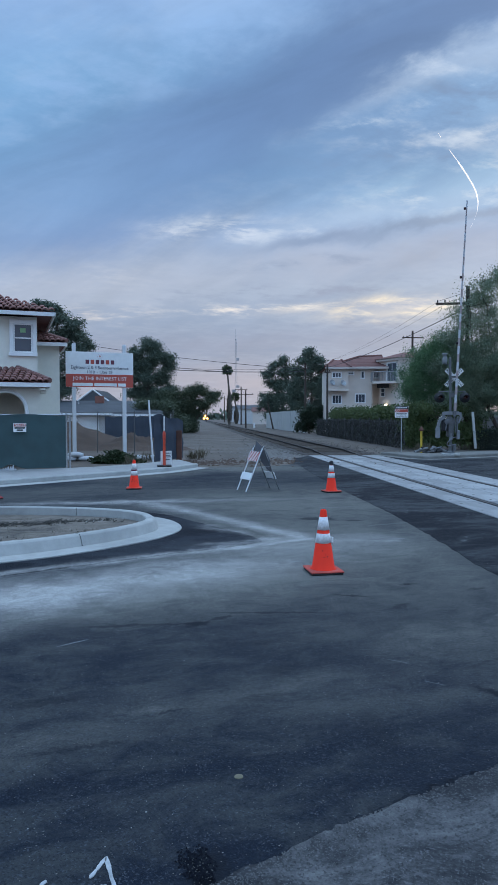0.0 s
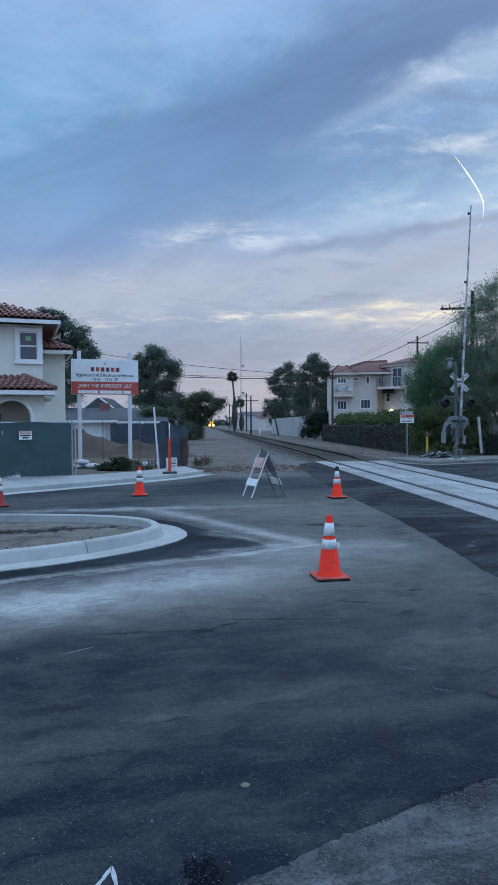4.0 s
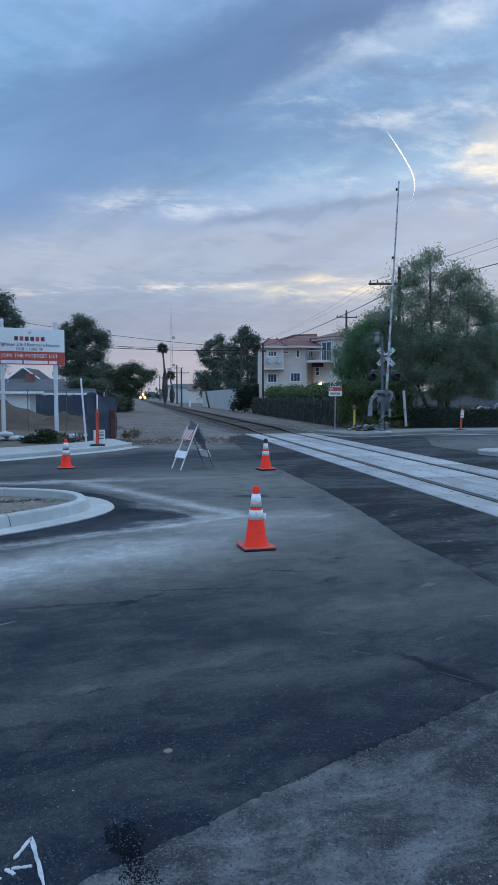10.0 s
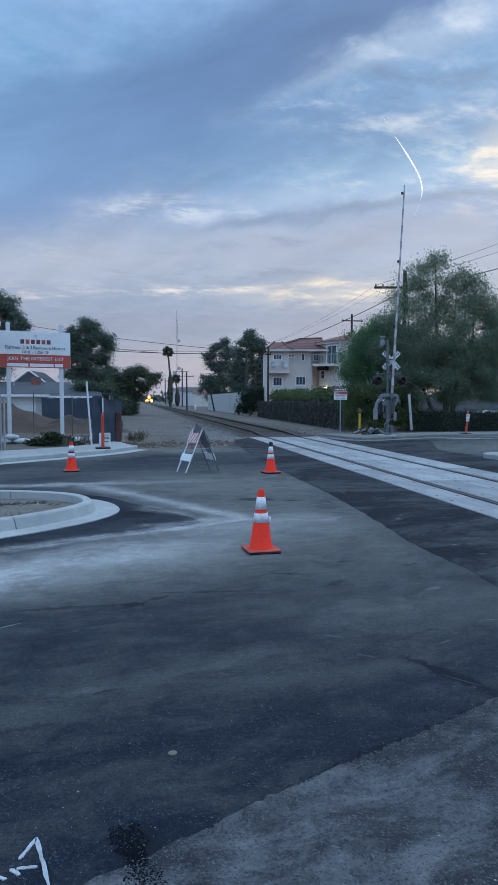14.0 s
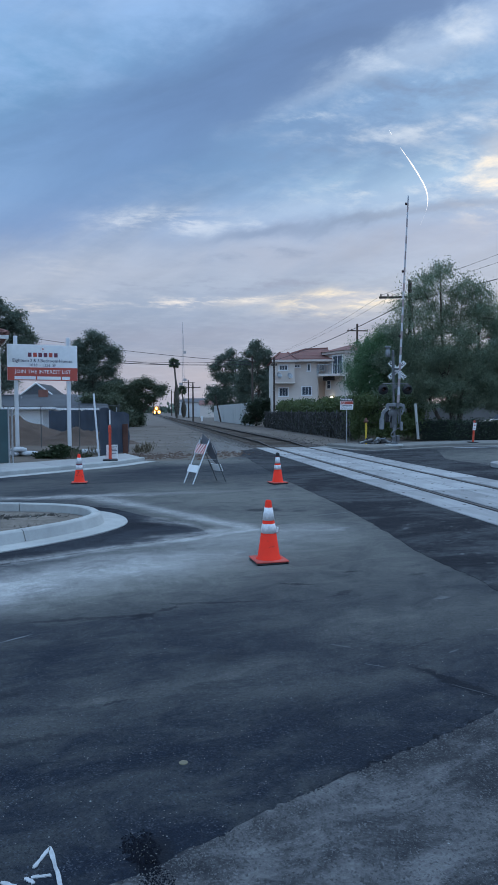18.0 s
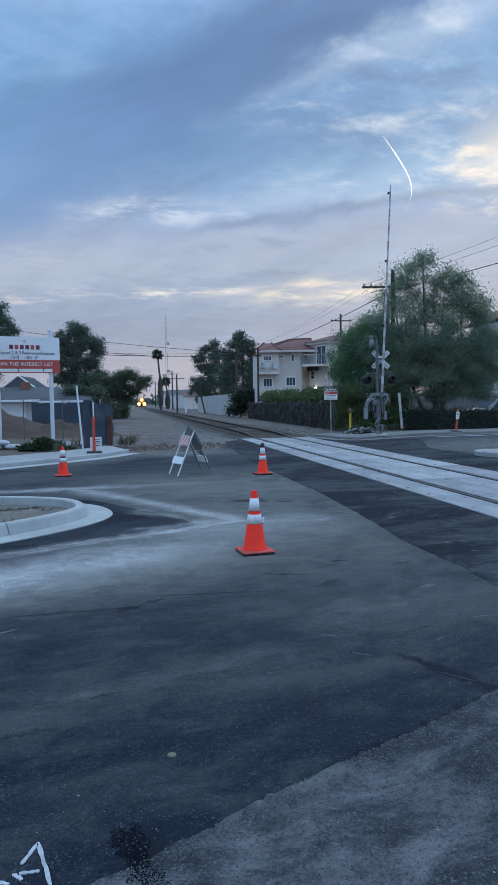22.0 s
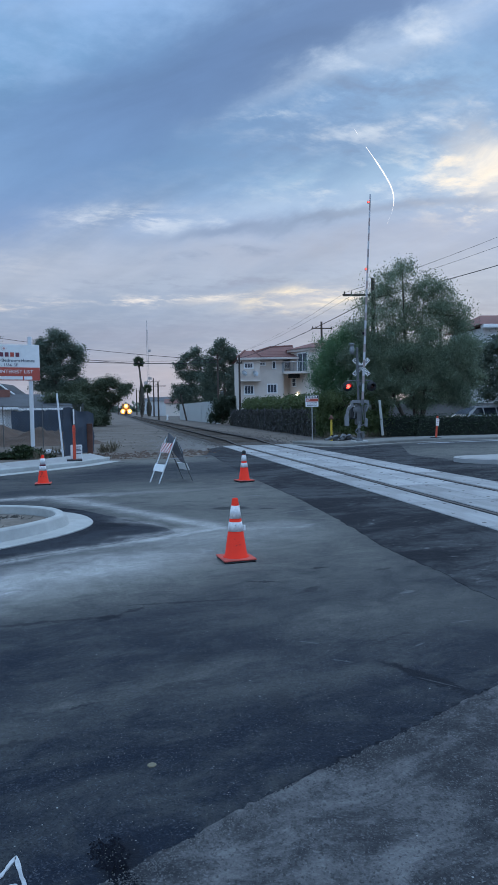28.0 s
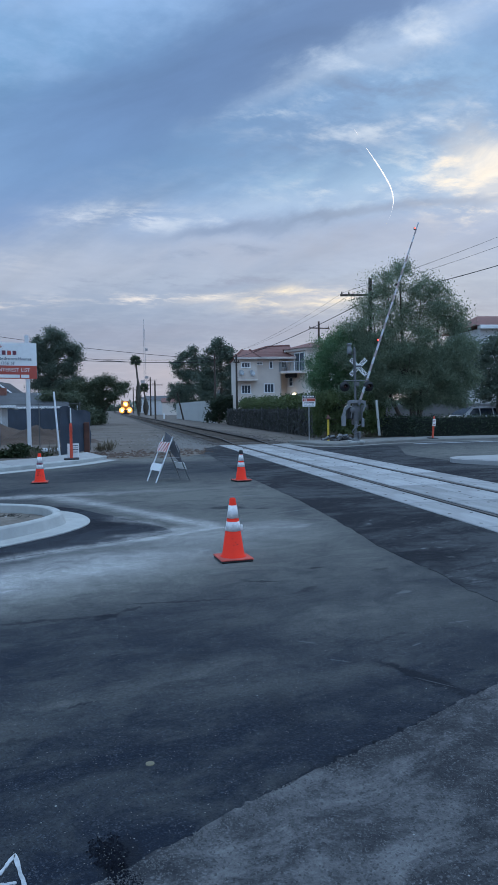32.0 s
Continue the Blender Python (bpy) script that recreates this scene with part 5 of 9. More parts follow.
def tree(name, label, at, trunk, blobs, leaves, size, mat, seed, droop=0.0, aspect=0.35, bark="bark", sub=7, group="", spread=0.5, limbs=True, category="tree", scale=1.0):
    """trunk: list of (points, r0, r1); blobs: (x, y, z, rx, ry, rz) from the tree's foot, each broken up into small clumps."""
    rnd = random.Random(seed)
    trunk = [([tuple(c * scale for c in p) for p in pts], r0 * scale, r1 * scale) for pts, r0, r1 in trunk]
    blobs = [tuple(c * scale for c in b[:6]) + tuple(b[6:7]) for b in blobs]
    t = thing(name, label, category, Matrix.Translation(at), group)
    wood = Shape()
    for pts, r0, r1 in trunk:
        wood.tube(curve_through(pts, 3, False), r0, 8, r1)
    clumps = []
    for bx, by, bz, rx, ry, rz, *thick in blobs:
        top = max((p for pts, _, _ in trunk for p in pts), key=lambda p: p[2])
        if limbs:
            src = min((p for pts, _, _ in trunk for p in pts[1:]), key=lambda p: (Vector(p) - Vector((bx, by, bz - rz * 0.6))).length)
            wood.tube(curve_through([src, ((src[0] + bx) / 2 + rnd.uniform(-.2, .2), (src[1] + by) / 2, (src[2] + bz) / 2 + 0.15 * rz), (bx, by, bz + 0.4 * rz)], 3, False), 0.035 + 0.012 * rz, 5, 0.012)
        for _ in range(sub):
            d = Vector((rnd.gauss(0, 1), rnd.gauss(0, 1), rnd.gauss(0, 1))).normalized() * rnd.uniform(0.2, 1.15)
            k = rnd.uniform(0.25, 0.62)
            clumps.append((bx + d.x * rx * 0.8, by + d.y * ry * 0.8, bz + d.z * rz * 0.8, rx * k * spread * 1.9, ry * k * spread * 1.9, rz * k * spread * 1.6, *thick))
    part("trunk", wood, bark, t, smooth=True)
    v, c = leaf_cloud(clumps, leaves, size, seed, droop, aspect)
    part("crown", blades_mesh("crown", v, c, mat), mat, t)
    return t


# ---- traffic cones, barricade, delineators ----
def cone_thing(scale=1.0):
    c = thing("traffic_cone", "orange traffic cone with two white reflective bands and black foot", "traffic cone", group="traffic cones")
    h = 0.70 * scale

    def r(z):
        return (0.135 - (0.135 - 0.032) * z / 0.70) * scale

    def ring(z0, z1, out):
        return [(r(z0) + out, z0 * scale), (r(z1) + out, z1 * scale)]
    part("body", Shape().lathe([(0.150 * scale, 0.03 * scale), (0.145 * scale, 0.045 * scale), (r(0.05), 0.05 * scale), (r(0.69), 0.69 * scale), (r(0.70) * 0.8, h), (0.014 * scale, h), (0.014 * scale, h - 0.05)], 28), "orange", c, smooth=True)
    part("lower_band", Shape().lathe([(r(0.332), 0.332 * scale)] + ring(0.332, 0.437, 0.003) + [(r(0.437), 0.437 * scale)], 28), "white_band", c, "white reflective band", True)
    part("upper_band", Shape().lathe([(r(0.475), 0.475 * scale)] + ring(0.475, 0.618, 0.003) + [(r(0.618), 0.618 * scale)], 28), "white_band", c, "white reflective band", True)
    part("foot", Shape().box((0, 0, 0.011 * scale), (0.365 * scale, 0.365 * scale, 0.022 * scale), 0, 0.01), "black_rubber", c, "black rubber foot")
    part("skirt", Shape().box((0, 0, 0.031 * scale), (0.375 * scale, 0.375 * scale, 0.020 * scale), 0, 0.008), "cone_skirt", c, "dusty faded orange skirt")
    return c


def cones():
    first = cone_thing(0.685 / 0.70)
    first.matrix_basis = pose(*CONES[0][:3], 0, 0, CONES[0][3])
    tagged(first, "orange traffic cone with scuffed white bands and a torn sleeve")
    part("torn_sleeve", Shape().box((0.088, -0.02, 0.35), (0.05, 0.03, 0.07), 0.5, 0.012), "white_band", first, "torn reflective sleeve")
    # scuffs on the skin of the cone, each a small curved patch
    rnd = random.Random(12)

    def scuff(c, a, z, wide, tall):
        sh, n = Shape(), 4
        rr = lambda q: (0.135 - 0.103 * q / 0.70) * 0.98 + 0.0045
        vs = [(rr(q) * math.cos(a + wide * (k / n - 0.5) * rnd.uniform(0.8, 1.2)), rr(q) * math.sin(a + wide * (k / n - 0.5)), q * 0.98) for q in (z, z + tall) for k in range(n + 1)]
        part("scuff_mark", sh.add(vs, [(k, k + 1, n + 2 + k, n + 1 + k) for k in range(n)]), "black_rubber", c, "black scuff mark")
    for k in range(7):
        scuff(first, radians(-78) + rnd.uniform(-1.1, 1.1), rnd.choice((rnd.uniform(0.06, 0.25), rnd.uniform(0.33, 0.41), rnd.uniform(0.47, 0.66))), rnd.uniform(0.03, 0.12), rnd.uniform(0.004, 0.014))
    for i, (x, y, z, a) in enumerate(CONES[1:]):
        c = copy_thing(first, pose(x, y, z, 0, 0, a))
        for ch in list(c.children):
            if ch.name.startswith("torn_sleeve") or (ch.name.startswith("scuff_mark") and i != 1):
                bpy.data.objects.remove(ch)
        c["label"] = "orange traffic cone with white bands standing on the asphalt"
        if i == 1:
            part("dark_band", Shape().lathe([(0.0690, 0.438 * 0.98), (0.0720, 0.438 * 0.98), (0.0675, 0.474 * 0.98), (0.0645, 0.474 * 0.98)], 28), "sign_plum", c, "dark maroon band", True)
            for k in range(9):
                scuff(c, radians(-82) + rnd.uniform(-1.2, 1.2), rnd.uniform(0.10, 0.29), rnd.uniform(0.08, 0.25), rnd.uniform(0.006, 0.016))
        if i == 2:
            c["label"] = "grimy dark red traffic cone with white bands on the asphalt"
            for ch in c.children:
                if ch.name.startswith(("body", "skirt")):
                    ch.data = ch.data.copy()
                    ch.data.materials[0] = M("cone_dirty")
        if i == 0:
            part("cap", Shape().lathe([(0.050, 0.615), (0.047, 0.665), (0.04, 0.70), (0.012, 0.712), (0.005, 0.712)], 14), "black_rubber", c, "black rubber cap")


CONES = [(0.58, 7.47, 0, 12), (1.34, 15.5, 0.006, 20), (-3.28, 16.07, 0, 8), (-5.80, 13.95, 0, 30)]


def barricade():
    """A-frame barricade: two leaning frames with striped top boards and white lower boards, a dark cloth bag slung between."""
    t = thing("folding_barricade", "folding A-frame barricade with red and white striped boards and grey bag", "barricade", Matrix.Translation((-0.33, 15.96, 0)) @ Matrix.Rotation(radians(-60), 4, "Z"))
    W, H, D = 0.44, 1.0, 0.44

    def frame_pt(side, x, f):
        # f from foot (0) to top (1)
        return Vector((x, side * D * (1 - f), H * f))
    for side in (-1, 1):
        for x in (-W / 2, W / 2):
            a, b = frame_pt(side, x, 0), frame_pt(side, x, 1.03)
            part("leg", Shape().rod(a, b, 0.0145, n=6), "white_wood" if side < 0 else "signal_grey", t)
        lean = math.atan2(side * D, H)
        for f0, f1, nm in ((0.68, 0.90, "board"), (0.26, 0.42, "lower_board")):
            mid = frame_pt(side, 0, (f0 + f1) / 2) + Vector((0, side * 0.022, 0))
            hgt = (f1 - f0) * math.hypot(H, D)
            bm = Matrix.Translation(mid) @ Matrix.Rotation(lean, 4, "X")
            bd = part(nm, Shape().box((0, 0, 0), (W + 0.05, 0.02, hgt), 0, 0.004, bm), "white_paint", t, "white board")
            if nm == "board":
                for k in range(-2, 3):
                    x0, wd, sl = k * 0.125, 0.055, hgt * 0.55
                    lo, hi = -W / 2 - 0.02, W / 2 + 0.02
                    pts = [(x0 - sl / 2, -hgt / 2 + 0.004), (x0 - sl / 2 + wd, -hgt / 2 + 0.004), (x0 + sl / 2 + wd, hgt / 2 - 0.004), (x0 + sl / 2, hgt / 2 - 0.004)]
                    pts = [(min(max(x, lo), hi), z) for x, z in pts]
                    if pts[1][0] - pts[0][0] + pts[2][0] - pts[3][0] < 0.01:
                        continue
                    part("stripe", Shape().sheet(pts, 0.003, bm @ Matrix.Translation((0, 0.011 if side > 0 else -0.014, 0))), "red_paint", bd, "red stripe")
    for z in (0.95, 0.55):
        part("brace", Shape().rod((W / 2, -D * (1 - z / H), z), (W / 2, D * (1 - z / H), z), 0.008, n=5), "galv", t)
    # the slack bag slung over the far frame
    rim = [(-0.02, 1.15), (0.13, 1.04), (0.27, 0.90), (0.30, 0.70), (0.20, 0.55), (0.10, 0.40), (-0.02, 0.47), (-0.16, 0.62), (-0.25, 0.80), (-0.20, 0.98)]
    rnd, vs, fs = random.Random(3), [], []
    rings = 5
    for side_, bulge in ((1, 0.10), (-1, 0.03)):
        o = len(vs)
        for j in range(rings):
            k = 1 - j / rings
            for x, f in rim:
                xx, ff = x * k, 0.75 + (f - 0.75) * k
                p = frame_pt(1, xx, ff)
                out = 0.02 + bulge * (1 - k * k) * side_ + 0.014 * rnd.uniform(-1, 1) * (k < 1)
                vs.append((p.x, p.y + out, p.z))
        m = len(rim)
        for j in range(rings - 1):
            for i in range(m):
                q = (o + j * m + i, o + j * m + (i + 1) % m, o + (j + 1) * m + (i + 1) % m, o + (j + 1) * m + i)
                fs.append(q if side_ < 0 else q[::-1])
        cap = tuple(range(o + (rings - 1) * m, o + rings * m))
        fs.append(cap if side_ < 0 else cap[::-1])
    part("bag", Shape().add(vs, fs), "bag_grey", t, "slack dark grey cloth bag", True)


MAT["bag_grey"] = material("grey_cloth", (0.20, 0.21, 0.235), 0.85, vary=0.25, scale=8.0, bump=0.4, bump_scale=30.0)


def delineator(at, turn, height, label, base=True):
    d = thing("delineator_post", label, "delineator", Matrix.Translation(at) @ Matrix.Rotation(radians(turn), 4, "Z"), group="delineators")
    part("post", Shape().lathe([(0.055, 0.03), (0.048, 0.06), (0.042, height * 0.75), (0.05, height * 0.78), (0.045, height * 0.97), (0.03, height), (0.01, height + 0.005)], 14), "orange_dark", d, smooth=True)
    if base:
        part("base", Shape().box((0, 0, 0.022), (0.46, 0.40, 0.044), 0, 0.015), "black_rubber", d, "black rubber base")
    return d


MAT["orange_dark"] = material("faded_orange_plastic", (0.62, 0.07, 0.03), 0.5, vary=0.12, scale=9.0)


def delineators():
    d = delineator((-3.46, 21.6, 0.14), 10, 1.12, "faded orange delineator post with a white notice on the pavement")
    for z in (0.86, 0.97):
        part("band", Shape().lathe([(0.047, z), (0.05, z), (0.05, z + 0.05), (0.047, z + 0.05)], 14), "red_paint", d, "dull red band")
    n = part("notice", Shape().box((0.06, 0.13, 0.27), (0.36, 0.012, 0.44), 0.18, 0.004), "white_paint", d, "white notice board")
    for k, z in enumerate((0.42, 0.35, 0.30, 0.22)):
        part("print_bar", Shape().box((0.11, 0.118, z), (0.20 - 0.03 * (k % 2), 0.004, 0.022), 0.18), "sign_navy", n)
    d2 = delineator((11.75, 31.2, 0.125), -5, 1.05, "leaning orange delineator post with a white notice beside the kerb")
    d2.matrix_basis = d2.matrix_basis @ Matrix.Rotation(radians(4), 4, "Y")
    n = part("notice", Shape().box((0, -0.07, 0.76), (0.15, 0.012, 0.34), 0, 0.004), "white_paint", d2, "white notice board")
    for z in (0.87, 0.80, 0.68):
        part("print_bar", Shape().box((0.0, -0.079, z), (0.10, 0.006, 0.025)), "sign_red", n)


# ---- the hoarding sign and building site ----
def billboard():
    turn = math.atan2(1.35, 2.3)
    c = Vector((-7.55, 29.5, 0))
    at = Matrix.Translation(c) @ Matrix.Rotation(turn * 0.75, 4, "Z")
    b = thing("billboard", "white and red housing advertisement board on two white posts", "billboard", at)
    for x in (-1.10, 1.07):
        part("post", Shape().box((x, 0.06, 2.45), (0.16, 0.12, 4.9), 0, 0.012), "white_wood", b)
    w, z0, z1 = 2.90, 3.03, 4.55
    pan = part("board", Shape().box((0, -0.02, (z0 + z1) / 2), (w, 0.03, z1 - z0), 0, 0.004), "white_paint", b, "white printed board")
    zr = z0 + 0.56
    part("red_field", Shape().box((0, -0.038, (z0 + zr) / 2), (w - 0.01, 0.008, zr - z0 - 0.01)), "sign_red", pan, "brick red field")

    def at_z(x, z):
        return Matrix.Translation((x, -0.045, z))
    for text, size, mat, z, total in (("Eighteen 2 & 3 Bedroom Homes", 0.196, "sign_navy", 3.87, 2.46), ("1018 - 1356 SF", 0.175, "sign_navy", 3.68, 1.08), ("JOIN THE INTEREST LIST", 0.212, "white_paint", 3.40, 2.32)):
        # one mesh a word, set in a centred line
        obs = [lettering(w, size, mat, at_z(0, z), pan, "word") for w in text.split()]
        wide = [max(v.co.x for v in o.data.vertices) - min(v.co.x for v in o.data.vertices) for o in obs]
        gap = (total - sum(wide)) / (len(obs) - 1)
        x = -total / 2
        for o, w in zip(obs, wide):
            mid = (max(v.co.x for v in o.data.vertices) + min(v.co.x for v in o.data.vertices)) / 2
            o.data.transform(Matrix.Translation((x + w / 2 - mid, 0, 0)))
            x += w + gap
    # name and web address as plain bars
    for k in range(6):
        part("name_bar", Shape().box((-0.54 + k * 0.216, -0.042, 4.12), (0.15, 0.008, 0.18)), "sign_red" if k in (1, 4) else "sign_plum", pan, "plain bar in place of a name")
    for x, ww in ((-0.74, 0.86), (0.24, 0.98), (0.95, 0.34)):
        part("address_bar", Shape().box((x, -0.045, 3.14), (ww, 0.008, 0.135)), "white_paint", pan, "plain bar in place of a web address")
    # ray emblem
    for k in range(12):
        a = k * math.pi / 6
        part("ray", Shape().box((0.10 * math.cos(a), -0.042, 4.37 + 0.10 * math.sin(a)), (0.016, 0.006, 0.016)), "sign_pink", pan)
    part("emblem", Shape().lathe([(0.045, 0.0), (0.045, 0.006)], 14, m=Matrix.Translation((0, -0.038, 4.37)) @ Matrix.Rotation(radians(90), 4, "X")), "sign_pink", pan, "small pink round emblem")


MAT["sign_plum"] = material("sign_plum", (0.16, 0.035, 0.06), 0.5, vary=0.05, scale=4.0)
MAT["sign_pink"] = material("sign_pink", (0.60, 0.30, 0.27), 0.5, vary=0.05, scale=4.0)


def cloth(cols, rows, at_fn, mat_name, depth=0.015):
    vs = [at_fn(i / cols, j / rows) for j in range(rows + 1) for i in range(cols + 1)]
    n = cols + 1
    fs = [(j * n + i, j * n + i + 1, (j + 1) * n + i + 1, (j + 1) * n + i) for j in range(rows) for i in range(cols)]
    o = len(vs)
    vs2 = [(x - depth * 0.3, y + depth, z) for x, y, z in vs]
    return Shape().add(vs + vs2, fs + [tuple(k + o for k in f[::-1]) for f in fs])


def chain_link(p0, p1, z0, z1, pitch, r, name="chain_link"):
    """Diamond wire mesh between two feet."""
    s = Shape()
    p0, p1 = Vector((*p0, 0)), Vector((*p1, 0))
    L, H = (p1 - p0).length, z1 - z0
    d = (p1 - p0) / L
    k = -int(H / pitch) - 1
    while k * pitch < L:
        a0, a1 = max(0, k * pitch), min(L, k * pitch + H)
        if a1 > a0:
            s.rod(p0 + d * a0 + Vector((0, 0, z0 + a0 - k * pitch)), p0 + d * a1 + Vector((0, 0, z0 + a1 - k * pitch)), r, n=3, caps=False)
            s.rod(p0 + d * a0 + Vector((0, 0, z1 - (a0 - k * pitch))), p0 + d * a1 + Vector((0, 0, z1 - (a1 - k * pitch))), r, n=3, caps=False)
        k += 1
    return s


def site():
    f = thing("site_fence", "temporary site fence covered with dark green screen cloth", "fence")
    a, b = Vector((-13.5, 16.9, 0.12)), Vector((-6.38, 20.85, 0.12))
    rnd = random.Random(5)

    def pt(u, v):
        p = a.lerp(b, u)
        bil = 0.05 * noise.noise((u * 9, v * 3, 1)) + 0.03 * noise.noise((u * 30, v * 8, 4))
        sag = 0.025 * math.sin(u * 24) * (v > 0.9)
        tear = 0.14 * math.exp(-((u - 0.80) / 0.03) ** 2) if v < 0.15 else 0.0
        return (p.x + bil * 0.5, p.y - bil - 0.06, p.z + 0.04 + tear + v * 1.62 + sag)
    part("screen_cloth", cloth(90, 12, pt, None), "mesh_green", f, "dark green screen cloth", True)
    for k in range(5):
        p = a.lerp(b, k / 4)
        part("post", Shape().rod(p, p + Vector((0, 0, 1.72)), 0.03, n=8), "galv", f)
    part("top_rail", Shape().rod(a + Vector((0, 0, 1.66)), b + Vector((0, 0, 1.66)), 0.022, n=6), "galv", f)
    # danger notice on the cloth
    c = a.lerp(b, 0.835)
    ang = math.atan2(b.y - a.y, b.x - a.x)
    nt = thing("danger_notice", "small white and red danger notice on the screen cloth", "notice", Matrix.Translation((c.x + 0.03, c.y - 0.17, 1.40)) @ Matrix.Rotation(ang, 4, "Z"))
    bd = part("panel", Shape().box((0, 0, 0), (0.37, 0.012, 0.26), 0, 0.004), "white_paint", nt)
    part("header", Shape().box((0, -0.009, 0.075), (0.34, 0.006, 0.085)), "sign_red", bd, "red header")
    lettering("DANGER", 0.085, "white_paint", Matrix.Translation((0, -0.016, 0.075)), bd)
    for z, ww in ((-0.01, 0.30), (-0.075, 0.18)):
        part("print_bar", Shape().box((0, -0.009, z), (ww, 0.005, 0.042)), "black_paint", bd)
    # torn white plastic at the foot of the cloth
    pl = Shape()
    c = a.lerp(b, 0.795)
    for k in range(7):
        x, h = -0.25 + 0.075 * k, 0.05 + 0.16 * rnd.random() * (k / 6)
        pl.add([(x, 0, 0), (x + 0.1, 0.02, 0), (x + 0.08, -0.03, h), (x + 0.02, 0.05, h * 0.7), (x + 0.05, 0.09, 0)], [(0, 1, 2), (0, 2, 3), (1, 4, 2), (2, 4, 3)])
    solid("plastic_sheet", pl, "bag", "torn white plastic bunched at the fence foot", "plastic sheet", at=Matrix.Translation((c.x, c.y - 0.22, 0.137)))

    # open gate bay: leaf frame, chain link and second screen
    g = thing("chain_link_fence", "galvanised chain-link fence round the building plot", "fence")
    pts = [(-6.30, 20.95), (-7.2, 33.0), (-4.9, 32.4)]
    for (x, y), h in zip(pts, (1.75, 1.9, 1.9)):
        part("post", Shape().rod((x, y, -0.02), (x, y, h), 0.03, n=8), "galv", g)
    q0, q1 = (-10.6, 33.8), (-4.7, 31.8)
    part("mesh", chain_link(q0, q1, 0.1, 1.95, 0.16, 0.004), "signal_grey", g, "diamond wire mesh")
    part("top_rail", Shape().rod((*q0, 1.97), (*q1, 1.97), 0.016, n=6), "signal_grey", g)
    for k in range(4):
        x, y = q0[0] + (q1[0] - q0[0]) * k / 3, q0[1] + (q1[1] - q0[1]) * k / 3
        part("post", Shape().rod((x, y, -0.02), (x, y, 2.05), 0.022, n=8), "signal_grey", g)
    s2 = thing("inner_site_fence", "blue-black screen cloth on a fence behind the dirt heap", "fence")
    a2, b2 = Vector((-11.35, 45.4, -0.02)), Vector((-7.4, 43.6, -0.02))
    part("screen_cloth", cloth(40, 8, lambda u, v: (a2.x + (b2.x - a2.x) * u, a2.y + (b2.y - a2.y) * u + 0.1 * noise.noise((u * 12, v * 3, 2)), 0.03 + v * 1.75 + 0.04 * math.sin(u * 30) * (v > .9)), None), "mesh_blue", s2, smooth=True)
    for k in range(4):
        p = a2.lerp(b2, k / 3)
        part("post", Shape().rod((p.x, p.y + 0.15, -0.03), (p.x, p.y + 0.15, 1.9), 0.03, n=6), "galv", s2)
    s3 = thing("gate_leaf", "opened site gate leaf with torn dark screen cloth", "gate")
    a3, b3 = Vector((-4.42, 25.2, 0.0)), Vector((-3.72, 28.0, 0.0))
    part("screen_cloth", cloth(20, 10, lambda u, v: (a3.x + (b3.x - a3.x) * u + 0.08 * noise.noise((u * 5, v * 4, 7)), a3.y + (b3.y - a3.y) * u, 0.05 + v * (1.75 - 0.25 * u * u) + 0.05 * math.sin(u * 9) * v), None), "mesh_blue", s3, smooth=True)
    part("post", Shape().rod((-4.45, 25.15, -0.02), (-4.62, 25.2, 2.35), 0.035, n=8), "white_wood", s3, "white leaning post")
    part("strap", Shape().box((-4.16, 25.9, 1.48), (0.02, 0.2, 0.55), 0, 0, None), "white_paint", s3, "pale torn strap")
    part("post", Shape().box((-3.80, 27.4, 0.58), (0.22, 0.2, 1.22), 0.1, 0.02), "rust", s3, "brown timber post")
    # sandbags along the foot
    for x, y, r, w in ((-8.2, 26.9, 0.1, 0.66), (-7.95, 27.2, -0.1, 0.6), (-7.45, 26.95, 0.3, 0.6), (-5.5, 27.9, 0.2, 0.55), (-4.95, 27.7, -0.2, 0.5), (-7.9, 26.95, 0.05, 0.6)):
        s = Shape()
        z = 0.06 if (x, y) != (-7.9, 26.95) else 0.22
        prof = []
        for i in range(9):
            t = i / 8
            rr = 0.19 * math.sin(math.pi * (0.08 + 0.84 * t)) ** 0.5
            prof.append((rr, (t - 0.5) * w))
        s.lathe(prof, 12, m=Matrix.Translation((x, y, z)) @ Matrix.Rotation(r, 4, "Z") @ Matrix.Diagonal((1, 1, 0.6, 1)) @ Matrix.Rotation(radians(90), 4, "Y"))
        solid("sandbag", s, "bag", "grey-white sandbag lying at the foot of the fence", "sandbag", group="sandbags", smooth=True)
    # dug earth
    for cx, cy, rx, ry, h, seed in ((-11.2, 38.5, 4.2, 3.0, 1.55, 1), (-7.6, 37.0, 3.4, 2.2, 0.85, 2), (-14.8, 40, 3.4, 3.0, 1.3, 3)):
        s, n = Shape(), 44
        vs = []
        for j in range(n + 1):
            for i in range(n + 1):
                u, v = i / n * 2 - 1, j / n * 2 - 1
                d = math.hypot(u, v)
                z = h * max(0.0, 1 - d) ** 1.2 * (1 + 0.4 * noise.noise((u * 3, v * 3, seed))) + (0.16 * noise.noise((u * 8, v * 8, seed)) + 0.10 * noise.noise((u * 19, v * 19, seed))) * max(0, 1 - d) ** 0.5
                vs.append((cx + u * rx, cy + v * ry, -0.045 + z))
        fs = [(j * (n + 1) + i, j * (n + 1) + i + 1, (j + 1) * (n + 1) + i + 1, (j + 1) * (n + 1) + i) for j in range(n) for i in range(n)]
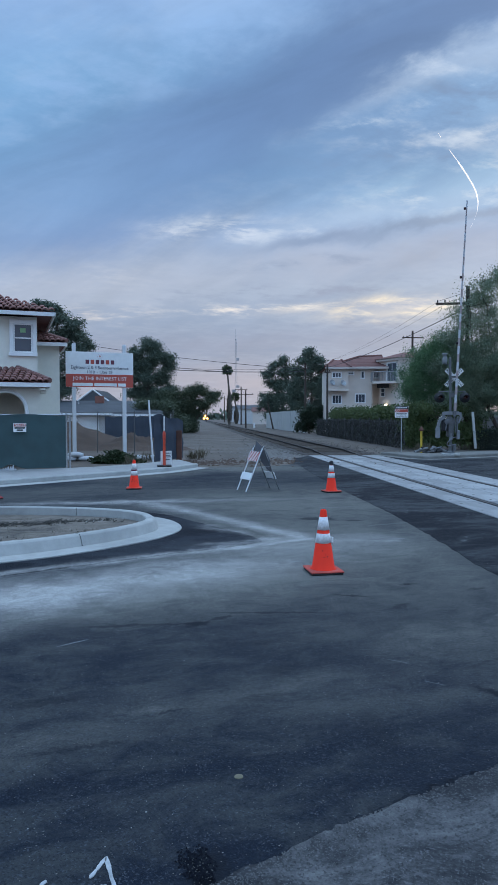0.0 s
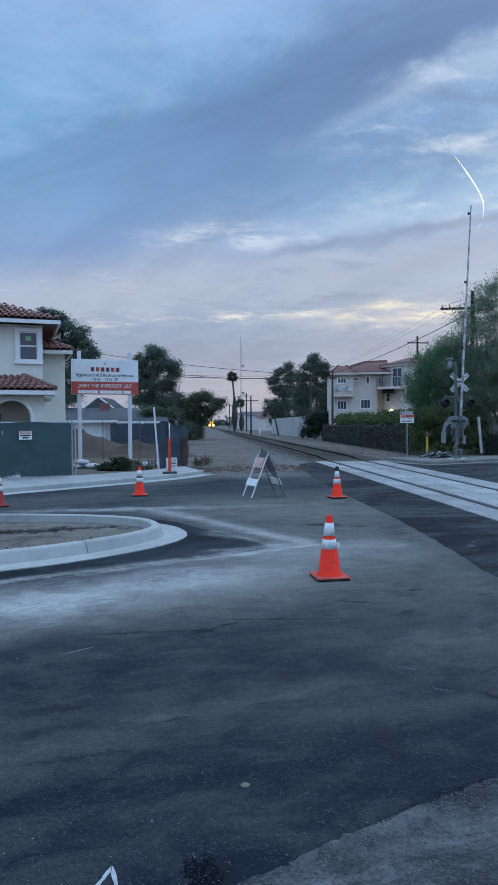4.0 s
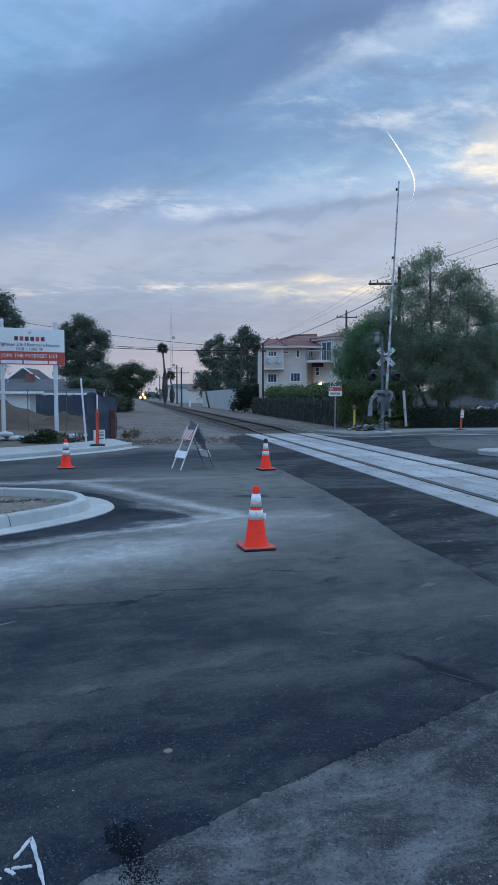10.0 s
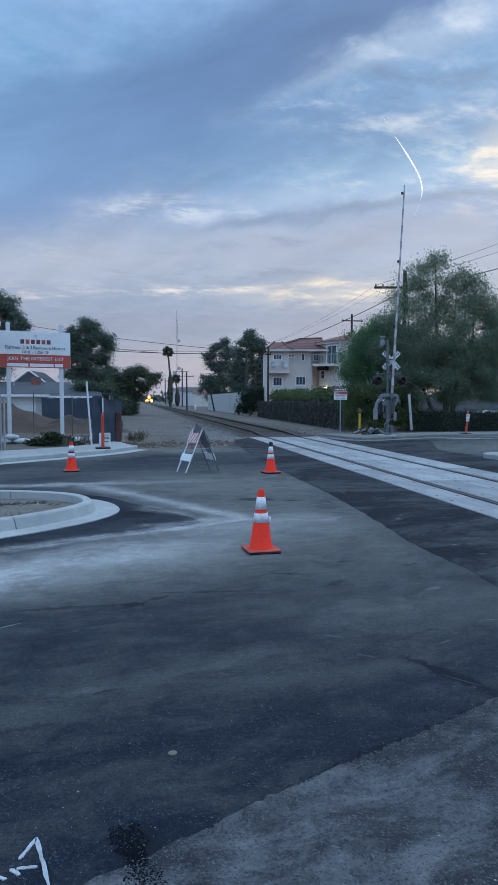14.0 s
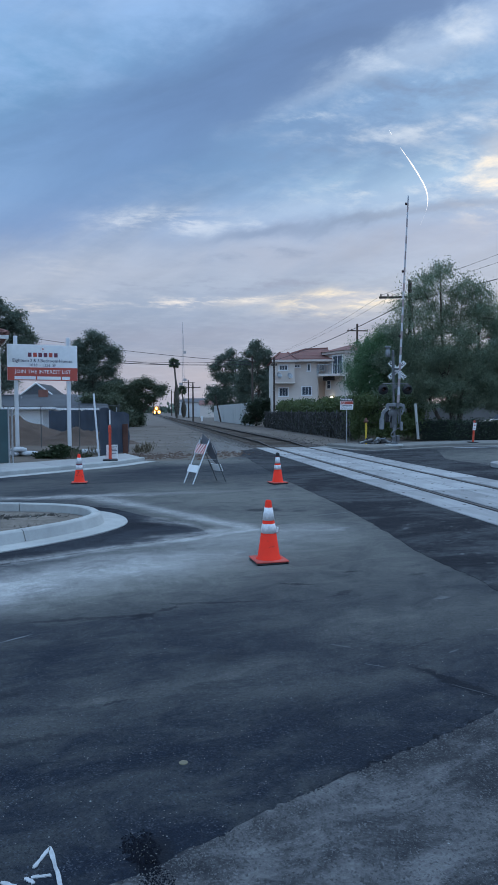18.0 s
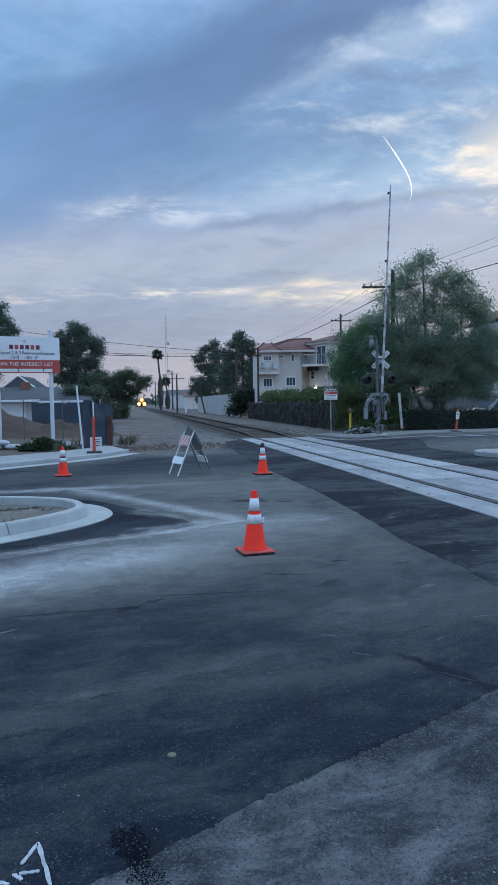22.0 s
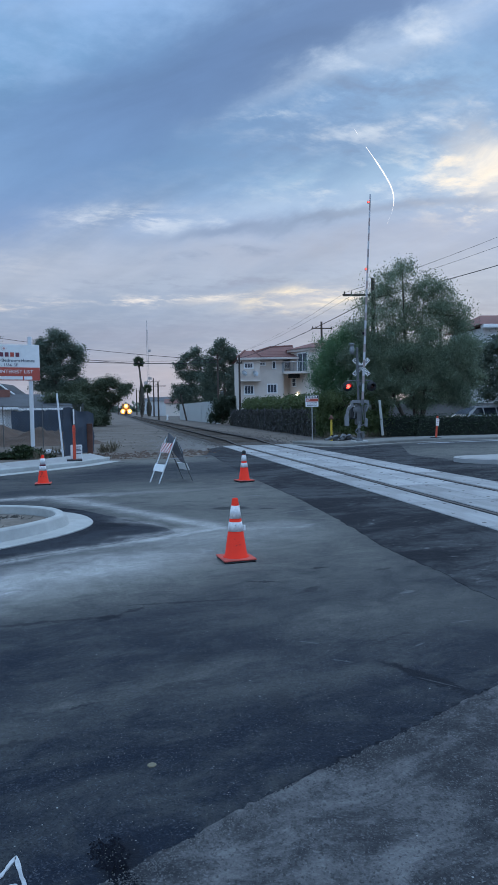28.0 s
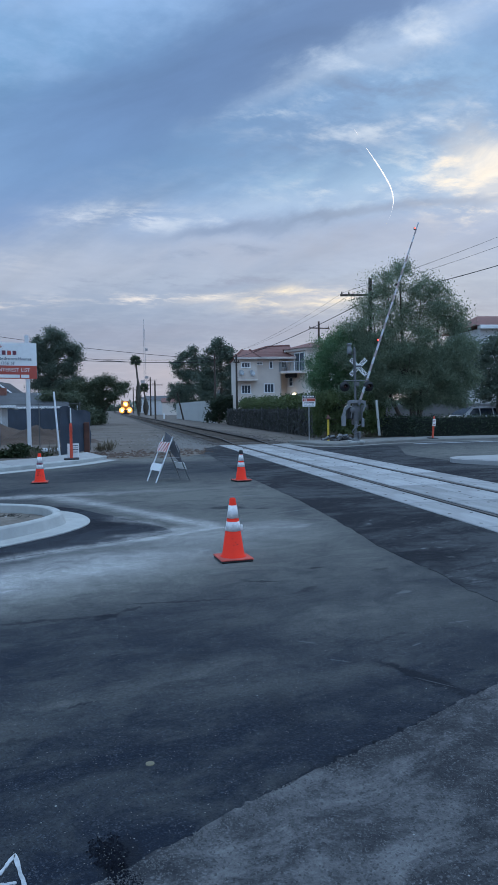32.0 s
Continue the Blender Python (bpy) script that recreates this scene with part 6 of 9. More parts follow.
        solid("earth_mound", s.add(vs, fs), "mound", "heap of dug brown earth on the building plot", "earth mound", smooth=True)
    stones("concrete_rubble", "pale broken concrete rubble on the dug earth", "concrete", 60, lambda r: (-9.4 + r.gauss(0, 0.7), 41.2 + r.gauss(0, 0.5), 0.25 + r.uniform(-0.1, 0.25)), (0.06, 0.20), 33)
    # leafy bush and weeds at the pavement's back
    tree("shrub", "low dark green shrub at the back of the pavement", (-6.0, 25.5, -0.03), [([(0, 0, 0), (0.02, 0, 0.2), (0, 0, 0.35)], 0.025, 0.01)],
         [(-0.5, 0, 0.25, 0.55, 0.4, 0.25), (0.15, 0, 0.42, 0.5, 0.4, 0.35), (0.75, 0.1, 0.22, 0.5, 0.35, 0.22), (-1.0, 0.1, 0.15, 0.4, 0.3, 0.15), (1.2, 0.1, 0.13, 0.35, 0.3, 0.14)], 3600, 0.11, "leaf_bush2", 31, 0, 0.5, category="shrub", spread=0.9, scale=0.66)


MAT["leaf_bush2"] = leaf_mat("shrub_leaves", (0.014, 0.03, 0.016), (0.06, 0.09, 0.035))


# ---- houses ----
def window_part(parent, m, w, h, frame_mat="white_paint", bars=(1, 1), trim=0.12, depth=0.1, name="window"):
    """A window set into a facade: trim, frame, glass, bars. m: middle of the opening; facing -y."""
    t = Shape()
    for x, z, sx, sz in ((0, h / 2 + trim / 2, w + 2 * trim, trim), (0, -h / 2 - trim / 2, w + 2 * trim + 0.06, trim), (-w / 2 - trim / 2, 0, trim, h), (w / 2 + trim / 2, 0, trim, h)):
        t.box((x, -depth / 2, z), (sx, depth, sz), 0, 0.01, m)
    win = part(name, t, frame_mat, parent, "white framed window")
    fr, fw = Shape(), 0.045
    for i in range(bars[0] + 1):
        x = -w / 2 + w * i / bars[0]
        fr.box((x + (fw / 2 if i == 0 else -fw / 2 if i == bars[0] else 0), -0.02, 0), (fw, 0.04, h), 0, 0, m)
    for j in range(bars[1] + 1):
        z = -h / 2 + h * j / bars[1]
        fr.box((0, -0.022, z + (fw / 2 if j == 0 else -fw / 2 if j == bars[1] else 0)), (w, 0.04, fw), 0, 0, m)
    part("sash", fr, frame_mat, win)
    part("pane", Shape().box((0, -0.008, 0), (w, 0.01, h), 0, 0, m), "glass", win, "dark reflecting glass")
    return win


def barrel_roof(parent, origin, along, up, cols, rows, w=0.22, l=0.36, mat="rooftile", name="tile"):
    """Rows of half-round clay tiles laid up a slope."""
    along, up = Vector(along).normalized(), Vector(up).normalized()
    nrm = along.cross(up).normalized()
    s, n = Shape(), 7
    vs = []
    for y, r, lift in ((-0.03, w * 0.52, 0.025), (l, w * 0.44, 0.0)):
        for i in range(n):
            a = math.pi * i / (n - 1)
            vs.append((-math.cos(a) * r, y, math.sin(a) * r * 0.8 + lift))
    for y, r, lift in ((-0.03, w * 0.40, 0.025),):
        for i in range(n):
            a = math.pi * i / (n - 1)
            vs.append((-math.cos(a) * r, y, math.sin(a) * r * 0.66 + lift - 0.008))
    fs = [(i + 1, i, n + i, n + i + 1) for i in range(n - 1)] + [(i, i + 1, 2 * n + i + 1, 2 * n + i) for i in range(n - 1)]
    me = s.add(vs, fs).mesh(name, mat, False)
    rot = Matrix((along, up, nrm)).transposed().to_4x4()
    for j in range(rows):
        for i in range(cols):
            p = Vector(origin) + along * (i + 0.5) * w + up * j * l * 0.92
            part(name, me, mat, parent, at=Matrix.Translation(p) @ rot)


def stucco_house():
    """Two-storey house at the corner: main block, set-back wing, porch with an arch, clay tiled roofs."""
    at = Matrix.Translation((-8.72, 25.0, 0)) @ Matrix.Rotation(radians(22), 4, "Z")
    h = thing("stucco_house", "two-storey sand stucco house with clay tile roofs and arched porch", "house", at)
    wall = Shape().box((-4.5, 3.6, 2.65), (9.0, 7.2, 5.5))
    part("main_wall", wall, "stucco", h)
    part("wing_wall", Shape().box((-2.0, 6.6, 2.3), (6.0, 7.6, 4.8)), "stucco", h)
    # porch with arch
    p = Shape()
    yz = -1.35
    arch = [(-0.50, 0.0), (-0.50, 1.95)] + [(-0.50 - 0.62 + 0.62 * math.cos(a), 1.95 + 0.62 * math.sin(a)) for a in [k * math.pi / 12 for k in range(1, 12)]] + [(-1.74, 1.95), (-1.74, 0.0)]
    outline = [(0, 0), (0, 2.78), (-6, 2.78), (-6, 0)] + arch[::-1]
    p.sheet(outline, 0.22, Matrix.Translation((0, yz, 0)))
    part("porch_wall", p, "stucco", h)
    part("porch_side", Shape().box((-0.11, -0.56, 1.39), (0.22, 1.14, 2.78)), "stucco", h)
    tr = Shape()
    for k in range(12):
        a0, a1 = k * math.pi / 12, (k + 1) * math.pi / 12
        c0 = Vector((-1.12, yz - 0.03, 1.95))
        tr.rod(c0 + Vector((0.68 * math.cos(a0), 0, 0.68 * math.sin(a0))), c0 + Vector((0.68 * math.cos(a1), 0, 0.68 * math.sin(a1))), 0.07, n=6)
    tr.rod((-0.44, yz - 0.03, 0), (-0.44, yz - 0.03, 1.97), 0.07, n=6)
    tr.rod((-1.80, yz - 0.03, 0), (-1.80, yz - 0.03, 1.97), 0.07, n=6)
    part("arch_trim", tr, "white_paint", h, "white arch trim")
    part("entry_door", Shape().box((-2.0, -0.03, 1.1), (1.0, 0.06, 2.1), 0, 0.01), "dark_room", h, "dark entry door")
    # roofs: plate, white fascia, tiles
    def roof(nm, x0, x1, y0, z0, run, rise, thick=0.12, cols=14, rows=6, hip=0.75):
        s = Shape()
        s.add([(x0, y0, z0), (x1, y0, z0), (x1 - run * hip, y0 + run, z0 + rise), (x0, y0 + run, z0 + rise),
               (x0, y0, z0 - thick), (x1, y0, z0 - thick), (x1, y0 + run, z0 - thick), (x0, y0 + run, z0 - thick), (x1, y0 + run, z0)],
              [(0, 1, 2, 3), (7, 6, 5, 4), (0, 4, 5, 1), (1, 5, 6, 8), (1, 8, 2), (2, 8, 6, 7, 3), (3, 7, 4, 0)])
        r = part(nm, s, "far_roof", h, "clay tile roof")
        part("fascia", Shape().box(((x0 + x1) / 2, y0 - 0.015, z0 - thick / 2 - 0.04), (x1 - x0 + 0.04, 0.05, thick + 0.03), 0, 0.006), "white_paint", r, "white fascia")
        part("fascia", Shape().box((x1 + 0.01, y0 + run / 2, z0 - thick / 2 - 0.04), (0.05, run, thick + 0.03), 0, 0.006), "white_paint", r, "white fascia")
        slope = Vector((0, run, rise)).normalized()
        for j in range(rows):
            barrel_roof(r, Vector((x1 - 0.331 * slope.y * j * hip - cols * 0.22, y0 - 0.05, z0 + 0.01)) + slope * j * 0.331, (1, 0, 0), slope, cols, 1)
        part("hip_tiles", Shape().tube([(x1, y0, z0 + 0.06), (x1 - run * hip, y0 + run, z0 + rise + 0.06)], 0.10, 7), "rooftile", r)
        return r
    # hipped main roof: eave in front and a slope on the side
    m = Shape()
    m.add([(-9.5, -0.55, 5.55), (0.6, -0.55, 5.55), (0.6, 7.8, 5.55), (-9.5, 7.8, 5.55), (-6.0, 3.6, 7.1), (-3.2, 3.6, 7.1)], [(0, 1, 5, 4), (1, 2, 5), (2, 3, 4, 5), (3, 0, 4), (3, 2, 1, 0)])
    mr = part("roof", m, "far_roof", h, "clay tile hip roof")
    for a, b in (((-9.5, -0.55), (0.6, -0.55)), ((0.6, -0.55), (0.6, 7.8))):
        mx, my = (a[0] + b[0]) / 2, (a[1] + b[1]) / 2
        sz = (abs(b[0] - a[0]) + 0.06, abs(b[1] - a[1]) + 0.06, 0.14)
        part("fascia", Shape().box((mx, my, 5.46), sz, 0, 0.006), "white_paint", mr, "white fascia")
    up = Vector((0, 4.15, 1.55)).normalized()
    # front slope tiles, stepping back with the hip
    for j in range(7):
        back = 0.30 * j
        cols = 16
        barrel_roof(mr, Vector((0.6 - back - cols * 0.22, -0.58, 5.57)) + up * j * 0.33, (1, 0, 0), up, cols, 1)
    roof("wing_roof", -5.0, 1.25, 2.3, 4.78, 3.2, 1.1, cols=13, rows=8)
    roof("porch_roof", -6.2, 0.32, -1.8, 2.93, 1.85, 0.55, cols=18, rows=6, hip=0.55)
    w = window_part(h, Matrix.Translation((-0.50, 0.0, 4.62)), 0.66, 1.05, bars=(1, 2), trim=0.14)
    part("sticker", Shape().box((-0.50, -0.03, 4.90), (0.2, 0.006, 0.16)), "sticker", w, "green glazing sticker")
    part("corbel", Shape().box((0.13, -1.0, 2.62), (0.22, 0.5, 0.12), 0, 0.03), "stucco", h)


MAT["sticker"] = material("green_sticker", (0.25, 0.42, 0.22), 0.6, vary=0.1, scale=8.0)


def ranch_house():
    h = thing("ranch_house", "low white ranch house with grey shingle roof and garage", "house", Matrix.Translation((-15.0, 58.0, 0)) @ Matrix.Rotation(radians(10), 4, "Z"))
    part("wall", Shape().box((-1.0, 4, 1.1), (11.5, 8, 2.3)), "stucco_white", h)
    part("roof", Shape().add([(-7.8, -0.7, 2.15), (5.3, -0.7, 2.15), (5.3, 8.7, 2.15), (-7.8, 8.7, 2.15), (-5.5, 4, 3.3), (3.4, 4, 3.3)], [(0, 1, 5, 4), (1, 2, 5), (2, 3, 4, 5), (3, 0, 4), (3, 2, 1, 0)]), "shingle", h, "grey shingle hip roof")
    part("fascia", Shape().box((-1.25, -0.72, 2.05), (13.1, 0.06, 0.2)), "white_paint", h)
    part("garage_door", Shape().box((-1.3, -0.04, 0.95), (2.6, 0.08, 1.95), 0, 0.01), "white_paint", h, "white garage door")
    part("chimney", Shape().box((-0.2, 3.2, 3.2), (0.8, 0.6, 1.0), 0, 0.03), "brick", h, "red brick chimney")
    window_part(h, Matrix.Translation((2.4, 0, 1.55)), 1.5, 0.9, bars=(2, 1))
    window_part(h, Matrix.Translation((4.0, 0, 1.55)), 0.7, 0.7)
    part("porch_roof", Shape().add([(1.2, -1.6, 2.0), (5.4, -1.6, 2.0), (5.4, 0.3, 2.45), (1.2, 0.3, 2.45), (1.2, -1.6, 1.88), (5.4, -1.6, 1.88), (5.4, 0.3, 2.3), (1.2, 0.3, 2.3)], [(0, 1, 2, 3), (7, 6, 5, 4), (0, 4, 5, 1), (1, 5, 6, 2), (3, 7, 4, 0)]), "shingle", h, "grey porch roof")
    part("porch_fascia", Shape().box((3.3, -1.63, 1.94), (4.3, 0.05, 0.16)), "white_paint", h, "white fascia")
    for x in (1.5, 3.4, 5.2):
        part("porch_post", Shape().box((x, -1.45, 0.93), (0.12, 0.12, 1.9)), "white_paint", h)
    for x, y in ((-4.2, 1.6), (-2.0, 2.6), (1.9, 1.9), (2.8, 2.9)):
        part("roof_vent", Shape().rod((x, y, 2.2), (x, y, 2.3 + 0.33 * y), 0.07, n=8), "galv", h, "small grey roof vent")
    g = thing("gable_house", "white gabled house behind the ranch house", "house", Matrix.Translation((-20.8, 78, 0)))
    part("wall", Shape().box((0, 3, 1.8), (2.8, 6, 3.7)), "stucco_white", g)
    part("roof", Shape().add([(-1.9, -0.4, 3.6), (1.9, -0.4, 3.6), (0, -0.4, 5.0), (-1.9, 6.4, 3.6), (1.9, 6.4, 3.6), (0, 6.4, 5.0)], [(0, 1, 2), (3, 5, 4), (0, 2, 5, 3), (1, 4, 5, 2), (0, 3, 4, 1)]), "shingle", g)
    part("barge_board", Shape().rod((-1.9, -0.42, 3.6), (0, -0.42, 5.0), 0.09, n=4).rod((1.9, -0.42, 3.6), (0, -0.42, 5.0), 0.09, n=4), "white_paint", g, "white barge board")


MAT["stucco_white"] = material("white_stucco", (0.60, 0.59, 0.58), 0.9, vary=0.08, scale=2.0)
MAT["brick"] = material("red_brick", (0.24, 0.10, 0.075), 0.9, vary=0.25, scale=12.0)


def villa():
    """Three-storey peach stucco house behind the hedge: a long wing with a bay, and a taller block set askew beside it."""
    v = thing("stucco_villa", "three-storey pale peach stucco villa with red tile roof and balcony", "house", Matrix.Translation((0, 70, 0)))
    part("wing_wall", Shape().prism([(5.5, 0.0), (10.1, 0.0), (10.1, 1.4), (11.2, 1.4), (11.2, 8.0), (5.5, 8.0)], -0.1, 6.9), "villa_stucco", v)
    bay = part("bay", Shape().box((6.45, -0.40, 5.68), (2.1, 1.2, 2.30), 0, 0.02), "villa_stucco", v, "jutting upper bay")
    part("sill_band", Shape().box((6.45, -0.42, 4.50), (2.22, 1.26, 0.14), 0, 0.03), "villa_stucco", bay)
    hip = part("bay_roof", Shape().add([(5.15, -1.45, 6.82), (7.75, -1.45, 6.82), (8.1, 1.5, 6.82), (5.15, 3.0, 6.82), (6.2, 1.2, 7.75), (7.0, 1.2, 7.75)], [(0, 1, 5, 4), (1, 2, 5), (2, 3, 4, 5), (3, 0, 4), (3, 2, 1, 0)]), "far_roof", v, "red clay tile hip over the bay")
    main = part("wing_roof", Shape().add([(5.2, -0.6, 6.9), (11.6, -0.6, 6.9), (11.6, 8.6, 6.9), (5.2, 8.6, 6.9), (9.2, 3.6, 8.30), (11.6, 3.6, 8.40)], [(0, 1, 5, 4), (1, 2, 5), (2, 3, 4, 5), (3, 0, 4), (3, 2, 1, 0)]), "far_roof", v, "red clay tile roof")
    # rows of ridge tiles
    part("ridge_tiles", Shape().tube([(9.2, 3.6, 8.31), (11.6, 3.6, 8.41)], 0.12, 6), "far_roof", main)
    part("hip_tiles", Shape().tube([(5.2, -0.6, 6.93), (9.2, 3.6, 8.33)], 0.11, 6), "far_roof", main)
    part("hip_tiles", Shape().tube([(5.15, -1.45, 6.85), (6.2, 1.2, 7.78)], 0.10, 6).tube([(7.75, -1.45, 6.85), (7.0, 1.2, 7.78)], 0.10, 6), "far_roof", hip)
    for k in range(7):
        f = (k + 0.5) / 7
        part("tile_course", Shape().tube([(5.35 + 3.9 * f, -0.6 + 4.2 * f, 6.91 + 1.41 * f), (11.55, -0.6 + 4.2 * f, 6.91 + 1.49 * f)], 0.035, 4), "far_roof", main)
    part("eave_board", Shape().box((9.0, -0.62, 6.80), (5.2, 0.12, 0.20)), "villa_trim", v)
    part("eave_board", Shape().box((6.45, -1.47, 6.72), (2.6, 0.12, 0.20)), "villa_trim", v)
    part("gutter_pipe", Shape().rod((10.0, -0.08, 0), (10.0, -0.08, 6.8), 0.045, n=6), "villa_trim", v)
    for x, z, w, h, bars, y in ((6.35, 6.05, 0.85, 0.50, (3, 1), -1.0), (6.45, 3.62, 0.92, 0.86, (3, 1), 0.0), (7.87, 6.27, 0.55, 0.24, (2, 1), 0.0), (9.07, 6.13, 0.30, 0.72, (1, 1), 0.0), (8.84, 3.72, 0.98, 0.88, (3, 1), 0.0), (10.62, 6.2, 0.5, 0.6, (2, 1), 1.4)):
        window_part(v, Matrix.Translation((x, y, z)), w, h, bars=bars, trim=0.07, depth=0.06)
    # the taller block
    tall = part("block_wall", Shape().prism([(10.85, 0.9), (12.45, -2.0), (18.0, -0.6), (17.2, 6.5), (12.0, 6.5)], -0.1, 7.5), "villa_stucco", v)
    part("block_roof", Shape().add([(10.4, 0.6, 7.72), (12.3, -2.5, 7.72), (18.5, -0.9, 7.72), (17.5, 7.0, 7.72), (11.6, 7.0, 7.72), (13.6, 2.2, 8.6), (15.8, 2.6, 8.6)], [(0, 1, 5), (1, 2, 6, 5), (2, 3, 6), (3, 4, 5, 6), (4, 0, 5), (4, 3, 2, 1, 0)]), "far_roof", tall, "red clay tile roof")
    part("cornice", Shape().prism([(10.55, 0.7), (12.35, -2.3), (18.2, -0.8), (17.3, 6.7), (11.8, 6.7)], 7.46, 7.72), "villa_trim", tall)
    part("downpipe", Shape().rod((13.1, -1.92, 0.0), (13.1, -1.92, 7.45), 0.05, n=6), "villa_trim", tall)
    face = math.atan2(-2.9, 1.6)

    def on_face(f, z):
        return Matrix.Translation((10.85 + 1.6 * f - 0.01, 0.9 - 2.9 * f - 0.01, z)) @ Matrix.Rotation(face, 4, "Z")
    window_part(tall, on_face(0.66, 6.3), 1.5, 1.9, bars=(2, 1), trim=0.08, name="balcony_door")
    window_part(tall, on_face(0.22, 4.35), 0.62, 0.85, bars=(1, 2), trim=0.07, depth=0.06)
    # balcony in the angle between the two
    b = part("balcony", Shape().prism([(10.0, 0.4), (9.85, -1.7), (12.1, -2.5), (12.45, -2.0), (10.85, 0.9)], 5.15, 5.38), "villa_stucco", v, "stucco balcony slab")
    a0, a1, a2 = Vector((9.9, 0.0)), Vector((9.9, -1.65)), Vector((12.12, -2.42))
    for p, q, n in ((a0, a1, 7), (a1, a2, 15)):
        for k in range(n + 1):
            c = p.lerp(q, k / n)
            part("baluster", Shape().rod((c.x, c.y, 5.37), (c.x, c.y, 6.3), 0.02, n=4), "galv", b)
        part("rail", Shape().rod((p.x, p.y, 6.32), (q.x, q.y, 6.32), 0.035, n=5), "galv", b)
    part("bracket", Shape().box((11.0, -0.9, 4.95), (1.2, 0.3, 0.42), -0.6, 0.04), "dark_room", b, "dark underside bracket")
    part("wall_lamp", Shape().lathe([(0.05, 0), (0.13, 0.05), (0.13, 0.2), (0.05, 0.24)], 10, (11.35, -0.35, 2.9)), "house_lit", v, "lit wall lamp")
    # dishes on the bay
    for x, z in ((5.85, 5.25), (6.95, 5.2)):
        m = Matrix.Translation((x, -1.2, z))
        part("dish", Shape().lathe([(0.02, 0.0), (0.18, 0.03), (0.32, 0.11), (0.30, 0.11), (0.16, 0.045), (0.02, 0.02)], 16, m=m @ Matrix.Rotation(radians(62), 4, "X") @ Matrix.Rotation(radians(30), 4, "Y")), "galv", v, "grey satellite dish")
        part("dish_arm", Shape().rod((x, -1.0, z - 0.25), (x + 0.02, -1.3, z - 0.05), 0.03, n=5).rod((x, -1.2, z - 0.15), (x + 0.2, -1.62, z + 0.06), 0.02, n=4), "galv", v)

    r = thing("corner_villa", "white stucco house with red tile roof behind the trees", "house", Matrix.Translation((30, 60, 0)))
    part("wall", Shape().box((1.5, 4, 4.3), (9.0, 8, 8.8)), "stucco_white", r)
    part("roof", Shape().add([(-3.6, -0.6, 8.9), (7, -0.6, 8.9), (7, 8.6, 8.9), (-3.6, 8.6, 8.9), (-1.5, 4, 10.3), (5, 4, 10.3)], [(0, 1, 5, 4), (1, 2, 5), (2, 3, 4, 5), (3, 0, 4), (3, 2, 1, 0)]), "far_roof", r, "red clay tile roof")
    part("cornice", Shape().box((1.5, -0.35, 8.75), (9.6, 0.6, 0.35), 0, 0.05), "white_paint", r)
    window_part(r, Matrix.Translation((-1.6, 0, 7.6)), 1.3, 0.7, bars=(2, 1))
    for k in range(24):
        part("baluster", Shape().rod((-2.8 + k * 0.2, -0.6, 5.2), (-2.8 + k * 0.2, -0.6, 6.2), 0.025, n=4), "white_paint", r)
    part("balcony_rail", Shape().box((-0.4, -0.6, 6.22), (5.2, 0.08, 0.08)), "white_paint", r)
    part("balcony_slab", Shape().box((-0.4, -0.3, 5.1), (5.2, 0.7, 0.2)), "white_paint", r)


def far_buildings():
    for x, y, w, h, d, m in ((-8.3, 210, 7, 4.6, 14, "stucco_white"), (-2.5, 190, 7, 3.6, 12, "villa_stucco"), (-16, 330, 12, 6.5, 20, "stucco_white"), (12, 150, 8, 4.6, 10, "stucco_white")):
        b = thing("warehouse", "low pale building far along the railway", "building", Matrix.Translation((x, y, 0)), group="far buildings")
        part("wall", Shape().box((0, d / 2, h / 2), (w, d, h)), m, b)
        part("roof", Shape().add([(-w / 2 - .4, -.4, h), (w / 2 + .4, -.4, h), (w / 2 + .4, d + .4, h), (-w / 2 - .4, d + .4, h), (-w / 2 - .4, d / 2, h + 1.3), (w / 2 + .4, d / 2, h + 1.3)], [(0, 1, 5, 4), (2, 3, 4, 5), (1, 2, 5), (3, 0, 4), (3, 2, 1, 0)]), "shingle" if m == "stucco_white" else "far_roof", b)
    # low dark tree line on the horizon
    v, c = leaf_cloud([(x, 900 + 40 * math.sin(x), 4, 30, 14, 7 + 3 * math.sin(x * 0.11)) for x in range(-700, 720, 26)], 16000, 5.0, 77, 0, 0.7)
    ob = new("tree_line", blades_mesh("tree_line", v, c, "leaf_dark"))
    tagged(ob, "dark tree line along the far horizon", "trees", kind="stuff")


# ---- crossing gate, signs and posts ----
GATE = (7.54, 29.2, 0.12)
ARM_DIR = (0.88, 0.47)
MOVING = {"lenses": [], "signals": []}


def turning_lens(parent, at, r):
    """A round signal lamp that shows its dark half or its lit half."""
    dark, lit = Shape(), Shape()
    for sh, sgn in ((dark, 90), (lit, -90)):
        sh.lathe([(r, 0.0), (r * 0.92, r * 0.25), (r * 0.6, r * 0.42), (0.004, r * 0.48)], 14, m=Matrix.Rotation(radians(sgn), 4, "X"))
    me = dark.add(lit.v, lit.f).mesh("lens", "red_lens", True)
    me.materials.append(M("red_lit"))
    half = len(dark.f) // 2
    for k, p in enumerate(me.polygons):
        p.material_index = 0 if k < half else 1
    # added sleeve that blocks the glow of the half turned to the back
    part("lens_barrel", Shape().lathe([(r * 1.14, 0.0), (r * 1.14, -r * 1.1), (r * 1.02, -r * 1.1), (r * 1.02, -r * 0.02)][::-1], 16, m=Matrix.Translation(at) @ Matrix.Rotation(radians(90), 4, "X")), "black_paint", parent, "black sleeve added to hide the lens's lit half")
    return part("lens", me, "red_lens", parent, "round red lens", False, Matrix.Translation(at))


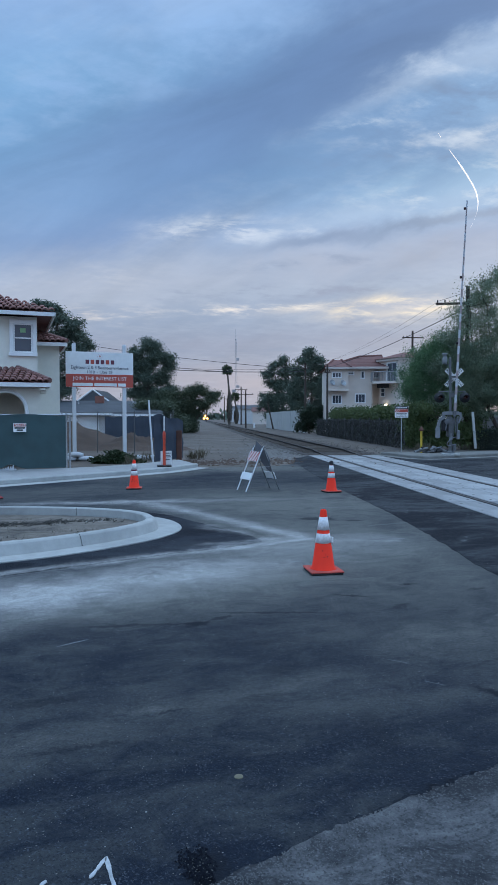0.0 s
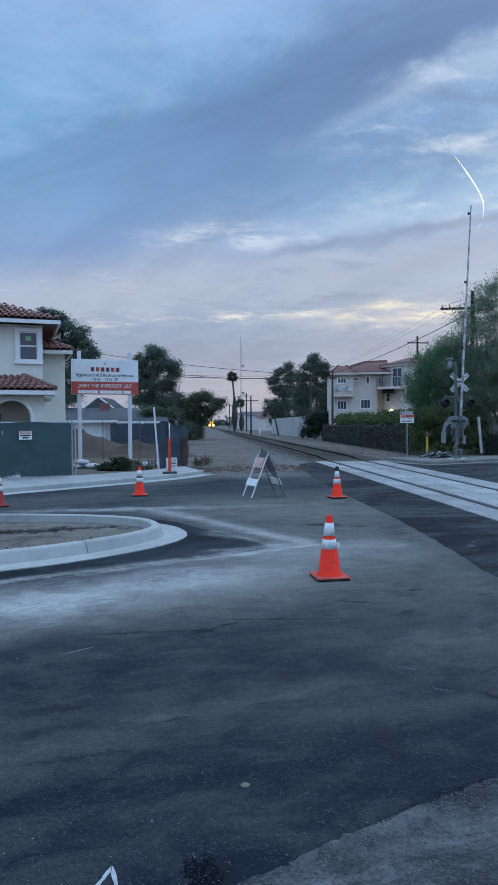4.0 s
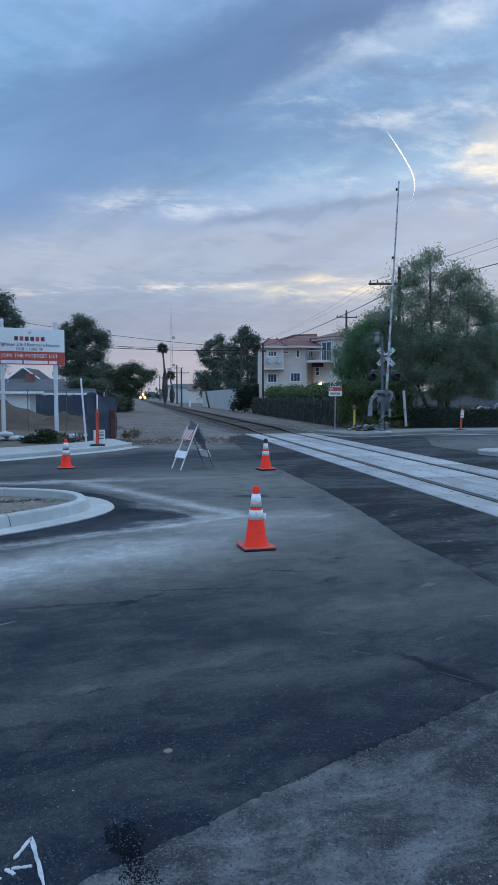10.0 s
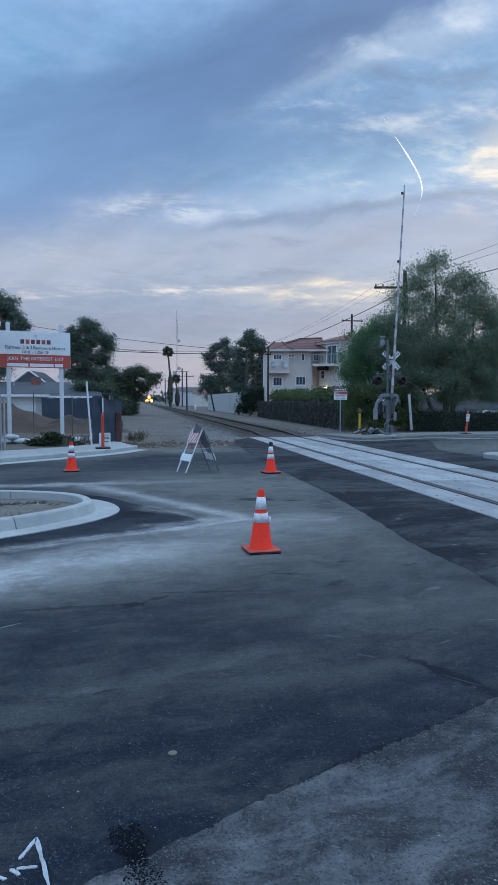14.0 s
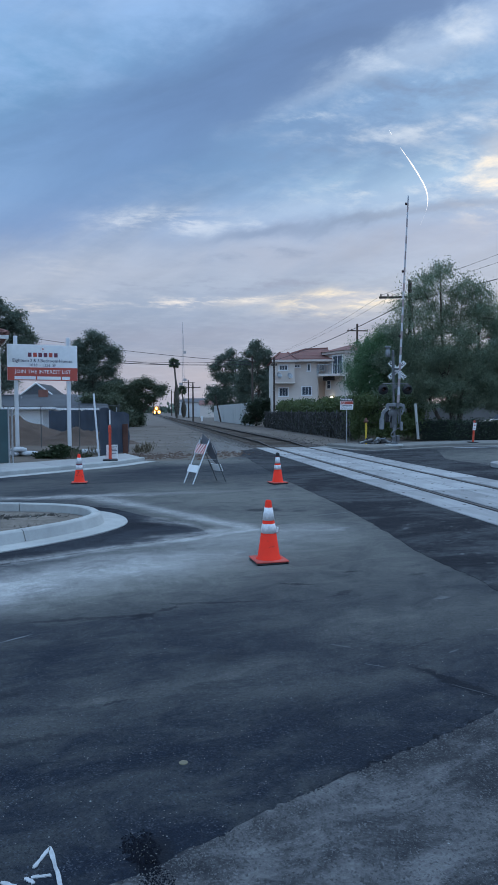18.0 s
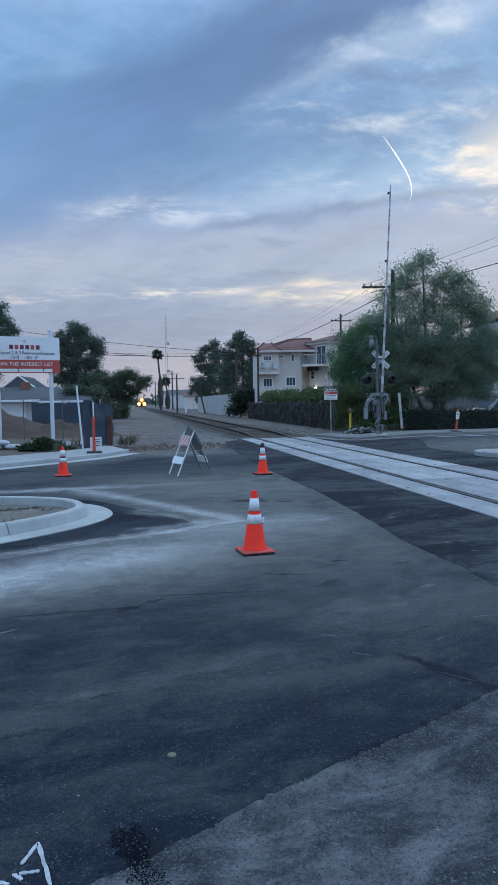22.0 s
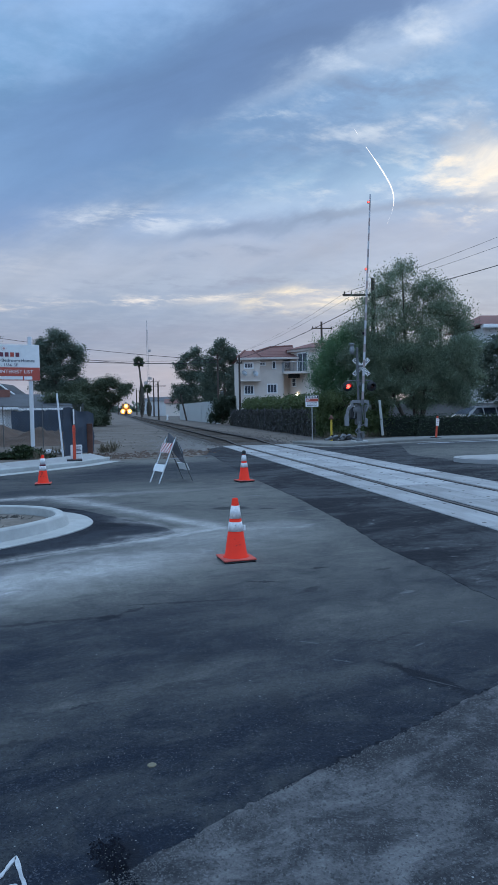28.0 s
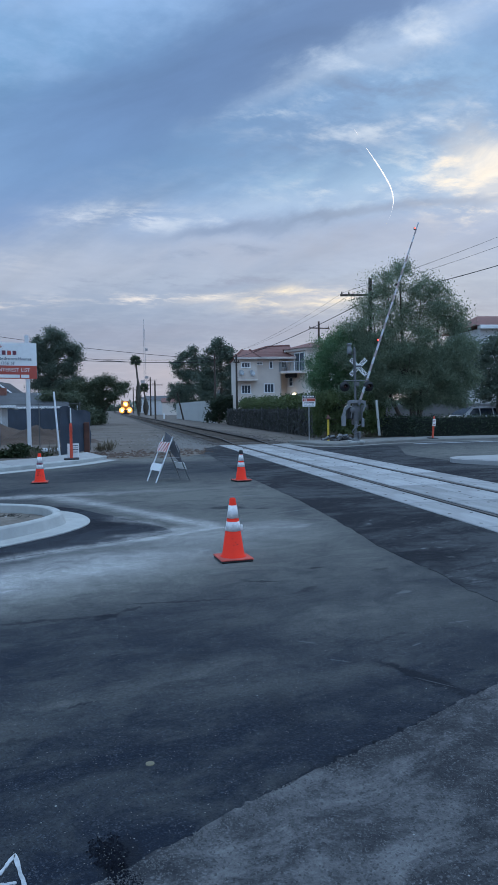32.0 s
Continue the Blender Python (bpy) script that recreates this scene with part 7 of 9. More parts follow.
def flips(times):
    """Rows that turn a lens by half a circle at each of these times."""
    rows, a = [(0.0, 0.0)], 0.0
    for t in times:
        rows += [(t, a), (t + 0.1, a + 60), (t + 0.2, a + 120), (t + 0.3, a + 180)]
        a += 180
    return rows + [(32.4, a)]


def crossing_gate():
    x0, y0, z0 = GATE
    g = thing("crossing_gate", "weathered silver railway crossing signal mast with crossbuck and gate machine", "crossing signal", Matrix.Translation(GATE) @ Matrix.Scale(0.877, 4))
    part("footing", Shape().box((0, 0, 0.03), (0.75, 0.6, 0.10), 0, 0.02), "concrete", g)
    part("base", Shape().lathe([(0.19, 0.07), (0.19, 0.13), (0.10, 0.22), (0.085, 0.55), (0.07, 0.56)], 14), "signal_grey", g)
    part("mast", Shape().rod((0, 0, 0.4), (-0.07, 0, 4.63), 0.062, n=12), "signal_grey", g)
    part("mast_cap", Shape().lathe([(0.07, 4.63), (0.07, 4.66), (0.02, 4.71)], 12, (-0.07, 0, 0)), "signal_grey", g)
    # bell
    bell = part("bell", Shape().lathe([(0.03, 4.38), (0.10, 4.40), (0.12, 4.48), (0.12, 4.66), (0.09, 4.70), (0.09, 4.80), (0.13, 4.83), (0.13, 4.90), (0.03, 4.92)], 14, (-0.34, -0.05, 0)), "weathered_zinc", g, "pale grey crossing bell", True)
    part("bracket", Shape().rod((-0.34, -0.05, 4.40), (-0.06, 0, 4.33), 0.025, n=6), "signal_grey", bell)
    # crossbuck
    c = Vector((0.16, 0.11, 3.74))
    for ang, word in ((45, "CROSSING"), (-45, "RAILROAD")):
        m = Matrix.Translation(c + Vector((0, -0.02 if ang < 0 else 0.02, 0))) @ Matrix.Rotation(radians(-ang), 4, "Y")
        bl = part("crossbuck_blade", Shape().box((0, 0, 0), (1.12, 0.018, 0.21), 0, 0.004, m), "white_paint", g, "white crossbuck blade")
        if ang > 0:
            for wd, xx in (("CROSS", -0.33), ("ING", 0.36)):
                lettering(wd, 0.19, "black_paint", m @ Matrix.Translation((xx, -0.012, 0)), bl)
        else:
            for wd, xx in (("RAIL", -0.36), ("ROAD", 0.34)):
                lettering(wd, 0.19, "black_paint", m @ Matrix.Translation((xx, -0.012, 0)), bl)
    part("clamp", Shape().box((0.1, -0.06, 3.78), (0.34, 0.08, 0.08), 0, 0.01), "signal_grey", g)
    # flashing light pairs
    part("light_arm", Shape().rod((-0.62, -0.05, 3.06), (0.66, -0.05, 3.06), 0.028, n=8), "signal_grey", g)
    for x in (-0.58, 0.62):
        u = part("signal_lamp", Shape().lathe([(0.25, 0.0), (0.25, 0.025), (0.12, 0.03), (0.13, 0.16), (0.05, 0.2)], 20, m=Matrix.Translation((x, -0.10, 2.78)) @ Matrix.Rotation(radians(-90), 4, "X")), "black_paint", g, "round black backed signal lamp", True)
        hood = Shape()
        n = 10
        vs = []
        for r, y in ((0.115, 0.0), (0.125, -0.30)):
            for k in range(n + 1):
                a = math.pi * (-0.1 + 1.2 * k / n)
                vs.append((x + r * math.cos(a), -0.12 + y, 2.78 + r * math.sin(a)))
        fs = [(k, k + 1, n + 2 + k, n + 1 + k) for k in range(n)] + [(k + 1, k, n + 1 + k, n + 2 + k) for k in range(n)]
        part("hood", hood.add(vs, fs), "black_paint", u, "black hood")
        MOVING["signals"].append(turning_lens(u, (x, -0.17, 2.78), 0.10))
    part("junction_box", Shape().box((0.05, -0.02, 2.90), (0.2, 0.16, 0.2), 0, 0.02), "signal_grey", g)
    # gate machine, bent side plates and counterweights
    front = Matrix.Translation((0, -0.16, 0))
    part("machine", Shape().box((-0.30, 0.02, 1.46), (0.30, 0.34, 0.60), 0, 0.05), "black_paint", g, "dark gate machine housing")
    part("machine_cover", Shape().box((-0.02, 0.10, 1.35), (0.30, 0.36, 0.95), 0, 0.05), "signal_grey", g)
    part("crosshead", Shape().box((0.0, -0.06, 2.02), (0.70, 0.20, 0.17), 0, 0.02), "weathered_zinc", g, "grey crosshead")
    part("side_plate", Shape().sheet([(-0.35, 2.08), (-0.30, 1.80), (-0.52, 1.62), (-0.58, 1.34), (-0.55, 0.86), (-0.70, 0.86), (-0.72, 1.36), (-0.64, 1.68), (-0.44, 1.86), (-0.45, 2.08)], 0.09, front), "weathered_zinc", g, "bent pale side plate")
    part("counterweight", Shape().box((-0.66, -0.15, 1.08), (0.22, 0.14, 0.52), 0, 0.03), "weathered_zinc", g, "pale counterweight plate")
    part("side_plate", Shape().sheet([(0.34, 2.06), (0.46, 2.08), (0.48, 1.86), (0.36, 1.52), (0.30, 1.54), (0.41, 1.86), (0.34, 1.94)], 0.06, front), "weathered_zinc", g, "bent pale side plate")
    part("counterweight", Shape().box((0.32, -0.12, 0.98), (0.14, 0.12, 0.42), 0, 0.02), "weathered_zinc", g, "pale counterweight plate")
    part("crank", Shape().box((0.26, -0.12, 1.45), (0.08, 0.10, 0.75), 0.0, 0.02), "signal_grey", g)
    part("link_rod", Shape().rod((-0.20, -0.20, 1.92), (-0.30, -0.20, 1.20), 0.03, n=6), "signal_grey", g)
    part("link_rod", Shape().rod((0.12, -0.20, 1.90), (0.16, -0.20, 1.10), 0.025, n=6), "signal_grey", g)
    part("pinion", Shape().lathe([(0.14, 0.0), (0.14, 0.05), (0.06, 0.07)], 16, m=Matrix.Translation((-0.22, -0.20, 1.62)) @ Matrix.Rotation(radians(90), 4, "X")), "signal_grey", g, "round gear cover")
    part("sleeve", Shape().rod((0, -0.01, 0.72), (0, -0.01, 1.05), 0.085, n=12), "weathered_zinc", g, "pale mast sleeve")
    part("conduit", Shape().tube(curve_through([(0.12, -0.05, 0.15), (0.2, -0.1, 0.5), (-0.12, -0.12, 0.45), (-0.2, -0.14, 0.58), (0.02, -0.12, 0.8), (0.3, -0.08, 0.9)], 4, False), 0.025, 6), "weathered_zinc", g)
    part("motor_box", Shape().box((0.17, -0.02, 0.36), (0.14, 0.2, 0.34), 0, 0.02), "signal_grey", g)
    # the long arm, upright at rest, turning about its pivot
    a = part("gate_arm", Shape().box((0, 0.03, 0.12), (0.14, 0.08, 0.5), 0, 0.02), "signal_grey", g, "long red and white striped gate arm with small lamps", False, Matrix.Translation((0.12, -0.24, 1.98)))
    L, k = 10.26, 26
    for i in range(k):
        z = 0.15 + i * (L - 0.15) / k
        f = i / k
        w = 0.115 - 0.055 * f
        part("arm_section", Shape().box((0, 0, z + (L - 0.15) / k / 2), (w, 0.05 - 0.018 * f, (L - 0.15) / k - 0.002), 0, 0.006), "arm_red" if i % 2 == 0 else "arm_white", a)
    for z in (3.4, 6.56, 9.85):
        part("arm_lamp", Shape().box((-0.09, 0.0, z), (0.10, 0.05, 0.13), 0, 0.02), "black_paint", a, "small arm lamp")
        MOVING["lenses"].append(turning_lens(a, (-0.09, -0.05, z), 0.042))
    MOVING["arm"] = a


MAT["weathered_zinc"] = material("weathered_zinc", (0.22, 0.23, 0.24), 0.6, metal=0.2, vary=0.3, scale=9.0)
MAT["arm_red"] = material("faded_red_arm", (0.36, 0.285, 0.275), 0.55, vary=0.15, scale=9.0)
MAT["arm_white"] = material("grey_white_arm", (0.50, 0.50, 0.52), 0.55, vary=0.15, scale=9.0)


def crossing_bits():
    s = thing("warning_sign", "white private property notice with red band on a thin steel post", "sign", Matrix.Translation((6.05, 32.4, 0.0)) @ Matrix.Rotation(radians(-8), 4, "Z"))
    part("post", Shape().rod((0, 0, -0.03), (0, 0, 2.29), 0.024, n=8), "galv", s)
    b = part("panel", Shape().box((0, -0.04, 1.98), (0.62, 0.015, 0.54), 0, 0.004), "white_paint", s)
    part("header", Shape().box((0, -0.051, 2.18), (0.60, 0.005, 0.13)), "black_paint", b, "black header")
    for k in range(7):
        part("print_bar", Shape().box((-0.22 + 0.073 * k, -0.056, 2.18), (0.05, 0.004, 0.06)), "white_paint", b)
    part("band", Shape().box((0, -0.051, 2.03), (0.60, 0.005, 0.14)), "sign_red", b, "red band")
    lettering("NO", 0.14, "white_paint", Matrix.Translation((-0.2, -0.056, 2.03)), b)
    for z in (1.90, 1.84, 1.78):
        part("print_bar", Shape().box((0, -0.051, z), (0.48, 0.004, 0.02)), "black_paint", b)
    y = thing("pipe_marker", "yellow marker post with a rusty domed cap", "marker post", Matrix.Translation((7.31, 33.9, 0.0)))
    part("post", Shape().rod((0, 0, -0.03), (0, 0, 1.12), 0.055, n=12), "yellow", y)
    part("cap", Shape().lathe([(0.07, 1.05), (0.12, 1.07), (0.125, 1.13), (0.07, 1.17), (0.055, 1.25), (0.02, 1.28)], 14), "rust", y, "rusty domed cap", True)
    w = Shape().box((0, 0, 0.95), (0.13, 0.10, 1.95), 0, 0.012)
    solid("marker_post", w, "old_white", "leaning weathered white marker post", "post", at=Matrix.Translation((10.75, 36.6, 0.1)) @ Matrix.Rotation(radians(-5), 4, "Y"))
    # heap of old pipes and timber
    rnd = random.Random(9)
    for k in range(16):
        x, yy = 6.75 + rnd.uniform(0, 1.3), 32.3 + rnd.uniform(-0.3, 0.4)
        L, a, r, dip = rnd.uniform(0.35, 0.85), rnd.uniform(-1.5, 1.3), rnd.uniform(0.055, 0.09), rnd.uniform(-0.22, 0.22)
        z = 0.07 + 0.09 * (k % 3)
        p = Shape()
        p.lathe([(r, -L / 2), (r, L / 2), (r * 0.75, L / 2), (r * 0.75, L / 2 - 0.08)], 10, m=Matrix.Translation((x, yy, z)) @ Matrix.Rotation(a, 4, "Z") @ Matrix.Rotation(radians(90) + dip, 4, "Y"))
        solid("old_pipe", p, "weathered_zinc" if k % 2 == 0 else "black_rubber" if k % 4 == 1 else "signal_grey", "short length of old pipe lying in a heap", "pipe", group="pipe heap")


def catenary(a, b, sag, n=14):
    a, b = Vector(a), Vector(b)
    return [tuple(a.lerp(b, i / n) - Vector((0, 0, sag * 4 * (i / n) * (1 - i / n)))) for i in range(n + 1)]


def utility_pole(at, height, arm=1.8, turn=0.0, r=0.13, arms=1, label="dark wooden utility pole with a crossarm", group="utility poles", off=0.0, lean=0.0, drop=0.75):
    p = thing("utility_pole", label, "utility pole", Matrix.Translation(at) @ Matrix.Rotation(radians(lean), 4, "Y"), group)
    part("pole", Shape().rod((0, 0, -0.05), (0, 0, height), r, r * 0.72, 10), "pole_wood", p)
    for k in range(arms):
        z = height - drop - 0.5 * k
        m = Matrix.Translation((off, 0, z)) @ Matrix.Rotation(radians(turn), 4, "Z")
        ar = part("crossarm", Shape().box((0, -r, 0), (arm, 0.1, 0.12), 0, 0.01, m), "pole_wood", p)
        for x in (-arm / 2 + 0.1, -arm / 2 + 0.5, arm / 2 - 0.1):
            part("insulator", Shape().lathe([(0.02, 0.06), (0.045, 0.1), (0.03, 0.14), (0.045, 0.17), (0.015, 0.21)], 8, m=m @ Matrix.Translation((x, -r, 0))), "black_paint", ar)
    return p


def poles_and_wires():
    utility_pole((10.82, 38.6, 0.0), 9.03, 1.95, -4, 0.15, off=-0.8, drop=0.98, label="dark utility pole with a one-sided crossarm beside the trees")
    utility_pole((15.1, 75, 0), 11.2, 2.4, 8, 0.15, 1, label="far utility pole with a crossarm above the villa")
    utility_pole((5.2, 66.4, 0), 6.9, 0.6, 0, 0.12, label="short dark utility pole beside the hedge")
    utility_pole((4.05, 88, 0), 8.8, 0.9, 0, 0.16, label="brown utility pole among the trees")
    utility_pole((-4.9, 118, 0), 6.6, 2.6, 10, 0.16, 1)
    utility_pole((-8.6, 178, 0), 10.0, 3.2, 10, 0.2, 1)
    utility_pole((-22, 300, 0), 11.0, 3.4, 10, 0.25, 1)
    utility_pole((-33, 330, 0), 10.0, 3.4, 10, 0.25, 1)
    solid("leaning_post", Shape().rod((0, 0, -0.05), (-0.9, 0, 4.2), 0.13, 0.1, 8), "pole_wood", "leaning dark stub pole at the white wall", "post", at=Matrix.Translation((-0.1, 108, 0)))
    rows = WIRES
    for a, b, sag, r in rows:
        solid("overhead_wire", Shape().tube(catenary(a, b, sag), r, 5), "wire", "thin black overhead wire", "wire", group="overhead wires")
    # lattice radio mast
    t = thing("radio_mast", "tall thin lattice radio mast far away", "mast", Matrix.Translation((-28.2, 500, 0)))
    for k in range(3):
        a = k * 2.094
        part("leg", Shape().rod((1.3 * math.cos(a), 1.3 * math.sin(a), 0), (0.5 * math.cos(a), 0.5 * math.sin(a), 60), 0.13, 0.1, 4), "galv", t)
    for k in range(20):
        z, r0 = k * 3.0, 1.3 - 0.8 * k / 20
        a = (k % 3) * 2.094
        part("brace", Shape().rod((r0 * math.cos(a), r0 * math.sin(a), z), (r0 * math.cos(a + 2.094), r0 * math.sin(a + 2.094), z + 3), 0.08, n=3), "galv", t)
    part("tip", Shape().rod((0, 0, 59), (0, 0, 67), 0.12, n=4), "galv", t)
    for z, s in ((25, 2.4), (22, 3.0), (45, 2.0)):
        part("antenna", Shape().box((1.5 * (1 if z != 22 else -1), 0, z), (s, 0.5, 1.8)), "galv", t)


WIRES = [((-34, 100, 13.6), (4.05, 88, 8.0), 0.5, 0.03), ((-34, 101, 11.2), (4.3, 88, 8.1), 0.9, 0.02), ((-34, 100, 10.6), (4.05, 88, 7.7), 0.7, 0.045), ((-30, 60.5, 9.6), (-6, 99, 8.4), 0.6, 0.03),
         ((9.85, 38.5, 8.2), (4.3, 88, 8.5), 0.7, 0.006), ((9.2, 38.5, 8.2), (3.9, 88, 8.3), 0.7, 0.006), ((10.75, 38.5, 7.85), (5.2, 66.4, 6.6), 0.3, 0.022), ((10.75, 38.5, 7.85), (31.6, 39, 14.2), 0.4, 0.024),
         ((9.2, 38.5, 8.2), (31.6, 39, 17.3), 0.5, 0.009), ((9.85, 38.5, 8.2), (31.6, 39, 16.3), 0.5, 0.009), ((-4.9, 118, 6.2), (-8.6, 178, 9.6), 0.5, 0.03), ((-8.6, 178, 9.6), (-22, 300, 10.5), 0.8, 0.04)]


# ---- plants ----
def palm(at, height, r, seed, skirt=True, label="tall fan palm with a shaggy skirt"):
    p = thing("palm_tree", label, "palm tree", Matrix.Translation(at))
    rnd = random.Random(seed)
    part("trunk", Shape().tube([(0, 0, -0.1), (0.15, 0, height * 0.3), (-0.1, 0, height * 0.65), (-0.5, 0, height)], 0.36, 8, 0.2), "bark", p)
    fr, heart = Shape(), Vector((-0.5, 0, height + 0.5))
    for k in range(110):
        a, el = rnd.uniform(0, 6.28), math.asin(rnd.uniform(-0.8, 1.0))
        d = Vector((math.cos(a) * math.cos(el), math.sin(a) * math.cos(el), math.sin(el)))
        sd = d.cross(Vector((rnd.uniform(-1, 1), rnd.uniform(-1, 1), rnd.uniform(-1, 1)))).normalized()
        base, tip = heart + d * r * 0.2, heart + d * r * rnd.uniform(0.75, 1.08)
        for j in range(5):
            f = (j - 2) / 2
            e = tip + sd * f * r * 0.26 - d * abs(f) * r * 0.22
            fr.add([base, base + (e - base) * 0.6 + sd * 0.09, e, base + (e - base) * 0.6 - sd * 0.09], [(0, 1, 2, 3)])
    part("fronds", fr, "palm_leaf", p)
    if skirt:
        sk = Shape()
        for k in range(260):
            a, z = rnd.uniform(0, 6.28), height * rnd.uniform(0.05, 0.62)
            rr = 0.35 + 0.5 * math.sin(3.14 * min(1, z / (height * 0.62))) * rnd.uniform(0.6, 1.1)
            sk.add([(rr * 0.4 * math.cos(a), rr * 0.4 * math.sin(a), z + 0.9), (rr * math.cos(a + .25), rr * math.sin(a + .25), z), (rr * math.cos(a - .25), rr * math.sin(a - .25), z - 0.5)], [(0, 1, 2)])
        part("skirt", sk, "palm_dead", p, "shaggy skirt of dead fronds")


MAT["palm_dead"] = material("dead_fronds", (0.10, 0.085, 0.065), 0.95, vary=0.3, scale=6.0)


def plants():
    # the large pepper tree and its neighbour by the crossing
    tree("pepper_tree", "tall feathery green pepper tree behind the crossing signal", (12.6, 38.0, 0.05),
         [([(0.6, 0, 0), (0.5, 0, 1.5), (0.1, 0, 3.2), (-0.1, 0, 5.5), (-0.2, 0.1, 9.2)], 0.22, 0.03), ([(0.6, 0, 0.2), (1.2, 0, 2.0), (1.9, 0, 4.4), (2.0, 0, 6.8), (2.1, 0, 8.4)], 0.16, 0.02),
          ([(0.3, 0, 0.2), (-0.7, 0, 2.0), (-1.5, 0, 4.5), (-1.8, 0, 7.0)], 0.14, 0.02), ([(0.2, 0, 0), (-1.6, 0.2, 1.6), (-2.0, 0, 3.0)], 0.10, 0.03), ([(0.9, .1, 0), (0.95, 0.2, 1.6), (1.0, 0, 2.6), (0.9, 0.1, 5.0), (1.0, 0, 7.8)], 0.16, 0.02), ([(0.4, 0.1, 2.5), (-0.5, 0.1, 4.8), (-0.9, 0, 7.8)], 0.08, 0.02)],
         [(-0.25, 0, 9.3, 1.1, 1.2, 0.95, 0.42), (-1.0, 0.2, 8.3, 1.3, 1.4, 1.1, 0.45), (0.55, 0, 8.3, 1.1, 1.2, 1.1, 0.40), (-1.8, 0, 7.1, 1.4, 1.4, 1.1, 0.50), (0.1, -0.2, 7.0, 1.6, 1.4, 1.2, 0.42), (1.8, 0, 8.4, 1.0, 1.1, 1.0, 0.45), (2.5, 0, 7.3, 1.3, 1.3, 1.1, 0.50), (1.2, 0, 7.2, 1.3, 1.3, 1.1, 0.40),
          (3.0, 0, 6.4, 1.0, 1.1, 0.9, 0.7), (-2.6, -0.2, 6.1, 1.1, 1.2, 1.0, 0.6), (-0.8, -0.3, 5.9, 1.4, 1.3, 1.0, 0.55), (1.0, -0.3, 5.8, 1.4, 1.3, 1.0, 0.55), (3.5, 0, 5.2, 1.0, 1.1, 1.0), (2.5, -0.2, 4.7, 1.5, 1.4, 1.2), (-2.2, -0.4, 4.5, 1.6, 1.4, 1.2), (0.2, -0.6, 4.5, 1.8, 1.4, 1.1), (1.6, -0.5, 3.6, 1.7, 1.3, 1.1), (-1.4, -0.4, 3.3, 1.6, 1.2, 1.1), (3.5, 0, 3.6, 1.2, 1.2, 1.1), (0.3, -0.5, 2.9, 1.6, 1.2, 0.9), (-2.6, -0.2, 2.9, 1.3, 1.2, 0.9), (2.6, -0.2, 2.6, 1.3, 1.2, 0.8), (-3.1, 0, 4.6, 1.1, 1.2, 1.1), (0.9, -0.2, 1.9, 1.0, 1.0, 0.6), (-1.4, -0.2, 2.1, 1.0, 1.0, 0.5, 0.7), (3.2, -0.1, 2.0, 1.0, 1.0, 0.5, 0.7), (-1.2, 1.3, 4.4, 1.8, 0.8, 1.4), (1.0, 1.3, 4.6, 1.8, 0.8, 1.4), (2.6, 1.2, 4.0, 1.5, 0.8, 1.4), (0.0, 1.3, 2.9, 1.8, 0.8, 1.0), (-2.0, 1.2, 2.7, 1.4, 0.8, 1.0), (2.0, 1.3, 2.7, 1.6, 0.8, 1.0)],
         195000, 0.120, "leaf_pepper", 11, 0.22, 0.30, sub=22, spread=0.62)
    tree("pepper_tree", "dense rounded bright green pepper tree behind the crossing signal", (9.25, 39.5, 0.05),
         [([(0, 0, 0), (0.1, 0, 1.8), (-0.1, 0, 3.4), (0, 0, 4.8)], 0.18, 0.04)],
         [(-0.5, 0, 5.5, 1.1, 1.2, 0.8), (0.5, 0, 5.9, 1.2, 1.2, 0.8), (1.5, 0, 5.5, 1.0, 1.2, 0.9), (-1.2, 0, 4.5, 1.0, 1.2, 1.0), (0.2, -0.4, 4.5, 1.5, 1.3, 1.2), (1.5, -0.2, 4.4, 1.2, 1.3, 1.1), (-1.2, -0.2, 3.4, 0.9, 1.1, 1.0), (-0.1, -0.4, 3.2, 1.3, 1.2, 1.0), (1.2, -0.4, 3.1, 1.4, 1.2, 1.0), (-0.9, -0.3, 2.3, 0.9, 1.1, 0.8), (2.1, 0, 3.1, 1.2, 1.2, 1.0)],
         105000, 0.125, "leaf_willow", 12, 0.40, 0.20, sub=16, spread=0.68)
    tree("street_tree", "dark leafy tree beside the corner house", (19.2, 40.0, 0.05),
         [([(0, 0, 0), (0, 0, 2), (0.1, 0, 4)], 0.2, 0.05)],
         [(-0.6, 0, 5.0, 1.3, 1.4, 1.1), (0.6, 0, 5.2, 1.5, 1.4, 1.1), (-0.9, 0, 3.7, 1.3, 1.3, 1.1), (0.7, 0, 3.6, 1.5, 1.4, 1.2), (-0.5, 0, 2.5, 1.3, 1.3, 0.9), (1.0, 0, 2.4, 1.4, 1.3, 0.9)],
         16000, 0.16, "leaf_dark", 13, 0, 0.5, sub=9, spread=0.7)
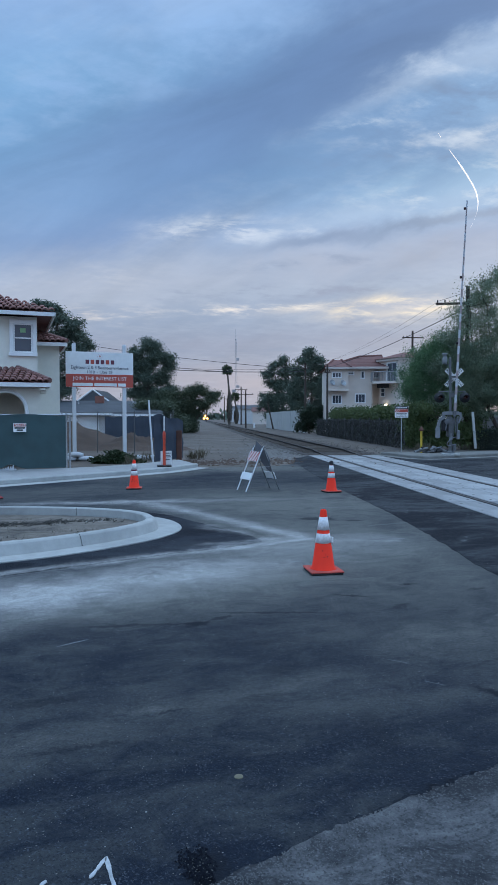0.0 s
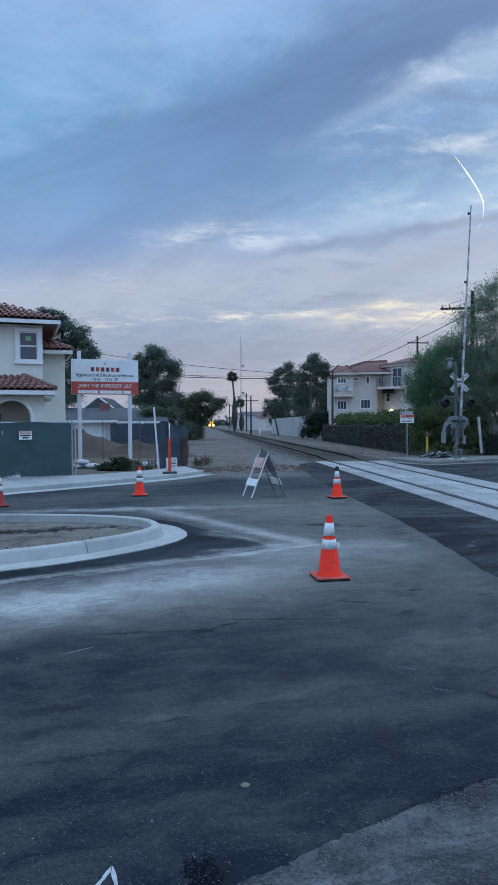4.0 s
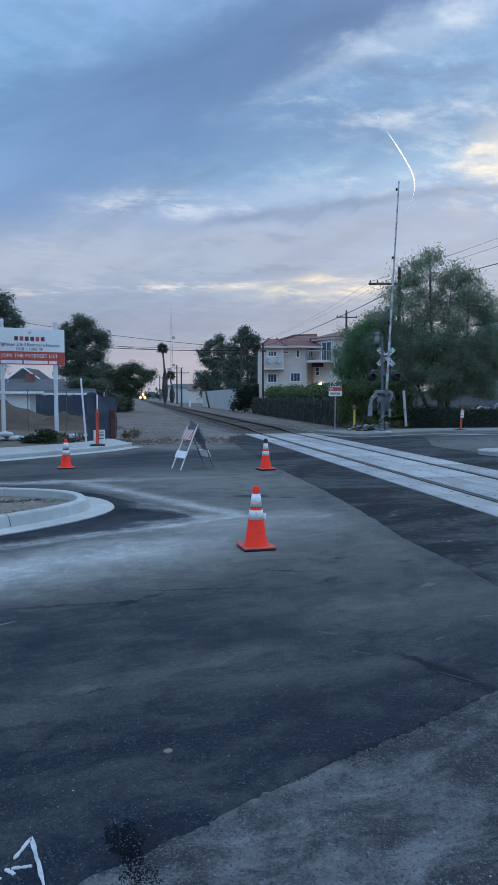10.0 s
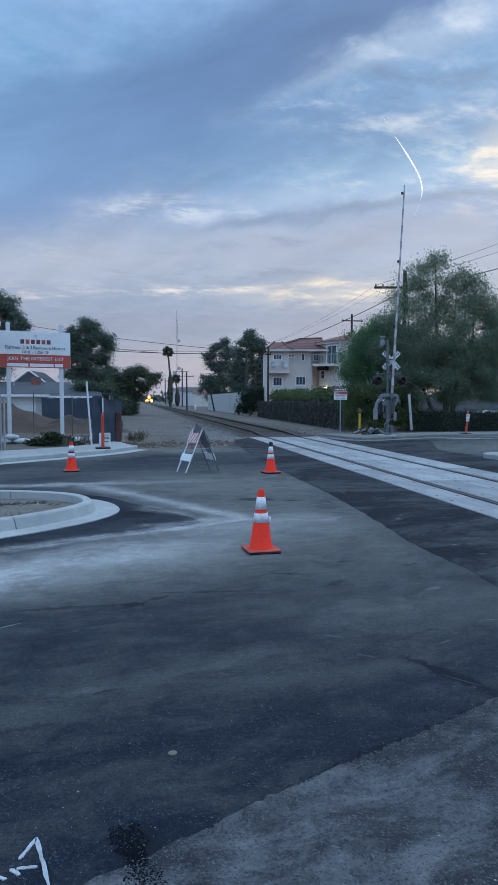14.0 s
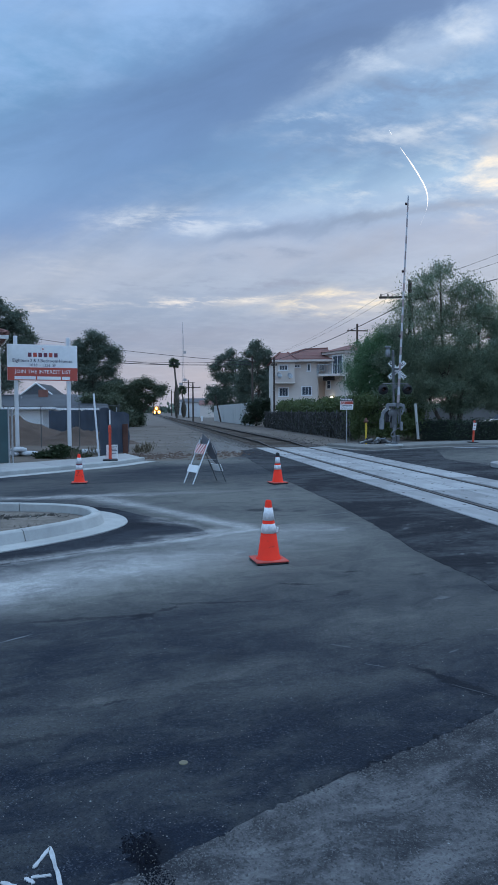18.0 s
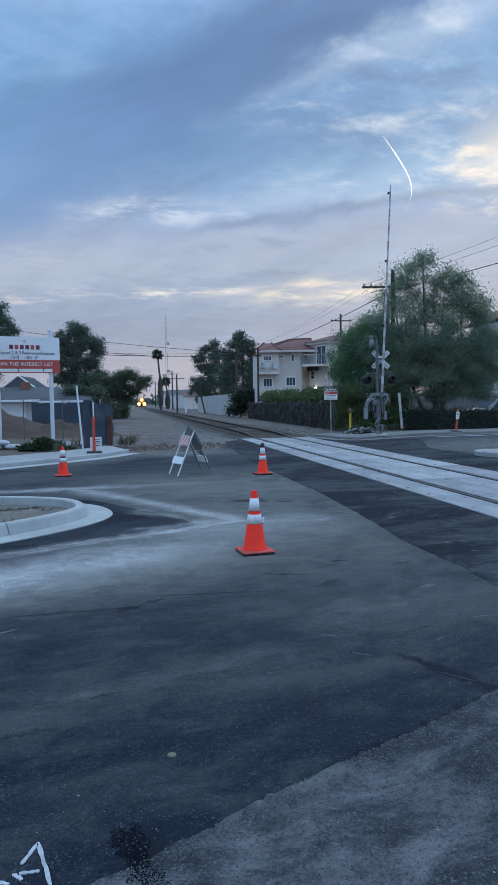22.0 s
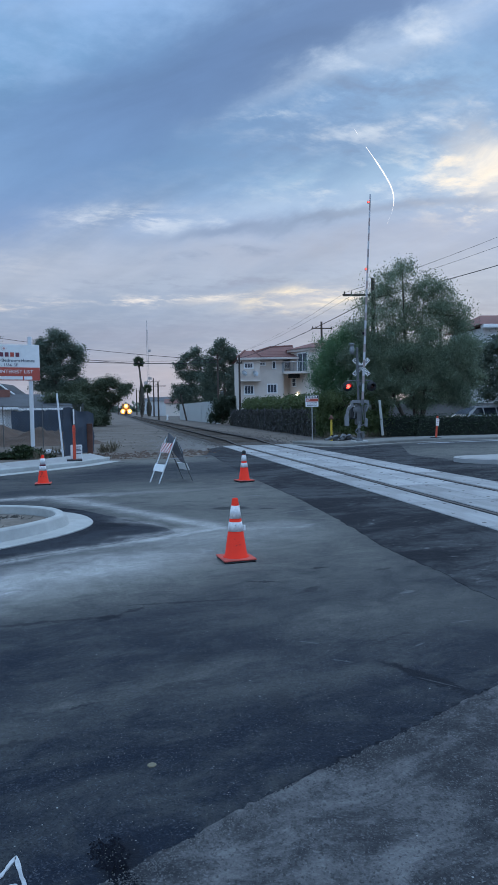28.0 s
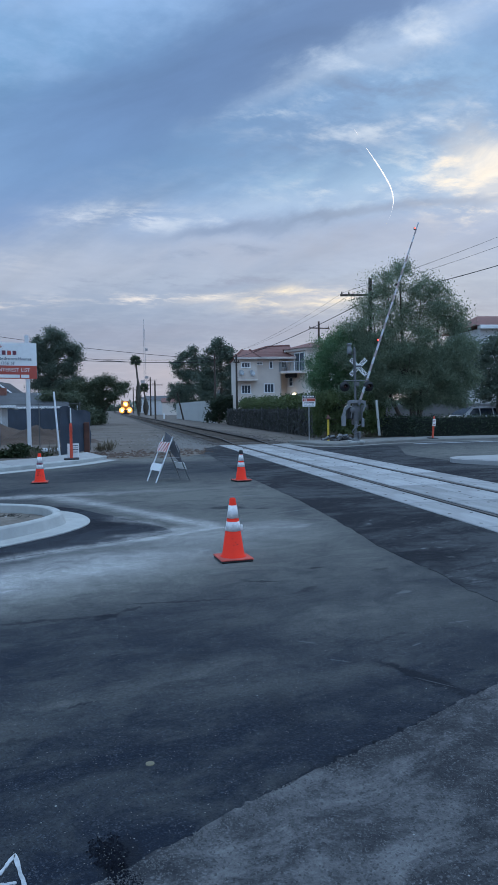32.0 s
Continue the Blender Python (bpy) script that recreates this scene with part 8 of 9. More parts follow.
    # trees behind the white wall
    tree("eucalyptus_tree", "airy dark eucalyptus behind the white wall", (3.2, 132, 0), [([(0, 0, 0), (0.2, 0, 3), (-0.2, 0, 6), (-0.6, 0, 9)], 0.25, 0.06), ([(0, 0, 1), (-1.5, 0, 4), (-2.2, 0, 7.5)], 0.18, 0.05)],
         [(-0.9, 0, 9.3, 1.0, 1, 0.8), (-2.3, 0, 8.7, 1.0, 1, 0.8), (-2.9, 0, 7.4, 1.1, 1, 0.9), (-0.9, 0, 7.6, 1.3, 1.2, 1.0), (0.7, 0, 7.8, 1.0, 1, 0.9), (-2.6, 0, 5.8, 1.4, 1.3, 1.2), (-0.8, 0, 5.6, 1.5, 1.3, 1.3), (0.9, 0, 5.6, 1.4, 1.2, 1.2), (-3.2, 0, 4.2, 1.3, 1.2, 1.2), (-1.5, 0, 3.8, 1.7, 1.4, 1.4), (0.4, 0, 3.6, 1.5, 1.3, 1.3), (-3.0, 0, 2.4, 1.3, 1.2, 1.2), (-1.7, 0, 1.7, 1.5, 1.2, 1.3), (0.2, 0, 1.9, 1.5, 1.2, 1.3), (-3.9, 0, 3.2, 1.0, 1.2, 1.2)],
         46000, 0.26, "leaf_dark", 14, 0, 0.5, sub=11, spread=0.74, group="trees along the railway", scale=1.38)
    tree("eucalyptus_tree", "tall dark tree rising beside the villa", (5.7, 106, 0), [([(0, 0, 0), (0.2, 0, 4), (0, 0, 7), (-0.2, 0, 10.2)], 0.28, 0.06)],
         [(-0.2, 0, 10.2, 1.1, 1.1, 0.8), (-0.9, 0, 9.2, 1.2, 1.2, 0.9), (0.8, 0, 9.1, 1.2, 1.2, 1.0), (1.5, 0, 7.9, 1.0, 1.1, 1.0), (-1.3, 0, 7.7, 1.3, 1.2, 1.0), (0.2, 0, 7.7, 1.3, 1.2, 1.0), (1.5, 0, 6.3, 1.2, 1.2, 1.1), (-0.3, 0, 6.2, 1.5, 1.3, 1.1), (-1.9, 0, 6.0, 1.2, 1.2, 1.1), (0.9, 0, 4.7, 1.5, 1.3, 1.2), (-1.1, 0, 4.6, 1.5, 1.3, 1.2), (1.5, 0, 3.4, 1.2, 1.2, 1.0), (-0.2, 0, 3.1, 1.5, 1.2, 1.1), (-1.8, 0, 3.4, 1.3, 1.2, 1.2), (-2.4, 0, 4.8, 1.1, 1.2, 1.0), (-1.2, 0, 2.0, 1.3, 1.2, 0.9), (0.8, 0, 1.9, 1.3, 1.2, 0.9)],
         46000, 0.23, "leaf_dark", 15, 0, 0.5, sub=11, spread=0.74, group="trees along the railway", scale=1.15)
    tree("hedge_bush", "dark rounded bush at the end of the fence", (3.95, 76, 0), [([(0, 0, 0), (0, 0, 1), (0, 0, 1.8)], 0.1, 0.04)],
         [(-0.9, 0, 1.0, 1.0, 1.1, 1.1), (0.5, 0, 1.3, 1.2, 1.2, 1.2), (-0.2, 0, 2.3, 1.2, 1.1, 0.8), (1.3, 0, 1.0, 0.9, 1.1, 1.1), (1.0, 0, 2.6, 0.9, 1, 0.7)], 9000, 0.2, "leaf_hedge", 16, 0, 0.5, sub=9, spread=0.8, category="bush")
    # trees on the plot side
    tree("pine_tree", "tall dark tree behind the billboard", (-15.2, 82, 0), [([(0, 0, 0), (0, 0, 5), (0.2, 0, 10)], 0.35, 0.08)],
         [(0.0, 0, 10.3, 1.2, 1.4, 0.9), (-1.5, 0, 9.4, 1.2, 1.4, 1.0), (1.2, 0, 9.3, 1.3, 1.4, 1.0), (2.3, 0, 8.2, 1.0, 1.3, 1.1), (-2.2, 0, 8.0, 1.2, 1.4, 1.1), (0, 0, 8.2, 1.6, 1.5, 1.2), (1.8, 0, 6.6, 1.5, 1.4, 1.2), (-0.2, 0, 6.5, 1.8, 1.5, 1.2), (-2.1, 0, 6.3, 1.4, 1.4, 1.2), (2.6, 0, 5.2, 1.2, 1.3, 1.1), (0.8, 0, 4.9, 1.6, 1.4, 1.2), (-1.4, 0, 4.8, 1.7, 1.4, 1.2), (2.6, 0, 3.9, 1.0, 1.3, 1)],
         60000, 0.22, "leaf_dark", 17, 0, 0.4, sub=11, spread=0.8)
    tree("pine_tree", "tall dark conifer behind the stucco house", (-20.0, 62, 0), [([(0, 0, 0), (0, 0, 6), (0.2, 0, 12)], 0.35, 0.08)],
         [(-1.2, 0, 12.0, 1.1, 1.3, 0.7), (0, 0, 11.6, 1.0, 1.2, 0.7), (-0.6, 0, 10.6, 1.6, 1.4, 0.8), (1.3, 0, 10.2, 1.2, 1.3, 0.8), (2.0, 0, 9.2, 1.0, 1.2, 0.7), (0.7, 0, 9.0, 1.6, 1.4, 0.9), (2.6, 0, 8.1, 0.9, 1.2, 0.8), (1.2, 0, 7.6, 1.6, 1.4, 0.9), (0, 0, 6.3, 2.0, 1.5, 1.1), (2.0, 0, 6.0, 1.2, 1.3, 0.9), (0.6, 0, 4.6, 2.0, 1.5, 1.1), (-1.5, 0, 8, 1.5, 1.4, 1.2)],
         48000, 0.20, "leaf_dark", 18, 0, 0.35, sub=10, spread=0.75)
    tree("trackside_bush", "wide untidy green bush overhanging the railway bank", (-10.2, 78, 0), [([(0, 0, 0), (0.2, 0, 1.6), (0.6, 0, 3.2)], 0.18, 0.05), ([(0.1, 0, 0), (1.6, 0, 2.0), (2.9, 0, 3.4)], 0.12, 0.04)],
         [(0.7, 0, 4.8, 1.2, 1.3, 0.8), (1.9, 0, 4.7, 1.2, 1.3, 0.8), (-0.7, 0, 4.0, 1.4, 1.4, 0.9), (2.9, 0, 4.0, 1.1, 1.3, 0.8), (1.0, 0, 3.6, 1.6, 1.4, 1.0), (-2.2, 0, 3.3, 1.2, 1.3, 0.9), (2.2, 0, 3.1, 0.8, 1.2, 0.6), (0.4, 0, 2.3, 1.1, 1.3, 1.0), (-0.6, 0, 2.6, 1.6, 1.4, 1.0), (-2.4, 0, 2.1, 1.4, 1.3, 1.0), (0.2, 0, 1.1, 0.9, 1.3, 0.8), (-0.9, 0, 1.2, 1.2, 1.3, 0.9), (-2.3, 0, 1.1, 1.4, 1.3, 0.9), (-3.6, 0, 2.9, 1.3, 1.3, 1.0), (-3.9, 0, 1.4, 1.4, 1.3, 1.0), (-4.9, 0, 2.2, 1.2, 1.3, 1.0), (-0.6, 0, 0.6, 1.2, 1.2, 0.6), (3.6, 0, 4.3, 0.7, 1.0, 0.5, 0.7), (0.9, 0, 1.3, 0.7, 1.2, 0.8), (0.9, 0, 0.5, 0.7, 1.2, 0.5), (1.4, 0, 2.3, 0.6, 1.0, 0.6), (-1.6, 0.3, 4.2, 1.3, 1.2, 0.9), (-2.9, 0.3, 3.7, 1.3, 1.2, 0.9), (-1.0, 0.2, 1.9, 1.4, 1.2, 1.0), (0.4, 0.2, 1.7, 0.9, 1.2, 0.9)],
         80000, 0.18, "leaf_bush", 19, 0, 0.45, sub=11, spread=0.75, category="bush")
    tree("trackside_bush", "dark bush between the plot and the railway", (-10.2, 60, 0), [([(0, 0, 0), (0.1, 0, 1.0), (0.2, 0, 2.0)], 0.1, 0.04)],
         [(-0.9, 0, 2.7, 1.2, 1.2, 0.8), (0.5, 0, 2.6, 1.3, 1.2, 0.9), (-1.2, 0, 1.5, 1.2, 1.2, 0.9), (0.6, 0, 1.4, 1.4, 1.2, 0.9), (1.9, 0, 1.2, 0.9, 1.1, 0.8)],
         26000, 0.17, "leaf_bush", 20, 0, 0.45, sub=10, spread=0.75, category="bush")
    palm((-11.7, 178, 0), 13.7, 1.9, 3)
    palm((-11.1, 200, 0), 7.4, 1.9, 4, True, "shorter fan palm beside the tall one")
    tree("leafy_shrub", "tall dark green shrub grown over the fence end", (8.9, 37.3, 0.0), [([(0, 0, 0), (0.1, 0, 0.9), (0, 0, 1.7)], 0.06, 0.02)],
         [(-1.4, 0, 1.9, 0.7, 0.6, 0.6), (-0.4, 0, 2.2, 0.8, 0.6, 0.6), (0.7, 0, 2.1, 0.8, 0.6, 0.7), (-1.3, 0, 1.0, 0.7, 0.6, 0.6), (-0.2, 0, 1.1, 0.8, 0.6, 0.7), (0.9, 0, 1.0, 0.8, 0.6, 0.7), (-0.8, 0, 0.5, 0.8, 0.6, 0.5), (0.5, 0, 0.5, 0.9, 0.6, 0.5), (1.8, 0.2, 1.3, 0.7, 0.6, 0.8), (1.8, 0.2, 0.5, 0.7, 0.6, 0.5)], 26000, 0.10, "leaf_vine", 22, 0.1, 0.5, sub=10, spread=0.8, category="shrub")
    # low clipped hedge by the parking, parked car behind it
    for a, b, seed in ((Vector((12.0, 34.6)), Vector((22.0, 35.4)), 40), (Vector((10.9, 37.4)), Vector((13.4, 37.5)), 43)):
        hd = thing("clipped_hedge", "low dark clipped hedge along the pavement", "hedge", group="clipped hedges")
        n, turn = int((b - a).length * 6), math.atan2(b.y - a.y, b.x - a.x)
        cl = [(*a.lerp(b, k / n), z, 0.3, 0.5, 0.26) for k in range(n + 1) for z in (0.3, 0.65, 0.95)]
        mid = (a + b) / 2
        # near-black box: the shade between the leaves, given as colour
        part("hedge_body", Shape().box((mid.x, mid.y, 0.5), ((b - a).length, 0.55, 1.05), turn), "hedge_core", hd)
        v, c = leaf_cloud(cl, n * 370, 0.09, seed, 0, 0.55, 0.6)
        part("leaves", blades_mesh("leaves", v, c, "leaf_hedge"), "leaf_hedge", hd)
    solid("garden_wall", Shape().box((18.5, 46, 0.85), (13, 0.25, 1.9), 0, 0.02), "garden_wall", "plain pale garden wall behind the trees", "wall")


MAT["garden_wall"] = material("grey_garden_wall", (0.20, 0.19, 0.185), 0.9, vary=0.15, scale=2.0)
# near-black, stands in for the shade inside the hedges
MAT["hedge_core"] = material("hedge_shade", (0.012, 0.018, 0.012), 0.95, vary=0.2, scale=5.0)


def weeds():
    """Dry tufts at the post and along the dirt edges."""
    rng = np.random.default_rng(8)
    spots = [(-3.3, 28.0, 0.22, 120), (-3.0, 28.3, 0.15, 60), (-4.9, 26.6, 0.3, 60), (-7.9, 24.6, 0.5, 60), (-5.0, 24.2, 0.4, 50), (-3.2, 30.5, 0.25, 50), (10.6, 37.2, 0.6, 200), (7.9, 36.0, 0.5, 200)]
    for k, (x, y, r, n) in enumerate(spots):
        a = rng.random(n) * 6.28
        q = np.sqrt(rng.random(n)) * r
        base = np.stack([x + q * np.cos(a), y + q * np.sin(a), np.full(n, -0.03)], 1)
        tip = base + np.stack([rng.normal(0, 0.12, n), rng.normal(0, 0.12, n), rng.uniform(0.12, 0.5, n)], 1)
        sd = np.stack([np.cos(a * 3), np.sin(a * 3), np.zeros(n)], 1) * 0.012
        mid = (base + tip) / 2 + rng.normal(0, 0.02, (n, 3))
        v = np.stack([base, mid + sd, tip, mid - sd], 1).reshape(-1, 3)
        ob = new("weed_tuft", blades_mesh("weed_tuft", v, n, "weed"))
        tagged(ob, "tuft of dry yellow-brown weeds on bare earth", "weeds", "weed tufts", "stuff")


def railside():
    """Picket and chain-link fence grown over with dry vines, leafy hedge behind it, white wall farther on."""
    f = thing("vine_fence", "chain-link fence overgrown with grey dry vines beside the track", "fence")
    a, b = tp(11.6, 37.2), tp(12.4, 69.0)
    n = 11
    for k in range(n + 1):
        p = Vector(a).lerp(Vector(b), k / n)
        part("post", Shape().rod((p.x, p.y, -0.05), (p.x, p.y, 1.72), 0.035, n=6), "signal_grey", f)
    part("mesh", chain_link(a[:2], b[:2], 0.05, 1.6, 0.3, 0.010), "signal_grey", f, "diamond wire mesh")
    rng = np.random.default_rng(5)
    cnt = 9000
    t = rng.random(cnt)
    base = np.outer(1 - t, np.array(a)) + np.outer(t, np.array(b))
    base[:, 2] = rng.random(cnt) * 1.55
    base[:, 0] += rng.normal(0, 0.05, cnt)
    ax = rng.normal(size=(cnt, 3)) * np.array([0.25, 0.8, 1.0])
    ax /= np.linalg.norm(ax, axis=1, keepdims=True)
    sd = np.cross(ax, rng.normal(size=(cnt, 3)))
    sd /= np.linalg.norm(sd, axis=1, keepdims=True)
    ln = rng.uniform(0.15, 0.5, cnt)[:, None]
    v = np.stack([base - ax * ln / 2, base + sd * 0.018, base + ax * ln / 2, base - sd * 0.018], 1).reshape(-1, 3)
    part("dry_vines", blades_mesh("dry_vines", v, cnt, "twig"), "twig", f, "tangle of grey dry vines")
    h = thing("leafy_hedge", "tall leafy green hedge behind the railway fence", "hedge")
    rnd = random.Random(21)
    cl = []
    for k in range(120):
        p = Vector(tp(12.7, 37.5)).lerp(Vector(tp(13.2, 66)), k / 119)
        for z in (0.5, 1.2, 1.85, 2.2):
            cl.append((p.x + rnd.uniform(-.2, .5), p.y, z + rnd.uniform(-0.2, 0.2), 0.5, 0.5, 0.38))
    v, c = leaf_cloud(cl, 42000, 0.15, 41, 0, 0.55, 0.5)
    part("leaves", blades_mesh("leaves", v, c, "leaf_vine"), "leaf_vine", h)
    # near-black filling that gives the hedge's inner shade by its colour
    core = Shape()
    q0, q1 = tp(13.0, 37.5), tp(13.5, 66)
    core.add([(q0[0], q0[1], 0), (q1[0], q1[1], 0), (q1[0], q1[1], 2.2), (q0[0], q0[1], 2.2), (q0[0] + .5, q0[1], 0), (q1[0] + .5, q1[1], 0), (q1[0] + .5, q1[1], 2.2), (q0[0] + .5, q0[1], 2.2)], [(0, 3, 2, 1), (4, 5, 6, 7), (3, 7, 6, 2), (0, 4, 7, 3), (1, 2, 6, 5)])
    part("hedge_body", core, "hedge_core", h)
    w = thing("white_wall", "long whitewashed panel wall along the railway", "wall")
    s0, s1, k = 78, 122, 18
    for i in range(k):
        p = Vector(tp(12.6, s0 + (s1 - s0) * (i + 0.5) / k))
        part("panel", Shape().box((0, 0, 1.3), (0.12, (s1 - s0) / k - 0.06, 2.65), 0, 0.01), "old_white", w, at=Matrix.Translation(p) @ Matrix.Rotation(TRACK_TURN, 4, "Z"))
        p = Vector(tp(12.6, s0 + (s1 - s0) * i / k))
        part("post", Shape().box((0, 0, 1.33), (0.2, 0.2, 2.75), 0, 0.01), "old_white", w, at=Matrix.Translation(p) @ Matrix.Rotation(TRACK_TURN, 4, "Z"))
    solid("mile_post", Shape().box((0, 0, 0.45), (0.3, 0.1, 0.95), 0, 0.01), "white_paint", "small white marker beside the track", "post", at=Matrix.Translation(tp(10.0, 118)))


# ---- moving things ----
def wheel_thing(parent, x, y, r, w, name="wheel"):
    wh = new(name)
    wh.parent = parent
    wh.matrix_basis = Matrix.Translation((x, y, r))
    rot = Matrix.Rotation(radians(90), 4, "X")
    part("tyre", Shape().lathe([(r * 0.66, -w / 2), (r * 0.93, -w / 2), (r, -w / 2 + 0.03), (r, w / 2 - 0.03), (r * 0.93, w / 2), (r * 0.66, w / 2)], 26, m=rot), "tyre", wh, "black tyre", True)
    s = Shape().lathe([(r * 0.66, -w * 0.40), (r * 0.60, -w * 0.3), (r * 0.2, -w * 0.36), (0.02, -w * 0.38)], 26, m=rot)
    s.lathe([(r * 0.66, w * 0.40), (r * 0.60, w * 0.3), (r * 0.2, w * 0.36), (0.02, w * 0.38)], 26, m=rot)
    for k in range(9):
        a = k * 2 * math.pi / 9
        for sd in (-1, 1):
            s.rod((r * 0.12 * math.cos(a), sd * w * 0.42, r * 0.12 * math.sin(a)), (r * 0.62 * math.cos(a), sd * w * 0.40, r * 0.62 * math.sin(a)), 0.03, n=5)
    part("rim", s, "chrome", wh, "silver spoked rim")
    return wh


def minivan():
    """Nose at +x, left side at +y."""
    v = thing("minivan", "maroon minivan with chrome trim and lit headlamps driving past", "minivan")
    # stations along the van: x, half width low, half width high, sill z, belt z, roof z, roof half width
    st = [(2.57, 0.62, 0.60, 0.34, 0.62, 0.66, 0.52), (2.50, 0.80, 0.78, 0.27, 0.78, 0.84, 0.66), (2.30, 0.93, 0.91, 0.22, 0.92, 0.98, 0.76), (1.90, 0.98, 0.96, 0.20, 1.00, 1.08, 0.80),
          (1.45, 0.99, 0.98, 0.20, 1.04, 1.16, 0.80), (0.62, 0.995, 0.985, 0.20, 1.06, 1.66, 0.70), (0.25, 1.0, 0.99, 0.20, 1.07, 1.74, 0.72), (-0.8, 1.0, 0.99, 0.20, 1.09, 1.77, 0.73), (-1.8, 1.0, 0.985, 0.22, 1.11, 1.74, 0.72), (-2.30, 0.97, 0.95, 0.26, 1.12, 1.66, 0.68), (-2.50, 0.92, 0.90, 0.32, 1.10, 1.18, 0.80), (-2.57, 0.86, 0.84, 0.40, 0.95, 1.00, 0.74)]
    s, vs = Shape(), []
    n = 12
    for x, wl, wh, z0, zb, zr, wr in st:
        half = [(wl * 0.82, z0), (wl, z0 + 0.12), (wl * 1.005, (z0 + zb) / 2), (wh, zb), ((wh + wr) / 2 * 0.965, (zb + zr) / 2 + 0.02), (wr, zr - 0.02)]
        vs += [(x, y, z) for y, z in half] + [(x, -y, z + (0.03 if i == 0 else 0)) for i, (y, z) in enumerate(half[::-1])]
    for k in range(len(st) - 1):
        for j in range(n):
            fsx = (k * n + j, k * n + (j + 1) % n, (k + 1) * n + (j + 1) % n, (k + 1) * n + j)
            s.f.append(fsx)
    s.v = vs
    s.f.append(tuple(range(n - 1, -1, -1)))
    s.f.append(tuple(range((len(st) - 1) * n, len(st) * n)))
    part("body", s, "van_red", v, smooth=True)
    # glass: set just proud of the greenhouse
    def side(pts, nm, mat_, out=0.012, lab=""):
        for sd in (1, -1):
            g, n2 = Shape(), len(pts)
            vv = [(x, sd * (y + out), z) for x, y, z in pts] + [(x, sd * (y - 0.02), z) for x, y, z in pts]
            ff = [tuple(range(n2)), tuple(range(2 * n2 - 1, n2 - 1, -1))] + [(i, i + n2, (i + 1) % n2 + n2, (i + 1) % n2) for i in range(n2)]
            if sd > 0:
                ff = [f[::-1] for f in ff]
            part(nm, g.add(vv, ff), mat_, v, lab)
    def yb(z, x):
        # side glass leans in from belt to roof
        return 0.985 - (z - 1.08) / 0.66 * 0.25
    side([(1.0, yb(1.12, 0), 1.12), (-2.16, yb(1.12, 0), 1.12), (-2.18, yb(1.64, 0), 1.64), (-1.5, yb(1.70, 0), 1.70), (0.5, yb(1.66, 0), 1.66)], "pillar_trim", "black_paint", 0.005, "black window pillars")
    for x0, x1, zt0, zt1, xt0 in ((1.05, 0.12, 1.42, 1.66, 0.62), (0.06, -1.02, 1.68, 1.69, 0.06), (-1.08, -2.12, 1.69, 1.63, -1.08)):
        z = 1.13
        side([(x0, yb(z, 0), z), (x1, yb(z, 0), z), (x1 if x1 > -2 else x1 - 0.02, yb(zt1, 0), zt1), (xt0, yb(zt1, 0), zt1)] if x0 < 1 else [(x0, yb(z, 0), z), (x1, yb(z, 0), z), (x1, yb(1.66, 0), 1.66), (xt0 - 0.05, yb(1.62, 0), 1.62)], "side_window", "van_glass", lab="dark side window")
    w = Shape().add([(1.42, 0.86, 1.17), (1.42, -0.86, 1.17), (0.66, -0.68, 1.665), (0.66, 0.68, 1.665), (1.40, 0.86, 1.13), (1.40, -0.86, 1.13), (0.62, -0.68, 1.62), (0.62, 0.68, 1.62)], [(0, 1, 2, 3), (7, 6, 5, 4), (0, 3, 7, 4), (1, 5, 6, 2), (3, 2, 6, 7), (0, 4, 5, 1)])
    part("windscreen", w, "van_glass", v, "dark windscreen")
    part("rear_window", Shape().add([(-2.34, 0.62, 1.62), (-2.34, -0.62, 1.62), (-2.53, -0.74, 1.17), (-2.53, 0.74, 1.17), (-2.28, 0.62, 1.6), (-2.28, -0.62, 1.6), (-2.47, -0.74, 1.17), (-2.47, 0.74, 1.17)], [(3, 2, 1, 0), (4, 5, 6, 7), (0, 1, 5, 4), (2, 3, 7, 6)]), "van_glass", v, "dark rear window")
    gr = part("grille", Shape().box((2.56, 0, 0.70), (0.06, 0.95, 0.22), 0, 0.02), "chrome", v, "chrome grille")
    for k in range(4):
        part("grille_bar", Shape().box((2.585, 0, 0.62 + 0.05 * k), (0.03, 0.86, 0.014)), "black_paint", gr)
    part("plate", Shape().box((2.585, 0, 0.45), (0.02, 0.32, 0.14), 0, 0.004), "white_paint", v, "plain pale plate")
    part("bumper_intake", Shape().box((2.53, 0, 0.36), (0.08, 1.1, 0.12), 0, 0.02), "black_paint", v)
    for sd in (1, -1):
        part("headlamp", Shape().box((2.36, sd * 0.74, 0.78), (0.30, 0.32, 0.12), sd * -0.5, 0.05), "van_lit", v, "lit headlamp")
        part("fog_lamp", Shape().box((2.47, sd * 0.72, 0.42), (0.12, 0.16, 0.08), sd * -0.4, 0.02), "van_lit", v, "lit fog lamp")
        part("tail_lamp", Shape().box((-2.44, sd * 0.85, 1.02), (0.20, 0.16, 0.13), 0, 0.04), "tail_lit", v, "red tail lamp")
        part("mirror", Shape().box((0.98, sd * 1.10, 1.15), (0.16, 0.2, 0.17), 0, 0.05), "van_red", v)
        part("side_trim", Shape().box((-0.35, sd * 1.006, 0.56), (3.2, 0.02, 0.05), 0, 0.006), "chrome", v, "chrome side strip")
        part("belt_trim", Shape().box((-0.55, sd * 0.985, 1.105), (3.2, 0.022, 0.03), 0, 0.006), "chrome", v, "chrome belt strip")
